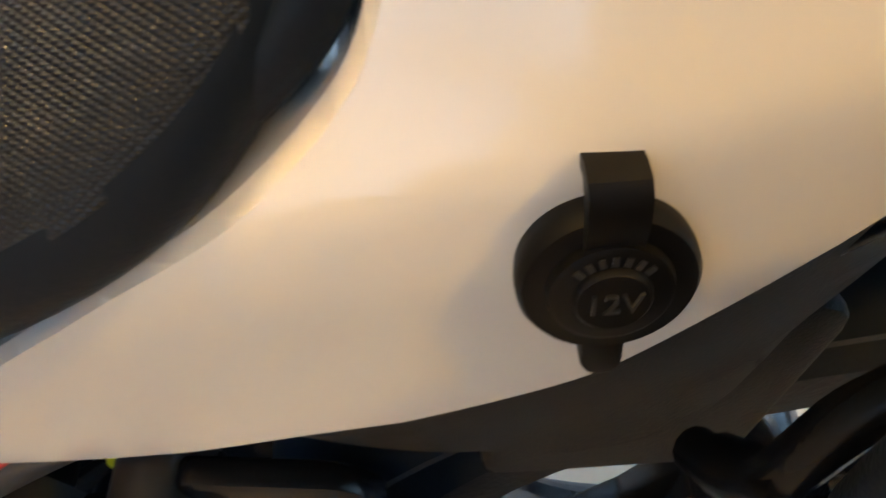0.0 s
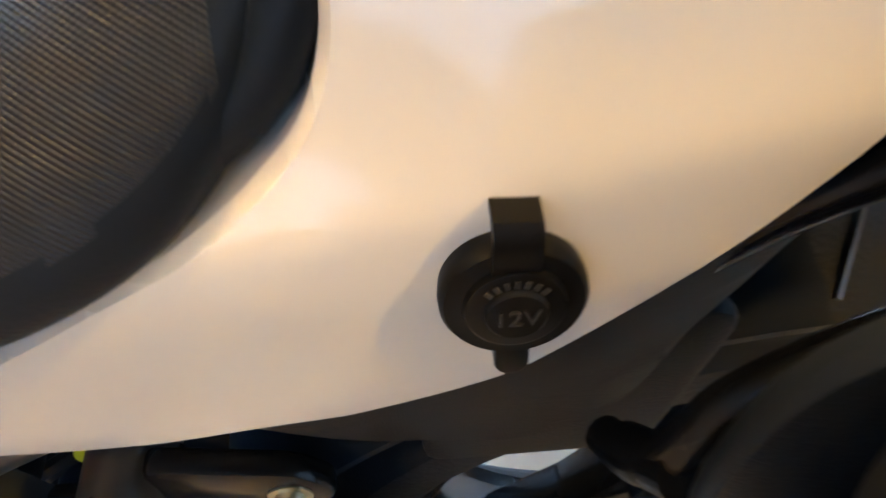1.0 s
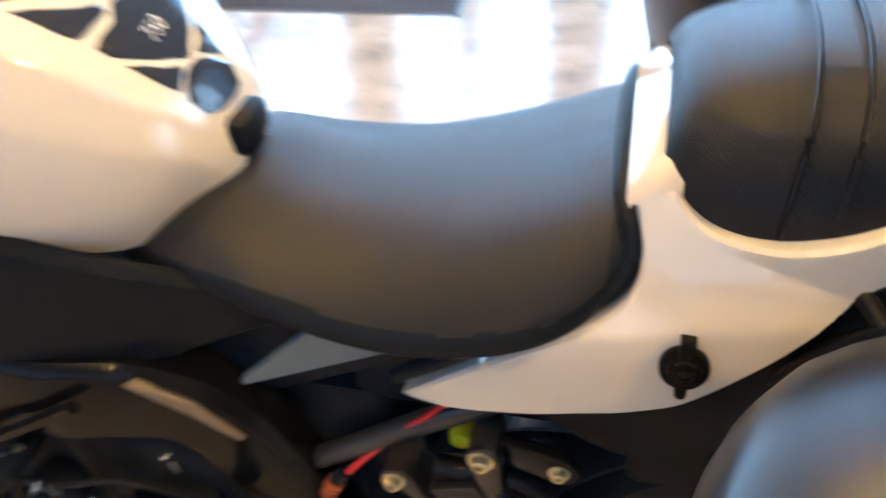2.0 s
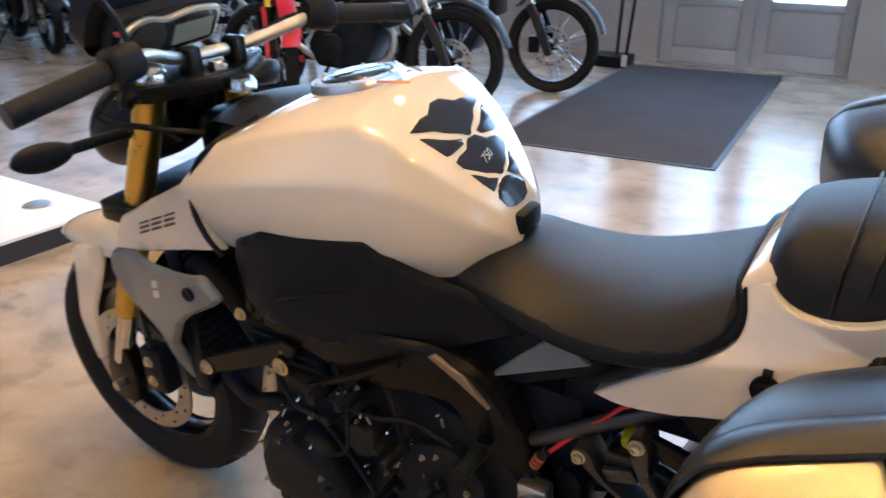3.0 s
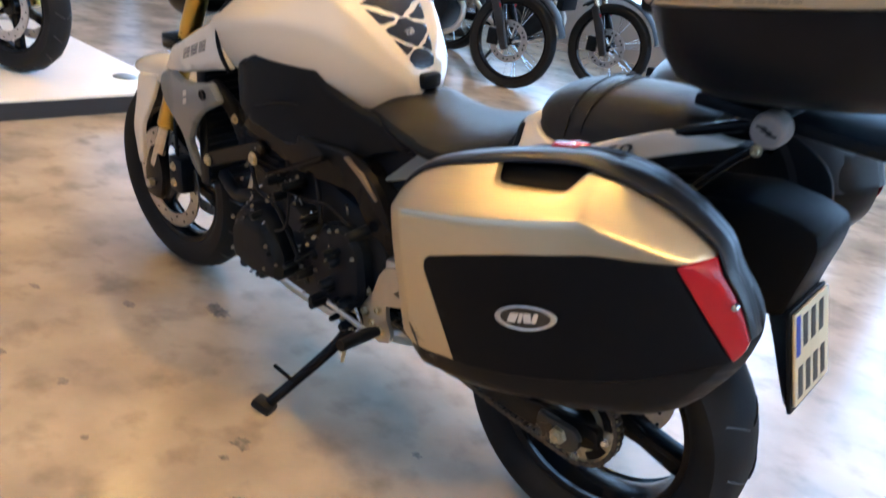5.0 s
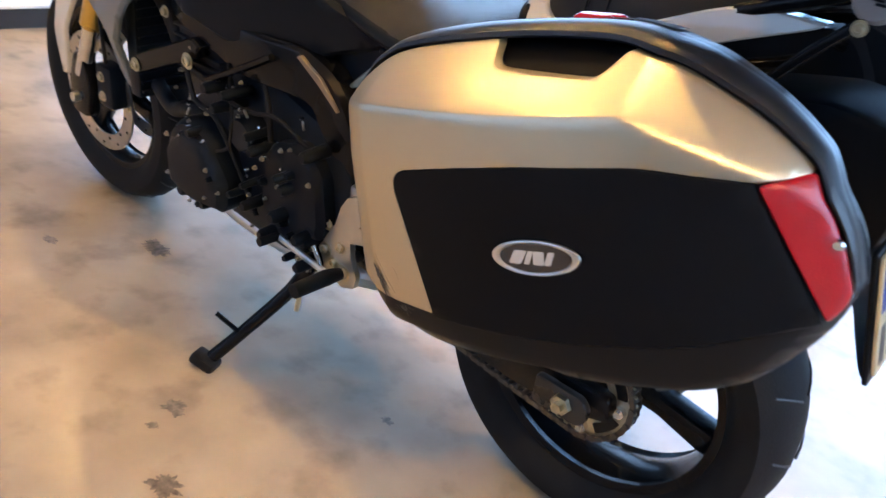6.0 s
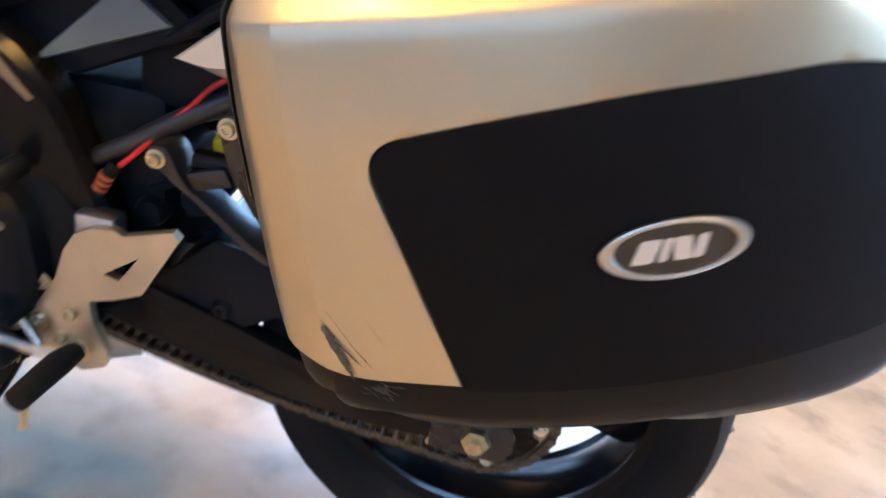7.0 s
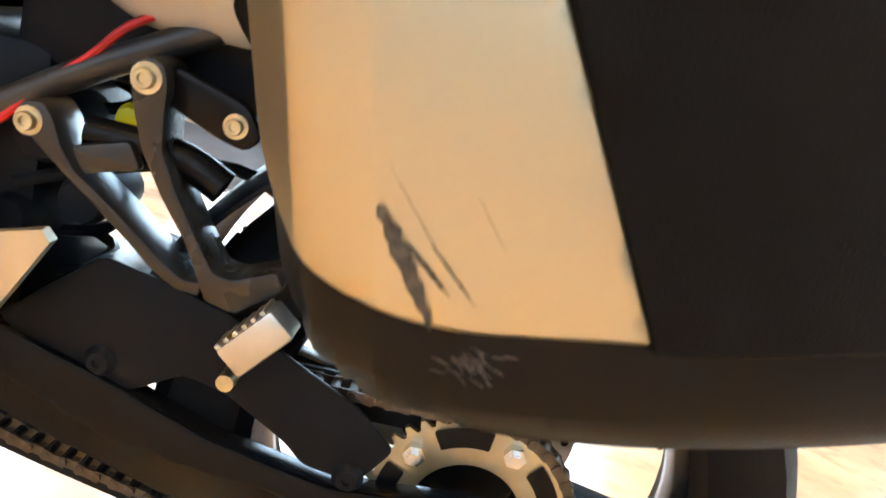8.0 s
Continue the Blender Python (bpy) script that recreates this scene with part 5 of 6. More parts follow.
part("plate_holder", box((-0.012, -0.080, -0.095), (-0.004, 0.080, 0.086), 0.003), SATIN, np_, m=pl)
part("blue_band", box((0.0032, -0.073, 0.006), (0.0038, -0.056, 0.076)), BLUE, np_, m=pl)
for row, count in ((0.042, 3), (-0.042, 4)):
    for k in range(count):
        y = -0.044 + 0.036 * k if count == 3 else -0.066 + 0.034 * k
        part("plate_bar", box((0.0032, y, row - 0.027), (0.0038, y + 0.020, row + 0.027)), DECAL, np_, m=pl)
strut = part("rack_strut", tube([(0.12, -0.135, 0.868), (0.135, -0.14, 0.89), (0.175, -0.145, 0.94), (0.212, -0.145, 0.98)], 0.007, 10), FRAMEM, bike, "black luggage rack strut")
part("strut_bolt", bolt_head((0.125, -0.147, 0.872), 0.010), BOLT, strut)
part("strut_bolt", bolt_head((0.209, -0.153, 0.972), 0.006), BOLT, strut)
part("rack_cap", lathe([(0, -0.012), (0.021, -0.012), (0.025, -0.009), (0.027, 0), (0.027, 0.02), (0, 0.02)], 36, "Y", (0.215, -0.140, 1.003)), CAPM, bike, "round dull grey rack end cap", angle=18)
for dx, dz in ((-0.008, 0.004), (0.0, 0.0), (0.008, -0.004)):
    part("cap_mark", box((0.215 + dx - 0.008, -0.1532, 1.003 + dz - 0.0015), (0.215 + dx + 0.008, -0.1518, 1.003 + dz + 0.0015)), SATIN, bike)
part("rack_tube", rod((0.215, -0.13, 1.003), (0.215, 0.13, 1.003), 0.02, 20), FRAMEM, bike)
part("rack_plate", box((0.08, -0.11, 0.995), (0.40, 0.11, 1.018), 0.008), SATIN, bike, "black luggage rack plate")
part("rack_arm", tube([(-0.02, -0.10, 0.90), (0.08, -0.10, 0.95), (0.2, -0.09, 1.0)], 0.010, 10), FRAMEM, bike)

# front end
front = Matrix.Translation((0, -0.02, 0))
AX = (-1.497, 0.0, 0.30)
RAKE = (0.276, 0.581)


def along(z):
    return -1.214 - (0.947 - z) * RAKE[0] / RAKE[1]


fw = cast_wheel("front_wheel", bike, AX, 0.30, 0.12, 3, front)
for s in (-1, 1):
    brake_disc(fw, 0.155, s * 0.062 - 0.0025, 0.74, m=front @ pose(*AX))
    leg = part("fork_leg", rod((along(1.02), s * 0.10, 1.02), (along(0.50), s * 0.10, 0.50), 0.027, 24), GOLD, bike, "gold anodised fork tube", m=front)
    part("fork_slider", rod((along(0.50), s * 0.10, 0.50), (along(0.36), s * 0.10, 0.36), 0.021, 20), CHROME, leg, m=front)
    part("fork_foot", plate(rounded([(-1.535, 0.25), (-1.46, 0.25), (-1.44, 0.34), (-1.46, 0.42), (-1.50, 0.42), (-1.54, 0.33)], 0.02), s * 0.10 - 0.018, s * 0.10 + 0.018, 0.006), FRAMEM, leg, "black fork foot", m=front)
    part("caliper", box((-1.43, s * 0.075 - 0.03, 0.30), (-1.36, s * 0.075 + 0.03, 0.41), 0.012), METAL, leg, "black brake caliper", m=front)
    for dz in (0.33, 0.38):
        part("caliper_bolt", bolt_head((-1.40, s * 0.075 - 0.031, dz), 0.009), BOLT, leg, m=front)
    part("fork_cap", lathe([(0, 0.02), (0.014, 0.02), (0.022, 0.014), (0.026, 0), (0, 0)], 20, "Z"), CHROME, leg, "polished fork cap", m=front @ pose(along(1.02), s * 0.10, 1.02, 0, 25, 0))
part("front_axle", rod((AX[0], -0.135, AX[2]), (AX[0], 0.135, AX[2]), 0.012), ALU, bike, m=front)
bm = plate(rounded([(-1.25, -0.14), (-1.16, -0.14), (-1.10, -0.04), (-1.10, 0.04), (-1.16, 0.14), (-1.25, 0.14)], 0.02), -0.014, 0.014, 0.004)
part("top_clamp", bm, FRAMEM, bike, "black top fork clamp", m=front @ pose(0, 0, 1.0) @ pose(0, 0, 0, -90, 0, 0))
bm = plate(rounded([(-1.37, -0.14), (-1.28, -0.14), (-1.20, -0.04), (-1.20, 0.04), (-1.28, 0.14), (-1.37, 0.14)], 0.02), -0.018, 0.018, 0.005)
part("lower_clamp", bm, FRAMEM, bike, m=front @ pose(0, 0, 0.76) @ pose(0, 0, 0, -90, 0, 0))

# front mudguard: wraps the tyre, with arms down the fork
BEAK = [((-1.752, 0.576), 0.010, (-1.750, 0.570)), ((-1.715, 0.610), 0.040, (-1.70, 0.588)), ((-1.63, 0.650), 0.064, (-1.605, 0.592)), ((-1.53, 0.672), 0.074, (-1.50, 0.60)), ((-1.44, 0.662), 0.074, (-1.43, 0.595)), ((-1.36, 0.625), 0.062, (-1.375, 0.57))]
fender = None
for depth in (0.0, 0.004):
    rows = []
    for (x, z), w, (sx, sz) in BEAK:
        half = [(sx, w - depth, sz), (sx * 0.7 + x * 0.3, w * 0.97 - depth, sz * 0.55 + z * 0.45), (sx * 0.2 + x * 0.8, w * 0.55, sz * 0.1 + z * 0.9 - depth), (x, 0, z - depth)]
        rows.append([(p, -q, r) for p, q, r in half] + [(p, q, r) for p, q, r in reversed(half[:-1])])
    ob = part("front_mudguard" if not depth else "mudguard_lining", refine(grid_skin(rows), 2), WHITE if not depth else SATIN, fender or bike, "glossy white beaked front mudguard" if not depth else "", m=front)
    fender = fender or ob
for s in (-1, 1):
    bm = panel(rounded([(-1.61, 0.60), (-1.50, 0.62), (-1.515, 0.55), (-1.545, 0.47), (-1.550, 0.34), (-1.580, 0.33), (-1.597, 0.42), (-1.603, 0.52)], 0.012), lambda x, z: -0.076 - 0.035 * clump((0.60 - z) / 0.15), 0.005, 0.03, 0.006)
    if s > 0:
        bmesh.ops.scale(bm, vec=(1, -1, 1), verts=bm.verts)
    part("mudguard_arm", bm, WHITE, fender, m=front)

# bars, controls, dash
BAR = [(-1.10, -0.378, 1.060), (-1.085, -0.255, 1.078), (-1.105, -0.18, 1.078), (-1.145, -0.10, 1.05), (-1.165, -0.05, 1.038), (-1.14, 0.03, 1.038), (-1.115, 0.08, 1.046), (-1.07, 0.15, 1.066), (-1.055, 0.19, 1.066), (-1.015, 0.32, 1.044)]
bar = part("handlebar", tube(BAR, 0.011, 12), ALU, bike, "bronze-grey handlebar")
for a, b, c in ((BAR[0], BAR[1], -1), (BAR[9], BAR[8], 1)):
    va, vb = Vector(a), Vector(b)
    part("grip", tube([va, va.lerp(vb, 0.5), vb], 0.0175, 16, 3), RUBBER, bar, "black rubber grip")
    part("bar_end", rod(va + (va - vb).normalized() * 0.035, va, 0.018, 16), SATIN, bar)
    aim = (vb - va).to_track_quat("Y", "Z").to_matrix().to_4x4()
    part("switch_box", lathe([(0, -0.006), (0.024, -0.006), (0.027, 0.0), (0.025, 0.012), (0.024, 0.04), (0.021, 0.048), (0, 0.048)], 20), SATIN, bar, "black switch housing", m=Matrix.Translation(vb) @ aim @ Matrix.Diagonal((1.0, 1.0, 1.15, 1)))
    part("lever_perch", rod(vb + Vector((-0.02, 0, 0)), vb + Vector((-0.055, 0.0, -0.01)), 0.012), ALU, bar)
    tip = va + Vector((-0.075, c * 0.0, -0.012))
    part("lever", tube([vb + Vector((-0.055, 0, -0.012)), vb.lerp(va, 0.5) + Vector((-0.06, 0, -0.014)), tip], 0.006, 10, radii=[0.007, 0.006, 0.005]), ALU, bar, "polished clutch lever")
    part("lever_ball", lathe([(0, -0.009), (0.006, -0.006), (0.009, 0), (0.006, 0.006), (0, 0.009)], 14, "Z"), CHROME, bar, m=Matrix.Translation(tip))
    top = vb + (vb - va).normalized() * 0.04
    part("mirror_stem", tube([top, top + Vector((-0.015, c * 0.01, 0.07)), top + Vector((-0.05, c * 0.07, 0.17))], 0.005, 8), SATIN, bar)
    part("mirror", box((-0.012, -0.065, -0.035), (0.012, 0.065, 0.035), 0.011), SATIN, bar, "black oval mirror", m=Matrix.Translation(top + Vector((-0.055, c * 0.12, 0.19))))
    part("mirror_glass", box((0.0122, -0.056, -0.027), (0.0132, 0.056, 0.027)), CHROME, bar, m=Matrix.Translation(top + Vector((-0.055, c * 0.12, 0.19))))
part("switch_button", box((-0.007, -0.007, 0), (0.007, 0.007, 0.008), 0.002), RED, bar, "red switch button", m=pose(-1.10, -0.215, 1.115))
for y in (-0.055, 0.03):
    part("bar_clamp", box((-0.02, -0.014, -0.045), (0.02, 0.014, 0.022), 0.008), FRAMEM, bar, m=Matrix.Translation((-1.155 + 0.2 * (y + 0.05), y, 1.036)))
part("yoke_nut", lathe([(0, 0.016), (0.013, 0.016), (0.018, 0.008), (0.018, 0), (0, 0)], 6, "Z"), CHROME, bike, m=pose(-1.13, -0.02, 1.012))
DM = pose(-1.232, -0.03, 1.078, 0, 32, 0) @ Matrix.Diagonal((1.15, 1.22, 1.22, 1))
dash = part("dashboard", box((-0.02, -0.10, -0.035), (0.012, 0.10, 0.045), 0.018), SATIN, bike, "black dashboard with a silver rim", m=DM)
part("dash_rim", plate(rounded([(-0.09, -0.03), (0.085, -0.03), (0.085, 0.03), (0.03, 0.038), (-0.02, 0.03), (-0.05, 0.042), (-0.085, 0.03)], 0.014), -0.004, 0.004, 0.002), ALU, dash, "silver instrument rim", m=DM @ pose(0.014, 0, 0, 0, 0, 90))
part("dash_face", plate(rounded([(-0.083, -0.025), (0.079, -0.025), (0.079, 0.025), (0.03, 0.032), (-0.02, 0.025), (-0.05, 0.036), (-0.078, 0.026)], 0.012), -0.006, -0.0045), PADM, dash, m=DM @ pose(0.014, 0, 0, 0, 0, 90))
part("tachometer", lathe([(0, -0.0068), (0.027, -0.0068), (0.029, -0.006), (0, -0.006)], 32, "Y", (-0.045, 0, 0.004)), DECAL, dash, "round tachometer dial", m=DM @ pose(0.014, 0, 0, 0, 0, 90))
part("screen", box((-0.002, -0.0072, -0.017), (0.07, -0.0064, 0.017)), mat("grey liquid crystal", (0.22, 0.25, 0.20), 0.2), dash, "grey digital screen", m=DM @ pose(0.014, 0, 0, 0, 0, 90))
part("dash_visor", box((-0.055, -0.118, -0.04), (-0.018, 0.118, 0.066), 0.034, 4), SATIN, dash, "black rounded instrument hood", m=DM)
part("headlight", refine(grid_skin([[(x, w * math.cos(k * math.pi / 4), z + h * math.sin(k * math.pi / 4)) for k in range(8)] for x, w, z, h in ((-1.22, 0.06, 0.93, 0.06), (-1.27, 0.12, 0.92, 0.09), (-1.36, 0.13, 0.90, 0.10), (-1.42, 0.10, 0.87, 0.09), (-1.45, 0.03, 0.86, 0.03))], True), 2), SATIN, bike, "black headlight housing", m=front)
part("ignition_lock", lathe([(0, 0.02), (0.018, 0.02), (0.024, 0.012), (0.025, 0), (0, 0)], 24, "Z"), CHROME, bike, m=pose(-1.08, -0.02, 0.985))
for s in (-1, 1):
    st = part("indicator", refine(grid_skin([[(x, y * 1.0, z) for x, y, z in ((-1.275 + q[0] + 0.028 * w * math.cos(k * math.pi / 4), s * (0.25 + q[1]), 0.922 + 0.03 * w * math.sin(k * math.pi / 4)) for k in range(8))] for q, w in (((0, -0.04), 0.25), ((0, -0.02), 0.75), ((-0.01, 0.02), 1.0), ((-0.02, 0.05), 0.6), ((-0.02, 0.06), 0.1))], True), 2), SATIN, bike, "black front indicator", m=front)
    part("indicator_stalk", rod((-1.27, s * 0.10, 0.915), (-1.275, s * 0.215, 0.922), 0.010), SATIN, st, m=front)
for k, pth in enumerate(([(-1.09, -0.22, 1.06), (-1.16, -0.20, 1.00), (-1.22, -0.14, 0.97), (-1.18, -0.09, 0.90)], [(-1.05, 0.2, 1.07), (-1.13, 0.16, 1.06), (-1.22, 0.10, 1.0), (-1.2, 0.02, 0.95)], [(-1.12, -0.2, 1.05), (-1.15, -0.25, 1.0), (-1.14, -0.18, 0.96), (-1.1, -0.1, 0.93)])):
    part("control_cable", tube(pth, 0.005, 8), RUBBER, bike)
part("brake_hose", tube([(-1.26, -0.06, 0.90), (-1.33, -0.10, 0.75), (-1.36, -0.13, 0.60), (-1.38, -0.12, 0.42)], 0.005, 8), RUBBER, bike)

# ---- luggage ----
CU = (math.cos(radians(15)), math.sin(radians(15)))


def case_point(u, w):
    return 0.08 + u * CU[0] - w * CU[1], 0.75 + u * CU[1] + w * CU[0]


def case_face(u, w):
    y = -0.479 + 0.331 * u + 1.217 * u * u if u > -0.136 else -0.5015
    up = w - 0.146 + 0.55 * max(0, u - 0.07)
    y += 0.08 * max(0.0, w - 0.09)
    y += 1.45 * (up + math.sqrt(up * up + 0.000012)) / 2
    for at, slope in ((-0.207, 0.36), (-0.234, 1.3)):
        d = at - u
        y += slope * (d + math.sqrt(d * d + 0.000004)) / 2
    return y


LID = [(-0.253, -0.025), (-0.257, 0.04), (-0.254, 0.105), (-0.241, 0.160), (-0.218, 0.184), (-0.19, 0.193), (-0.135, 0.199), (-0.085, 0.203, 0.006), (-0.073, 0.180, 0.012), (0.034, 0.171, 0.012), (0.048, 0.194, 0.006), (0.085, 0.1805), (0.122, 0.157), (0.16, 0.129), (0.192, 0.100), (0.2075, 0.083, 0.004), (0.173, 0.081, 0.003), (0.087, 0.099), (-0.018, 0.098), (-0.09, 0.091), (-0.167, 0.079, 0.026), (-0.121, -0.077, 0.002), (-0.19, -0.074), (-0.234, -0.057)]
BASE = [(-0.264, 0.06), (-0.267, -0.03), (-0.261, -0.07), (-0.24, -0.10), (-0.20, -0.120), (-0.14, -0.128), (-0.06, -0.132), (0.0, -0.136), (0.07, -0.145), (0.13, -0.152), (0.18, -0.135), (0.230, -0.085), (0.252, -0.030), (0.246, 0.01), (0.230, 0.05), (0.196, 0.095), (0.15, 0.135), (0.07, 0.182), (0.046, 0.190, 0.004), (0.036, 0.165, 0.006), (-0.074, 0.174, 0.006), (-0.087, 0.190, 0.004), (-0.13, 0.186), (-0.19, 0.180), (-0.235, 0.150)]
DARK = [(-0.168, 0.080, 0.026), (-0.122, -0.080, 0.003), (0.03, -0.084), (0.13, -0.083), (0.228, -0.063, 0.004), (0.172, 0.083, 0.003), (0.087, 0.101), (-0.018, 0.100), (-0.09, 0.093)]
REDP = [(0.175, 0.080), (0.2085, 0.084), (0.2275, 0.046), (0.2405, 0.005), (0.2475, -0.033), (0.243, -0.048), (0.232, -0.062)]


CASE_FOLDS = (((-0.207, -0.2), (-0.207, 0.25)), ((-0.234, -0.2), (-0.234, 0.25)), ((-0.3, 0.146), (0.07, 0.146)), ((0.07, 0.146), (0.22, 0.0635)))


def case_panel(outline, offset, round_by, **kw):
    bm = panel(rounded(outline, round_by, 6), lambda u, w: case_face(u, w) + offset, folds=CASE_FOLDS, **kw)
    for v in bm.verts:
        v.co.x, v.co.z = case_point(v.co.x, v.co.z)
    return bm


def side_case(m, label, flip=False):
    c = thing("side_case", label, "luggage case", m, "pair of luggage cases")

    def p(name, bm, material, label="", parent=None):
        if flip:
            bmesh.ops.scale(bm, vec=(1, -1, 1), verts=bm.verts)
        return part(name, bm, material, parent or c, label)

    p("base", case_panel(BASE, 0.012, 0.05, step=0.014, roll=0.026, skirt=(-0.20, ((0.3, 0.97, 0.985), (0.5, 0.90, 0.95), (0.7, 0.84, 0.90), (1.0, 0.85, 0.84)))), SHELL, "black grained plastic case shell")
    p("lid", case_panel(LID, 0.0, 0.02, step=0.007, roll=0.0025, thick=0.014), SILVER, "champagne silver painted lid")
    p("side_panel", case_panel(DARK, -0.0015, 0.014, step=0.02, roll=0.003, thick=0.004), PANEL, "matt black inset panel")
    p("reflector", case_panel(REDP, -0.004, 0.006, step=0.015, roll=0.003, thick=0.006), RED, "red plastic reflector")
    rim = ((-0.262, 0.03), (-0.262, 0.07), (-0.258, 0.115), (-0.245, 0.163), (-0.220, 0.188), (-0.19, 0.197), (-0.125, 0.204), (-0.06, 0.207), (0.01, 0.205), (0.052, 0.198), (0.088, 0.1835), (0.125, 0.160), (0.163, 0.132), (0.196, 0.102), (0.212, 0.084), (0.231, 0.047), (0.243, 0.008), (0.249, -0.030))
    path = smooth_line([(u, 0, w) for u, w in rim], 5)
    band, top, well = [], [], []
    for k, q in enumerate(path):
        d = (path[min(k + 1, len(path) - 1)] - path[max(k - 1, 0)]).normalized()
        f = k / (len(path) - 1)
        wide = 0.25 + 0.75 * smooth_step((f - 0.12) / 0.25) * smooth_step((1.0 - f) / 0.4)
        row = []
        for out, deep in ((-0.004, 0.006), (-0.004, 0.0), (-0.001, -0.003), (0.004, -0.002), (0.008, 0.004), (0.0105, 0.016), (0.011, 0.030), (0.009, 0.043), (0.006, 0.047)):
            u, w = q.x - d.z * out * wide, q.z + d.x * out * wide
            x, z = case_point(u, w)
            row.append((x, case_face(q.x, q.z) + deep * (0.3 + 0.7 * wide), z))
        band.append(row)
        start = case_face(q.x, q.z) + 0.043 * (0.3 + 0.7 * wide)
        row = []
        for share, tu, tw in ((0.0, 1.0, 1.0), (0.06, 1.002, 1.0), (0.2, 0.985, 0.988), (0.36, 0.95, 0.965), (0.52, 0.905, 0.935), (0.66, 0.85, 0.895), (0.79, 0.77, 0.84), (0.9, 0.68, 0.77), (0.97, 0.60, 0.69), (1.0, 0.50, 0.57)):
            x, z = case_point((q.x - d.z * 0.006 * wide) * tu, (q.z + d.x * 0.006 * wide) * (tw if q.z > 0 else 1.0))
            row.append((x, start + (-0.188 - start) * share, z))
        top.append(row)
        # Raised dark sheet round the latch, shade of its recess put in as colour.
        if -0.085 < q.x < 0.062:
            well.append([(x, y, z + 0.0025) for x, y, z in row[1:4]])
    p("rim", grid_skin(band), RIM, "broad dark plastic rim that forms the carrying handle")
    p("shell_top", grid_skin(top), RIM, "dark grey moulded shell behind the rim")
    p("latch_shade", grid_skin(well), RECESSM, "dark sheet painted as the shade round the latch")
    p("back", plate(rounded([case_point(q[0] * 0.80, q[1] * (0.62 if q[1] > 0 else 0.98)) for q in BASE], 0.03), -0.202, -0.19, 0.005), PLASTIC)
    return c


left_case = side_case(LEAN, "silver and black hard side case with a scuffed lower corner")
right_case = side_case(LEAN @ pose(-0.03, 0, 0.045), "black inner side of a hard side case", True)


def ring(cx, hx, hy, z, n=40, power=3.2):
    out = []
    for k in range(n):
        a = 2 * math.pi * k / n
        c, s = math.cos(a), math.sin(a)
        out.append((cx + hx * math.copysign(abs(c) ** (2 / power), c), hy * math.copysign(abs(s) ** (2 / power), s), z))
    return out


def case_loft(levels, cap_low=True, cap_high=True):
    bm = bmesh.new()
    rows = [[bm.verts.new(q) for q in ring(*lv)] for lv in levels]
    for a, b in zip(rows, rows[1:]):
        for k in range(len(a)):
            bm.faces.new((a[k], a[(k + 1) % len(a)], b[(k + 1) % len(b)], b[k]))
    if cap_low:
        bm.faces.new(rows[0])
    if cap_high:
        bm.faces.new(rows[-1])
    return bm


TILT = pose(0.02, 0, 1.092) @ pose(0, 0, 0, 0, -11, 0) @ pose(-0.02, 0, -1.12)
top_case = thing("top_case", "black top case with a silver band and red reflectors", "luggage case", LEAN)
part("base", case_loft([(0.25, 0.13, 0.15, 1.035), (0.25, 0.17, 0.20, 1.042), (0.245, 0.205, 0.25, 1.07), (0.24, 0.22, 0.275, 1.115), (0.235, 0.228, 0.287, 1.174)]), PLASTIC, top_case, "black grained plastic base", m=TILT)
part("band", case_loft([(0.235, 0.230, 0.289, 1.174), (0.235, 0.235, 0.295, 1.177), (0.235, 0.236, 0.296, 1.189), (0.235, 0.2345, 0.2945, 1.1905), (0.235, 0.236, 0.296, 1.192), (0.235, 0.235, 0.295, 1.216), (0.235, 0.230, 0.289, 1.219)]), SILVER, top_case, "champagne silver plastic band", m=TILT)
part("lid", case_loft([(0.235, 0.232, 0.29, 1.219), (0.24, 0.225, 0.283, 1.27), (0.245, 0.21, 0.265, 1.315), (0.25, 0.18, 0.23, 1.342), (0.25, 0.12, 0.16, 1.352)]), PLASTIC, top_case, "black grained plastic lid", m=TILT)

# case details: badge, latch, handle, scuffs
def case_place(u, w, out=0.0):
    x, z = case_point(u, w)
    return Vector((x, case_face(u, w) + out, z))


def badge(parent):
    n = 48
    bm = bmesh.new()
    rows = []
    for k in range(n):
        a = 2 * math.pi * k / n
        row = []
        for q, o in ((0.80, -0.003), (0.84, -0.0055), (0.92, -0.0062), (0.99, -0.0055), (1.0, -0.003)):
            row.append(bm.verts.new(case_place(0.002 + 0.042 * q * math.cos(a), 0.010 + 0.0185 * q * math.sin(a), o)))
        rows.append(row)
    for k in range(n):
        a, b = rows[k], rows[(k + 1) % n]
        for j in range(4):
            bm.faces.new((a[j], a[j + 1], b[j + 1], b[j]))
    ring_ob = part("badge", bm, ALU, parent, "oval badge with a bright metal rim")
    o = [(0.002 + 0.034 * math.cos(2 * math.pi * k / n), 0.010 + 0.0150 * math.sin(2 * math.pi * k / n)) for k in range(n)]
    part("badge_field", case_panel(o, -0.0045, 0, step=0.02, thick=0.002), PADM, ring_ob, "dark badge field")
    for a, b, lean in ((-0.020, -0.008, 0.003), (-0.006, -0.001, 0.002), (0.001, 0.011, 0.0), (0.013, 0.019, 0.002)):
        o = [(a - lean, 0.003), (b - lean, 0.003), (b + lean, 0.017), (a + lean, 0.017)]
        part("badge_mark", case_panel(rounded(o, 0.002), -0.0052, 0, step=0.02, thick=0.001), LIGHTGREY, ring_ob, "pale plain mark")


badge(left_case)
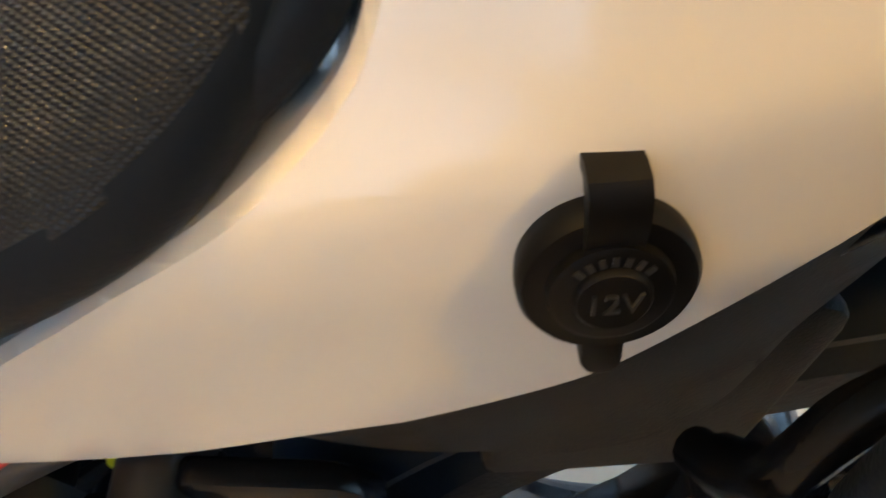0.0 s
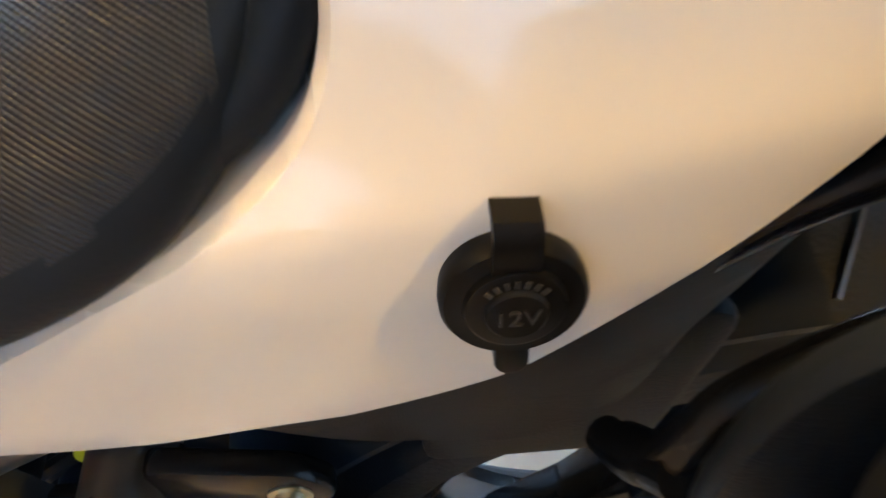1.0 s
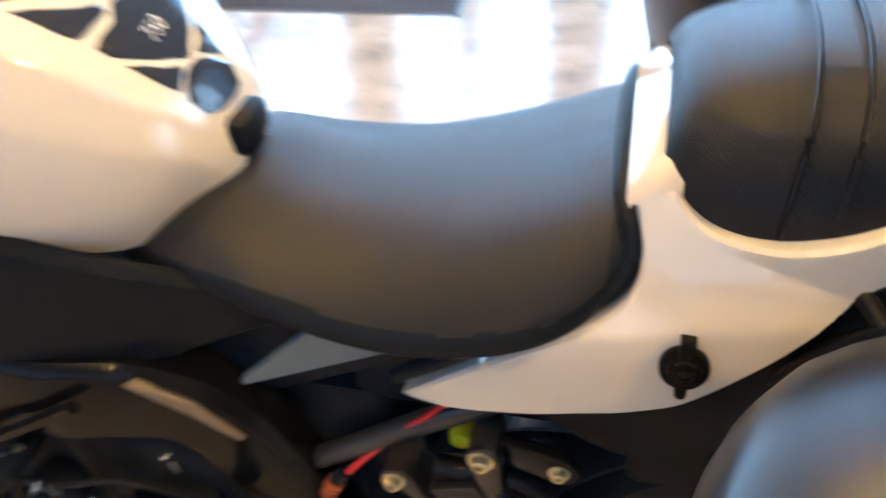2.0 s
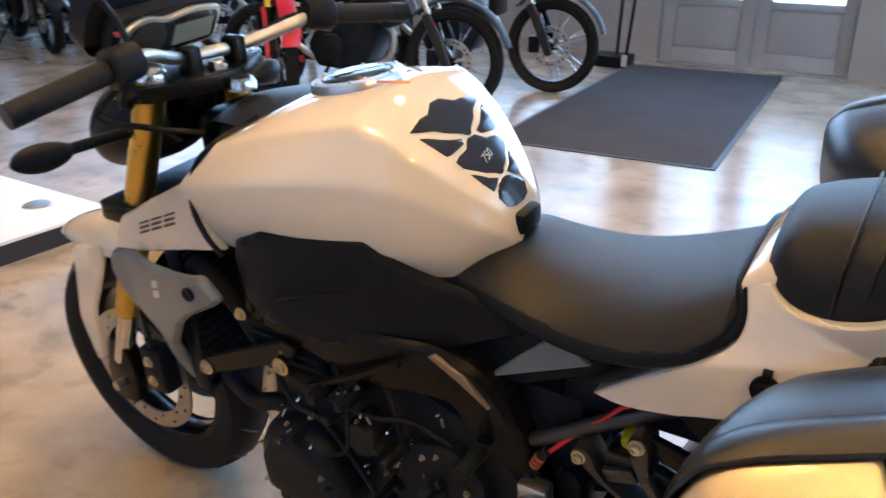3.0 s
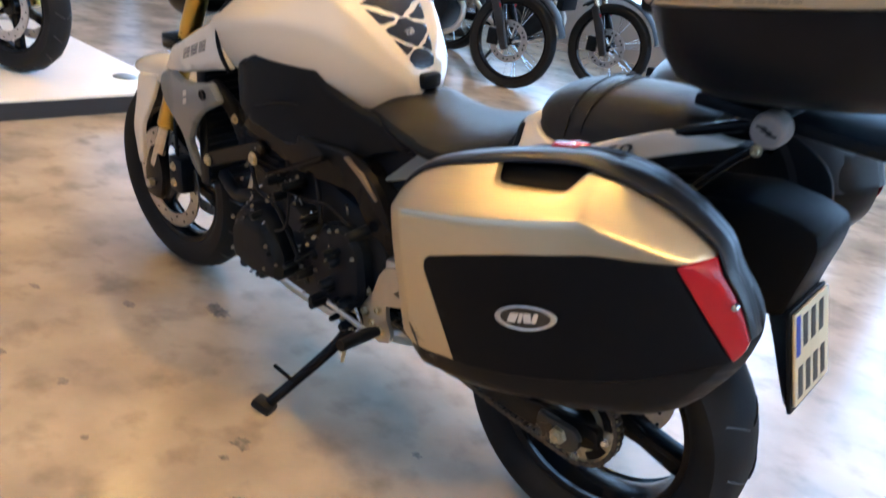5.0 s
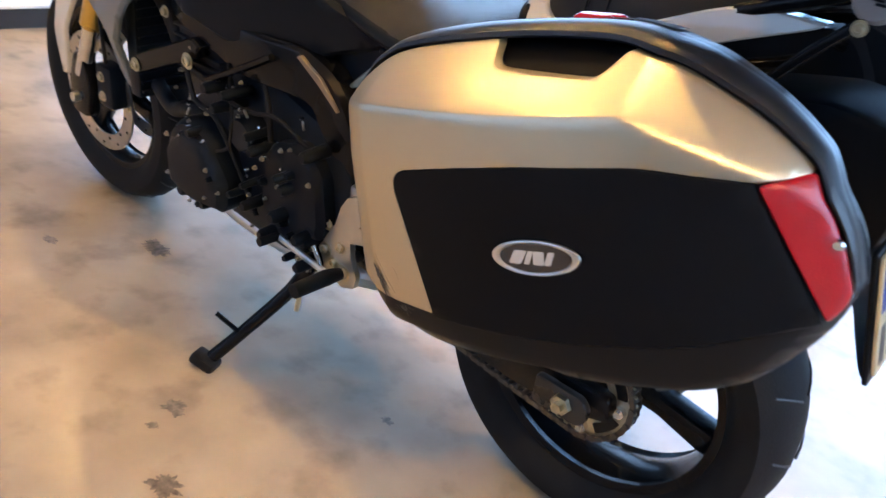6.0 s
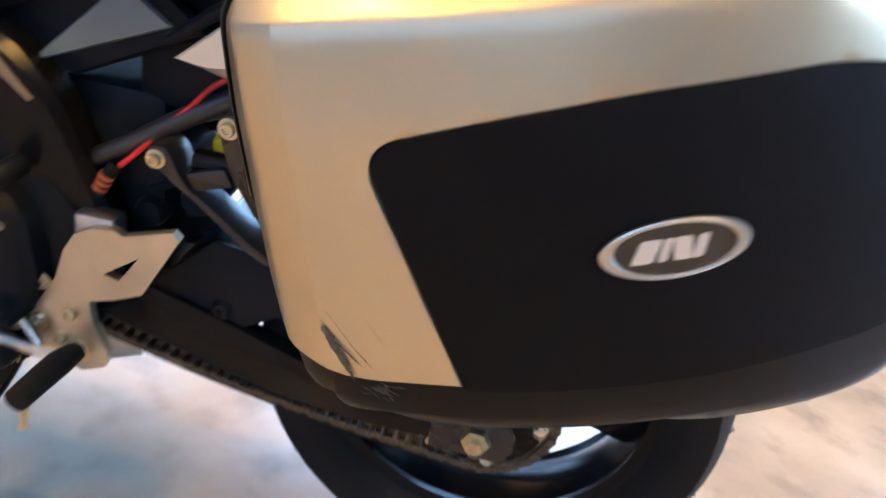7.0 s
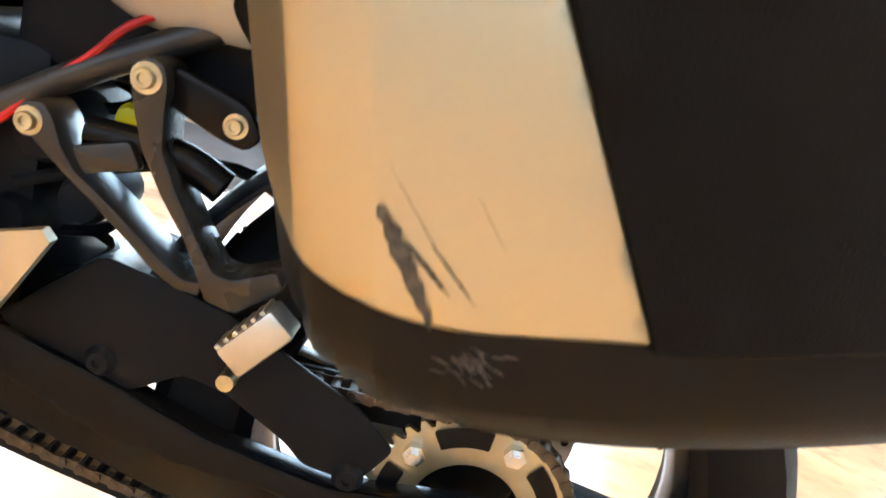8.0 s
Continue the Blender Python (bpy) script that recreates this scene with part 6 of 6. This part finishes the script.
# recess below the handle, latch behind it
part("recess", case_panel([(-0.100, 0.150), (0.060, 0.140), (0.058, 0.200), (-0.100, 0.206)], 0.030, 0.004, step=0.02, thick=0.004), RECESSM, left_case, "deep black handle recess")
lat = part("latch", lathe([(0, 0.012), (0.010, 0.011), (0.014, 0.007), (0.0155, 0.0), (0.0155, -0.012), (0, -0.012)], 28, "Z"), RED, left_case, "glossy red release latch", m=pose(0.0, -0.320, 0.943, 0, -10, 0) @ Matrix.Diagonal((1.7, 0.85, 0.9, 1)))
part("latch_button", lathe([(0, 0.010), (0.008, 0.009), (0.012, 0.005), (0.013, -0.006), (0, -0.006)], 24, "Z"), RED, lat, m=pose(0.004, -0.290, 0.941, 0, -10, 0) @ Matrix.Diagonal((1.7, 0.7, 0.9, 1)))
part("latch_plate", box((-0.02, -0.006, -0.003), (0.02, 0.006, 0.003), 0.002), ALU, lat, m=pose(0.004, -0.304, 0.942, 0, -10, 0))
part("catch_cover", box((-0.016, -0.035, -0.006), (0.016, 0.03, 0.006), 0.004), SATIN, left_case, m=pose(0.052, -0.325, 0.944, 20, -8, 0))
part("lid_screw", lathe([(0, -0.004), (0.004, -0.004), (0.006, -0.001), (0.006, 0), (0, 0)], 12), CHROME, left_case, m=Matrix.Translation(case_place(0.235, 0.02, -0.006)))
# scuffs on the lower front corner
random.seed(7)


def scuff(u, w, lu, lw, seed, out, parent, wide=0.006):
    """A ragged mark along a line, lying on the case."""
    n = 14
    left, right = [], []
    du, dw = lu / n, lw / n
    L = math.hypot(lu, lw)
    nu, nw = -lw / L, lu / L
    for k in range(n + 1):
        f = k / n
        q = wide * (math.sin(math.pi * min(1, f * 0.95 + 0.05)) ** 0.8) * (0.6 + 0.8 * abs(noise.noise(Vector((f * 7, seed, 0)))))
        s = min(0.0010, wide * 0.4) * noise.noise(Vector((f * 11, seed + 5, 1)))
        a, b = u + du * k + nu * s, w + dw * k + nw * s
        left.append((a + nu * q, b + nw * q))
        right.append((a - nu * q * 0.5, b - nw * q * 0.5))
    bm = bmesh.new()
    lv = [bm.verts.new(case_place(*p, out)) for p in left]
    rv = [bm.verts.new(case_place(*p, out)) for p in right]
    for k in range(n):
        bm.faces.new((lv[k], lv[k + 1], rv[k + 1], rv[k]))
    return part("scuff", bm, SCUFF, parent, "dark scuff through the paint")


scuff(-0.206, -0.033, 0.016, -0.040, 1.0, -0.0012, left_case, 0.0054)
scuff(-0.202, -0.021, 0.016, -0.030, 2.0, -0.0012, left_case, 0.00025)
scuff(-0.176, -0.030, 0.009, -0.018, 3.0, -0.0012, left_case, 0.0002)
scuff(-0.200, -0.042, 0.016, -0.020, 4.0, -0.0012, left_case, 0.0013)
scuff(-0.190, -0.045, 0.014, -0.020, 5.0, -0.0012, left_case, 0.0006)

GREYSCUFF = mat("pale scratched plastic", (0.10, 0.095, 0.09), 0.75, vary=0.6, scale=220, bump=0.9, bump_scale=500)
for k in range(34):
    u, w = random.gauss(-0.180, 0.006), random.gauss(-0.088, 0.004)
    scuff(u, w, random.uniform(0.002, 0.007), random.uniform(-0.006, -0.001), 10.0 + k, 0.0112, left_case, random.uniform(0.0003, 0.0009)).data.materials[0] = GREYSCUFF

# top case writing, reflectors and seams
def side_of_top(x, z, out=0.0):
    f = min(0.999, abs(x - 0.235) / 0.236)
    return -(0.296 * (1 - f ** 3.2) ** (1 / 3.2)) - out


def top_strip(name, x0, x1, z0, z1, out, material, label=""):
    xs = [x0 + (x1 - x0) * k / 12 for k in range(13)]
    bm = grid_skin([[(x, side_of_top(x, 0, out), z0), (x, side_of_top(x, 0, out), z1)] for x in xs])
    return part(name, bm, material, top_case, label, m=TILT)


for k in range(14):
    if k != 7:
        top_strip("print_bar", 0.082 + 0.014 * k, 0.094 + 0.014 * k, 1.1828, 1.1842, 0.0008, DECAL)
mk = TILT @ pose(0.165, side_of_top(0.165, 0, 0.0012), 1.2045, 90, 0, -14)
words("model_mark", "V46", 0.017, DECAL, top_case, mk @ Matrix.Diagonal((2.2, 0.95, 1, 1)), 0.0004, 0.15, "dark printed model mark")
rows = []
for k in range(17):
    x = 0.255 + 0.19 * k / 16
    row = []
    for j in range(7):
        f = j / 6
        q = min(0.445, x - 0.095 * f * (1 - k / 16))
        row.append((q, side_of_top(q, 0, 0.0035) + 0.006 + 0.030 * f * f, 1.221 + 0.085 * f))
    rows.append(row)
bm = grid_skin(rows)
part("reflector", bm, RED, top_case, "red plastic reflector", m=TILT)
part("seam", tube([TILT @ Vector((0.062, side_of_top(0.062, 0, 0.0008), 1.176)), TILT @ Vector((0.09, side_of_top(0.09, 0, 0.0008), 1.196)), TILT @ Vector((0.118, side_of_top(0.118, 0, 0.0008), 1.218))], 0.0012, 5), DECAL, top_case)
part("hinge_knob", lathe([(0, -0.02), (0.012, -0.02), (0.015, -0.012), (0.015, 0.02), (0, 0.02)], 18, "X", (0.0, -0.13, 1.245)), SATIN, top_case, "black hinge knob", m=TILT)
part("hinge_knob", lathe([(0, -0.02), (0.012, -0.02), (0.015, -0.012), (0.015, 0.02), (0, 0.02)], 18, "X", (0.005, -0.13, 1.165)), SATIN, top_case, m=TILT)

# tail decal and power socket
a, z = -0.029, 0.889
words("tail_number", "750", 0.024, DECAL, bike, pose(a, tail_y(a, z) - 0.0030, z, 0, -21, 0) @ pose(0, 0, 0, 97, 0, 0) @ pose(0, 0, 0, 0, 9, 0) @ Matrix.Diagonal((2.1, 0.9, 1, 1)), 0.0022, 0.25, "dark number decal")
for x, z in ((-0.1754, 0.783),):
    SM = pose(x, tail_y(x, z) - 0.0015, z - 0.002) @ pose(0, 0, 0, -9, 0, 0)
    so = part("power_socket", lathe([(0, -0.0065), (0.0105, -0.0065), (0.0115, -0.006), (0.0160, -0.006), (0.0170, -0.0045), (0.0172, -0.0015), (0.0165, 0.004), (0, 0.004)], 56), SOCKETM, bike, "black rubber cap of a power socket", m=SM)
    part("cap_step", lathe([(0, -0.0085), (0.0104, -0.0085), (0.0114, -0.0080), (0.0118, -0.006), (0, -0.006)], 48), SOCKETM, so, m=SM)
    part("cap_centre", lathe([(0, -0.0100), (0.0066, -0.0100), (0.0072, -0.0094), (0.0074, -0.0085), (0, -0.0085)], 40), SOCKETM, so, m=SM)
    words("voltage_mark", "12V", 0.0066, EMBOSS, so, SM @ pose(0, -0.0102, -0.0002, 90, 0, 0), 0.0005)
    for k in range(7):
        g = radians(135 - 15 * k)
        part("arc_bar", box((-0.0006, -0.0089, 0.0078), (0.0006, -0.0085, 0.0098)), EMBOSS, so, m=SM @ pose(0, 0, 0, 0, 90 - math.degrees(g), 0))
    prof = [(-0.006, 0.008), (-0.0074, 0.0115), (-0.0088, 0.0175), (-0.0086, 0.0220), (-0.0065, 0.0246), (-0.002, 0.0254), (0.004, 0.0246), (0.004, 0.0225), (-0.002, 0.0225), (-0.0055, 0.0175), (-0.004, 0.009)]
    bm = bmesh.new()
    rows = [[bm.verts.new((w, b, c)) for b, c in prof] for w in (-0.0053, 0.0053)]
    for k in range(len(prof)):
        bm.faces.new((rows[0][k], rows[0][(k + 1) % len(prof)], rows[1][(k + 1) % len(prof)], rows[1][k]))
    bm.faces.new(rows[0])
    bm.faces.new(rows[1])
    part("cap_strap", bm, SOCKETM, so, "black rubber hinge strap", m=SM)
    part("pull_tab", plate(rounded([(-0.0042, -0.012), (0.0042, -0.012), (0.0042, -0.0235), (0.002, -0.026), (-0.002, -0.026), (-0.0042, -0.0235)], 0.0015), -0.005, 0.002, 0.0008), SOCKETM, so, m=SM)

# ---- parked motorcycles behind ----
DARKPAINT = mat("dark grey motorcycle plastic", (0.014, 0.015, 0.017), 0.4, vary=0.15, scale=8, coat=0.1, spec=0.3)
COPPER = mat("polished fork stanchion", (0.62, 0.45, 0.32), 0.2, metal=1.0, vary=0.1, scale=20)
YFORK = mat("yellow fork paint", (0.7, 0.55, 0.05), 0.35, vary=0.06)


def spoked_wheel(parent, at, r, w, knobs=False):
    t = pose(*at)
    h = w / 2
    wh = part("wheel", lathe([(r * 0.76, -h * 0.55), (r * 0.80, -h * 0.55), (r * 0.81, -h * 0.45), (r * 0.775, -h * 0.2), (r * 0.77, 0), (r * 0.775, h * 0.2), (r * 0.81, h * 0.45), (r * 0.80, h * 0.55), (r * 0.76, h * 0.55), (r * 0.745, 0), (r * 0.76, -h * 0.55)], 48), FRAMEM, parent, "black spoked wheel", m=t)
    ty = part("tyre", lathe([(r * 0.79, -h * 0.5), (r * 0.86, -h * 0.95), (r * 0.93, -h), (r * 0.975, -h * 0.7), (r, -h * 0.2), (r, h * 0.2), (r * 0.975, h * 0.7), (r * 0.93, h), (r * 0.86, h * 0.95), (r * 0.79, h * 0.5)], 56), RUBBER, wh, "black trail tyre", m=t)
    part("hub", lathe([(0, -0.06), (0.03, -0.06), (0.035, -0.05), (0.025, -0.03), (0.025, 0.03), (0.035, 0.05), (0.03, 0.06), (0, 0.06)], 24), FRAMEM, wh, m=t)
    for k in range(28):
        a = 2 * math.pi * k / 28
        s = 1 if k % 2 else -1
        b = a + (0.28 if k % 4 < 2 else -0.28)
        part("spoke", rod(Vector(at) + Vector((0.032 * math.cos(a), s * 0.045, 0.032 * math.sin(a))), Vector(at) + Vector((r * 0.76 * math.cos(b), s * 0.008, r * 0.76 * math.sin(b))), 0.0026, 5), CHROME, wh)
    d = part("brake_disc", lathe([(0.105, -0.072), (0.15, -0.072), (0.15, -0.067), (0.105, -0.067), (0.105, -0.072)], 40), DISC, wh, "bright steel brake disc", m=t)
    for k in range(18):
        a = 2 * math.pi * k / 18
        part("hole", lathe([(0, -0.0728), (0.008, -0.0728), (0.008, -0.071), (0, -0.071)], 8, "Y", (0.128 * math.cos(a + 0.1 * (k % 2)), 0, 0.128 * math.sin(a + 0.1 * (k % 2)))), FRAMEM, wh, m=t)
    for k in range(6):
        a = 2 * math.pi * k / 6
        part("disc_arm", rod(Vector(at) + Vector((0.03 * math.cos(a), -0.066, 0.03 * math.sin(a))), Vector(at) + Vector((0.11 * math.cos(a + 0.25), -0.068, 0.11 * math.sin(a + 0.25))), 0.006, 6), ALU, wh)
    return wh


def trail_bike(label, paint, fork, m, group="parked motorcycles"):
    """A parked trail motorcycle; its front tyre stands at the origin and it faces +x."""
    b = thing("trail_motorcycle", label, "motorcycle", m, group)
    spoked_wheel(b, (0, 0, 0.345), 0.345, 0.09)
    spoked_wheel(b, (-1.46, 0, 0.33), 0.33, 0.12)
    for s in (-1, 1):
        leg = part("fork_leg", rod((0.0, s * 0.10, 0.33), (-0.14, s * 0.10, 0.64), 0.028, 14), FRAMEM, b, "black fork slider")
        part("stanchion", rod((-0.14, s * 0.10, 0.64), (-0.33, s * 0.10, 1.06), 0.022, 14), fork, leg)
        part("guard", panel(rounded([(0.03, 0.30), (-0.05, 0.52), (-0.13, 0.66), (-0.18, 0.64), (-0.10, 0.46), (-0.02, 0.28)], 0.015), lambda x, z: s * 0.115 - 0.03, 0.02, 0.06, 0.008), paint, leg)
        part("reflector", lathe([(0, -0.006), (0.018, -0.006), (0.02, 0), (0, 0)], 16, "Y", (-0.10, s * 0.135, 0.58)), RED, leg)
    part("caliper", box((-0.16, -0.11, 0.30), (-0.08, -0.05, 0.42), 0.012), METAL, b)
    fen = lathe([(0.385, -0.06), (0.40, -0.045), (0.408, 0), (0.40, 0.045), (0.385, 0.06), (0.382, 0.055), (0.396, 0.042), (0.403, 0), (0.396, -0.042), (0.382, -0.055), (0.385, -0.06)], 20, "Y", (0, 0, 0.345), (radians(15), radians(135)))
    part("front_mudguard", fen, paint, b, "dark front mudguard")
    part("engine", plate(rounded([(-0.55, 0.35), (-0.62, 0.25), (-0.95, 0.27), (-1.02, 0.42), (-0.90, 0.62), (-0.58, 0.68), (-0.48, 0.50)], 0.04), -0.16, 0.16, 0.03), METAL, b, "black engine")
    part("engine_cover", lathe([(0, -0.20), (0.07, -0.20), (0.095, -0.185), (0.10, -0.15), (0, -0.15)], 28, "Y", (-0.82, 0, 0.40)), METAL, b)
    part("exhaust_pipe", tube([(-0.52, -0.06, 0.60), (-0.40, -0.08, 0.50), (-0.45, -0.09, 0.34), (-0.70, -0.10, 0.26), (-1.0, -0.13, 0.34), (-1.25, -0.16, 0.55)], 0.022, 12), ALU, b, "steel exhaust pipe")
    part("radiator", box((-0.46, -0.16, 0.55), (-0.40, 0.16, 0.85), 0.012), METAL, b)
    part("fuel_tank", refine(grid_skin([[(x, w * math.cos(k * math.pi / 4), z + h * math.sin(k * math.pi / 4)) for k in range(8)] for x, w, z, h in ((-0.36, 0.06, 0.92, 0.06), (-0.42, 0.17, 0.88, 0.16), (-0.62, 0.19, 0.90, 0.15), (-0.82, 0.12, 0.86, 0.09), (-0.88, 0.03, 0.84, 0.03))], True), 2), paint, b)
    part("seat", refine(grid_skin([[(x, w * math.cos(k * math.pi / 4), z + h * math.sin(k * math.pi / 4)) for k in range(8)] for x, w, z, h in ((-0.78, 0.05, 0.84, 0.03), (-0.84, 0.12, 0.85, 0.05), (-1.2, 0.15, 0.88, 0.06), (-1.6, 0.12, 0.92, 0.05), (-1.66, 0.03, 0.92, 0.02))], True), 2), VINYL, b)
    part("frame", tube([(-0.34, 0, 1.0), (-0.60, -0.10, 0.78), (-1.0, -0.12, 0.70), (-1.46, -0.12, 0.80)], 0.022, 10), FRAMEM, b)
    part("swing_arm", box((-1.5, -0.10, 0.30), (-0.95, -0.07, 0.37), 0.012), FRAMEM, b)
    part("handlebar", tube([(-0.42, -0.40, 1.10), (-0.38, -0.25, 1.13), (-0.33, -0.08, 1.08), (-0.33, 0.08, 1.08), (-0.38, 0.25, 1.13), (-0.42, 0.40, 1.10)], 0.013, 10), FRAMEM, b)
    part("headlight", box((-0.28, -0.10, 0.90), (-0.16, 0.10, 1.05), 0.04), SATIN, b)
    part("side_stand", rod((-0.85, -0.14, 0.30), (-0.95, -0.30, 0.01), 0.012), FRAMEM, b)
    return b


dark_bike = trail_bike("dark grey trail motorcycle parked on the concrete", DARKPAINT, COPPER, pose(-2.96, 3.58, 0, 0, 0, 12))
copy_thing(dark_bike, pose(-2.70, 4.55, 0, 0, 0, 12))
for x, y, a in ((-4.6, 4.9, 20), (-5.9, 5.1, 15), (-7.4, 3.55, -20), (-8.4, 3.4, -25), (-6.6, 3.9, -10), (-9.4, 4.6, -15), (-8.2, 5.2, 0)):
    copy_thing(dark_bike, pose(x, y, 0, 0, 0, a))
red_bike = trail_bike("red enduro motorcycle with yellow forks", REDPAINT, YFORK, pose(-4.05, 3.15, 0, 0, 0, -42))

# sport motorcycle on the platform
sport = thing("sport_motorcycle", "black sport motorcycle on the white platform", "motorcycle", pose(-3.45, 0.28, 0.1, 0, 0, 18), "parked motorcycles")
sw = cast_wheel("front_wheel", sport, (0, 0, 0.305), 0.305, 0.13, 5)
for s in (-1, 1):
    brake_disc(sw, 0.155, s * 0.07 - 0.0025, 0.72, m=pose(0, 0, 0.305))
    leg = part("fork_leg", rod((0.01, s * 0.11, 0.30), (-0.26, s * 0.11, 0.90), 0.027, 16), GOLD, sport, "gold fork tube")
    part("caliper", box((-0.11, s * 0.085 - 0.03, 0.28), (-0.04, s * 0.085 + 0.03, 0.40), 0.012), METAL, leg)
part("front_mudguard", lathe([(0.30, -0.075), (0.32, -0.065), (0.328, 0), (0.32, 0.065), (0.30, 0.075), (0.297, 0.07), (0.316, 0.06), (0.323, 0), (0.316, -0.06), (0.297, -0.07), (0.30, -0.075)], 24, "Y", (0, 0, 0.305), (radians(25), radians(140))), DARKPAINT, sport, "dark front mudguard")
part("rear_wheel", tyre(0.315, 0.19), RUBBER, sport, m=pose(-1.42, 0, 0.315))
part("rear_rim", cast_rim(0.315, 0.19), FRAMEM, sport, m=pose(-1.42, 0, 0.315))
part("body", refine(grid_skin([[(x, w * math.cos(k * math.pi / 4), z + h * math.sin(k * math.pi / 4)) for k in range(8)] for x, w, z, h in ((-0.10, 0.08, 0.86, 0.10), (-0.25, 0.20, 0.75, 0.28), (-0.55, 0.23, 0.62, 0.34), (-0.95, 0.18, 0.66, 0.26), (-1.3, 0.13, 0.78, 0.10), (-1.7, 0.06, 0.90, 0.05))], True), 2), DARKPAINT, sport, "dark fairing")
part("side_stand", rod((-0.8, -0.15, 0.30), (-0.88, -0.30, 0.005), 0.012), FRAMEM, sport)

# stand by the door
st = thing("barrier_stand", "black twin-pole stand beside the glazed door", "stand", pose(-2.72, 5.95, 0))
part("base", box((-0.22, -0.14, 0.0), (0.12, 0.14, 0.10), 0.012), SATIN, st)
part("pole", rod((0.0, 0.0, 0.10), (0.03, 0.02, 1.5), 0.014), SATIN, st)
part("pole", rod((0.08, 0.02, 0.10), (0.18, 0.05, 1.5), 0.014), SATIN, st)
part("label_plate", box((0.10, -0.145, 0.02), (0.15, -0.141, 0.12)), LIGHTGREY, st)

# tank pad on the rear slope of the tank, in sideways and height values
def rear_panel(o, out=0.0016):
    bm = panel(o, lambda y, z: -on_rear(y - 0.008, z) - out, 0.0014, 0.012, 0.0008)
    for v in bm.verts:
        v.co = Vector((-v.co.y, v.co.x - 0.008, v.co.z))
    return bm


PADS = [
    [(-0.087, 0.987), (-0.054, 0.9965), (-0.035, 0.9975), (-0.012, 1.006), (-0.0015, 1.006), (-0.0015, 0.9622), (-0.004, 0.9622), (-0.014, 0.968), (-0.036, 0.974), (-0.051, 0.981), (-0.070, 0.984)],
    [(-0.083, 0.979), (-0.070, 0.9765), (-0.057, 0.972), (-0.040, 0.9665), (-0.020, 0.9625), (-0.024, 0.957), (-0.042, 0.9545), (-0.059, 0.952), (-0.067, 0.9525)],
    [(-0.010, 0.960), (-0.0015, 0.9618), (-0.0015, 0.9105), (-0.004, 0.911), (-0.011, 0.915), (-0.029, 0.921), (-0.040, 0.9265), (-0.056, 0.934), (-0.060, 0.943), (-0.048, 0.9475), (-0.027, 0.951), (-0.0165, 0.957)],
    [(-0.053, 0.926), (-0.041, 0.9215), (-0.029, 0.9145), (-0.013, 0.910), (-0.022, 0.9045), (-0.037, 0.898), (-0.045, 0.910)],
    [(-0.006, 0.907), (-0.0015, 0.909), (-0.0015, 0.8705), (-0.012, 0.870), (-0.028, 0.8745), (-0.036, 0.889), (-0.028, 0.898), (-0.018, 0.904)],
]
for o in PADS:
    mid = [k for k, p in enumerate(o) if p[0] == -0.0015]
    if mid:
        left = o[mid[-1] + 1:] + o[:mid[0]]
        part("tank_pad", rear_panel(rounded(left + [(-y, z) for y, z in reversed(left)], 0.0008)), PADM, tank, "black domed tank protector")
    else:
        part("tank_pad", rear_panel(rounded(o, 0.0008)), PADM, tank, "black domed tank protector")
        part("tank_pad", rear_panel(rounded([(-y, z) for y, z in reversed(o)], 0.0008)), PADM, tank, "black domed tank protector")
words("pad_number", "750", 0.019, LIGHTGREY, tank, pose(on_rear(-0.012, 0.936) + 0.0035, -0.012, 0.936) @ pose(0, 0, 0, 0, 0, 90) @ pose(0, 0, 0, 45, 0, 0) @ pose(0, 0, 0, 0, 0, 12), 0.0003, 0.2)
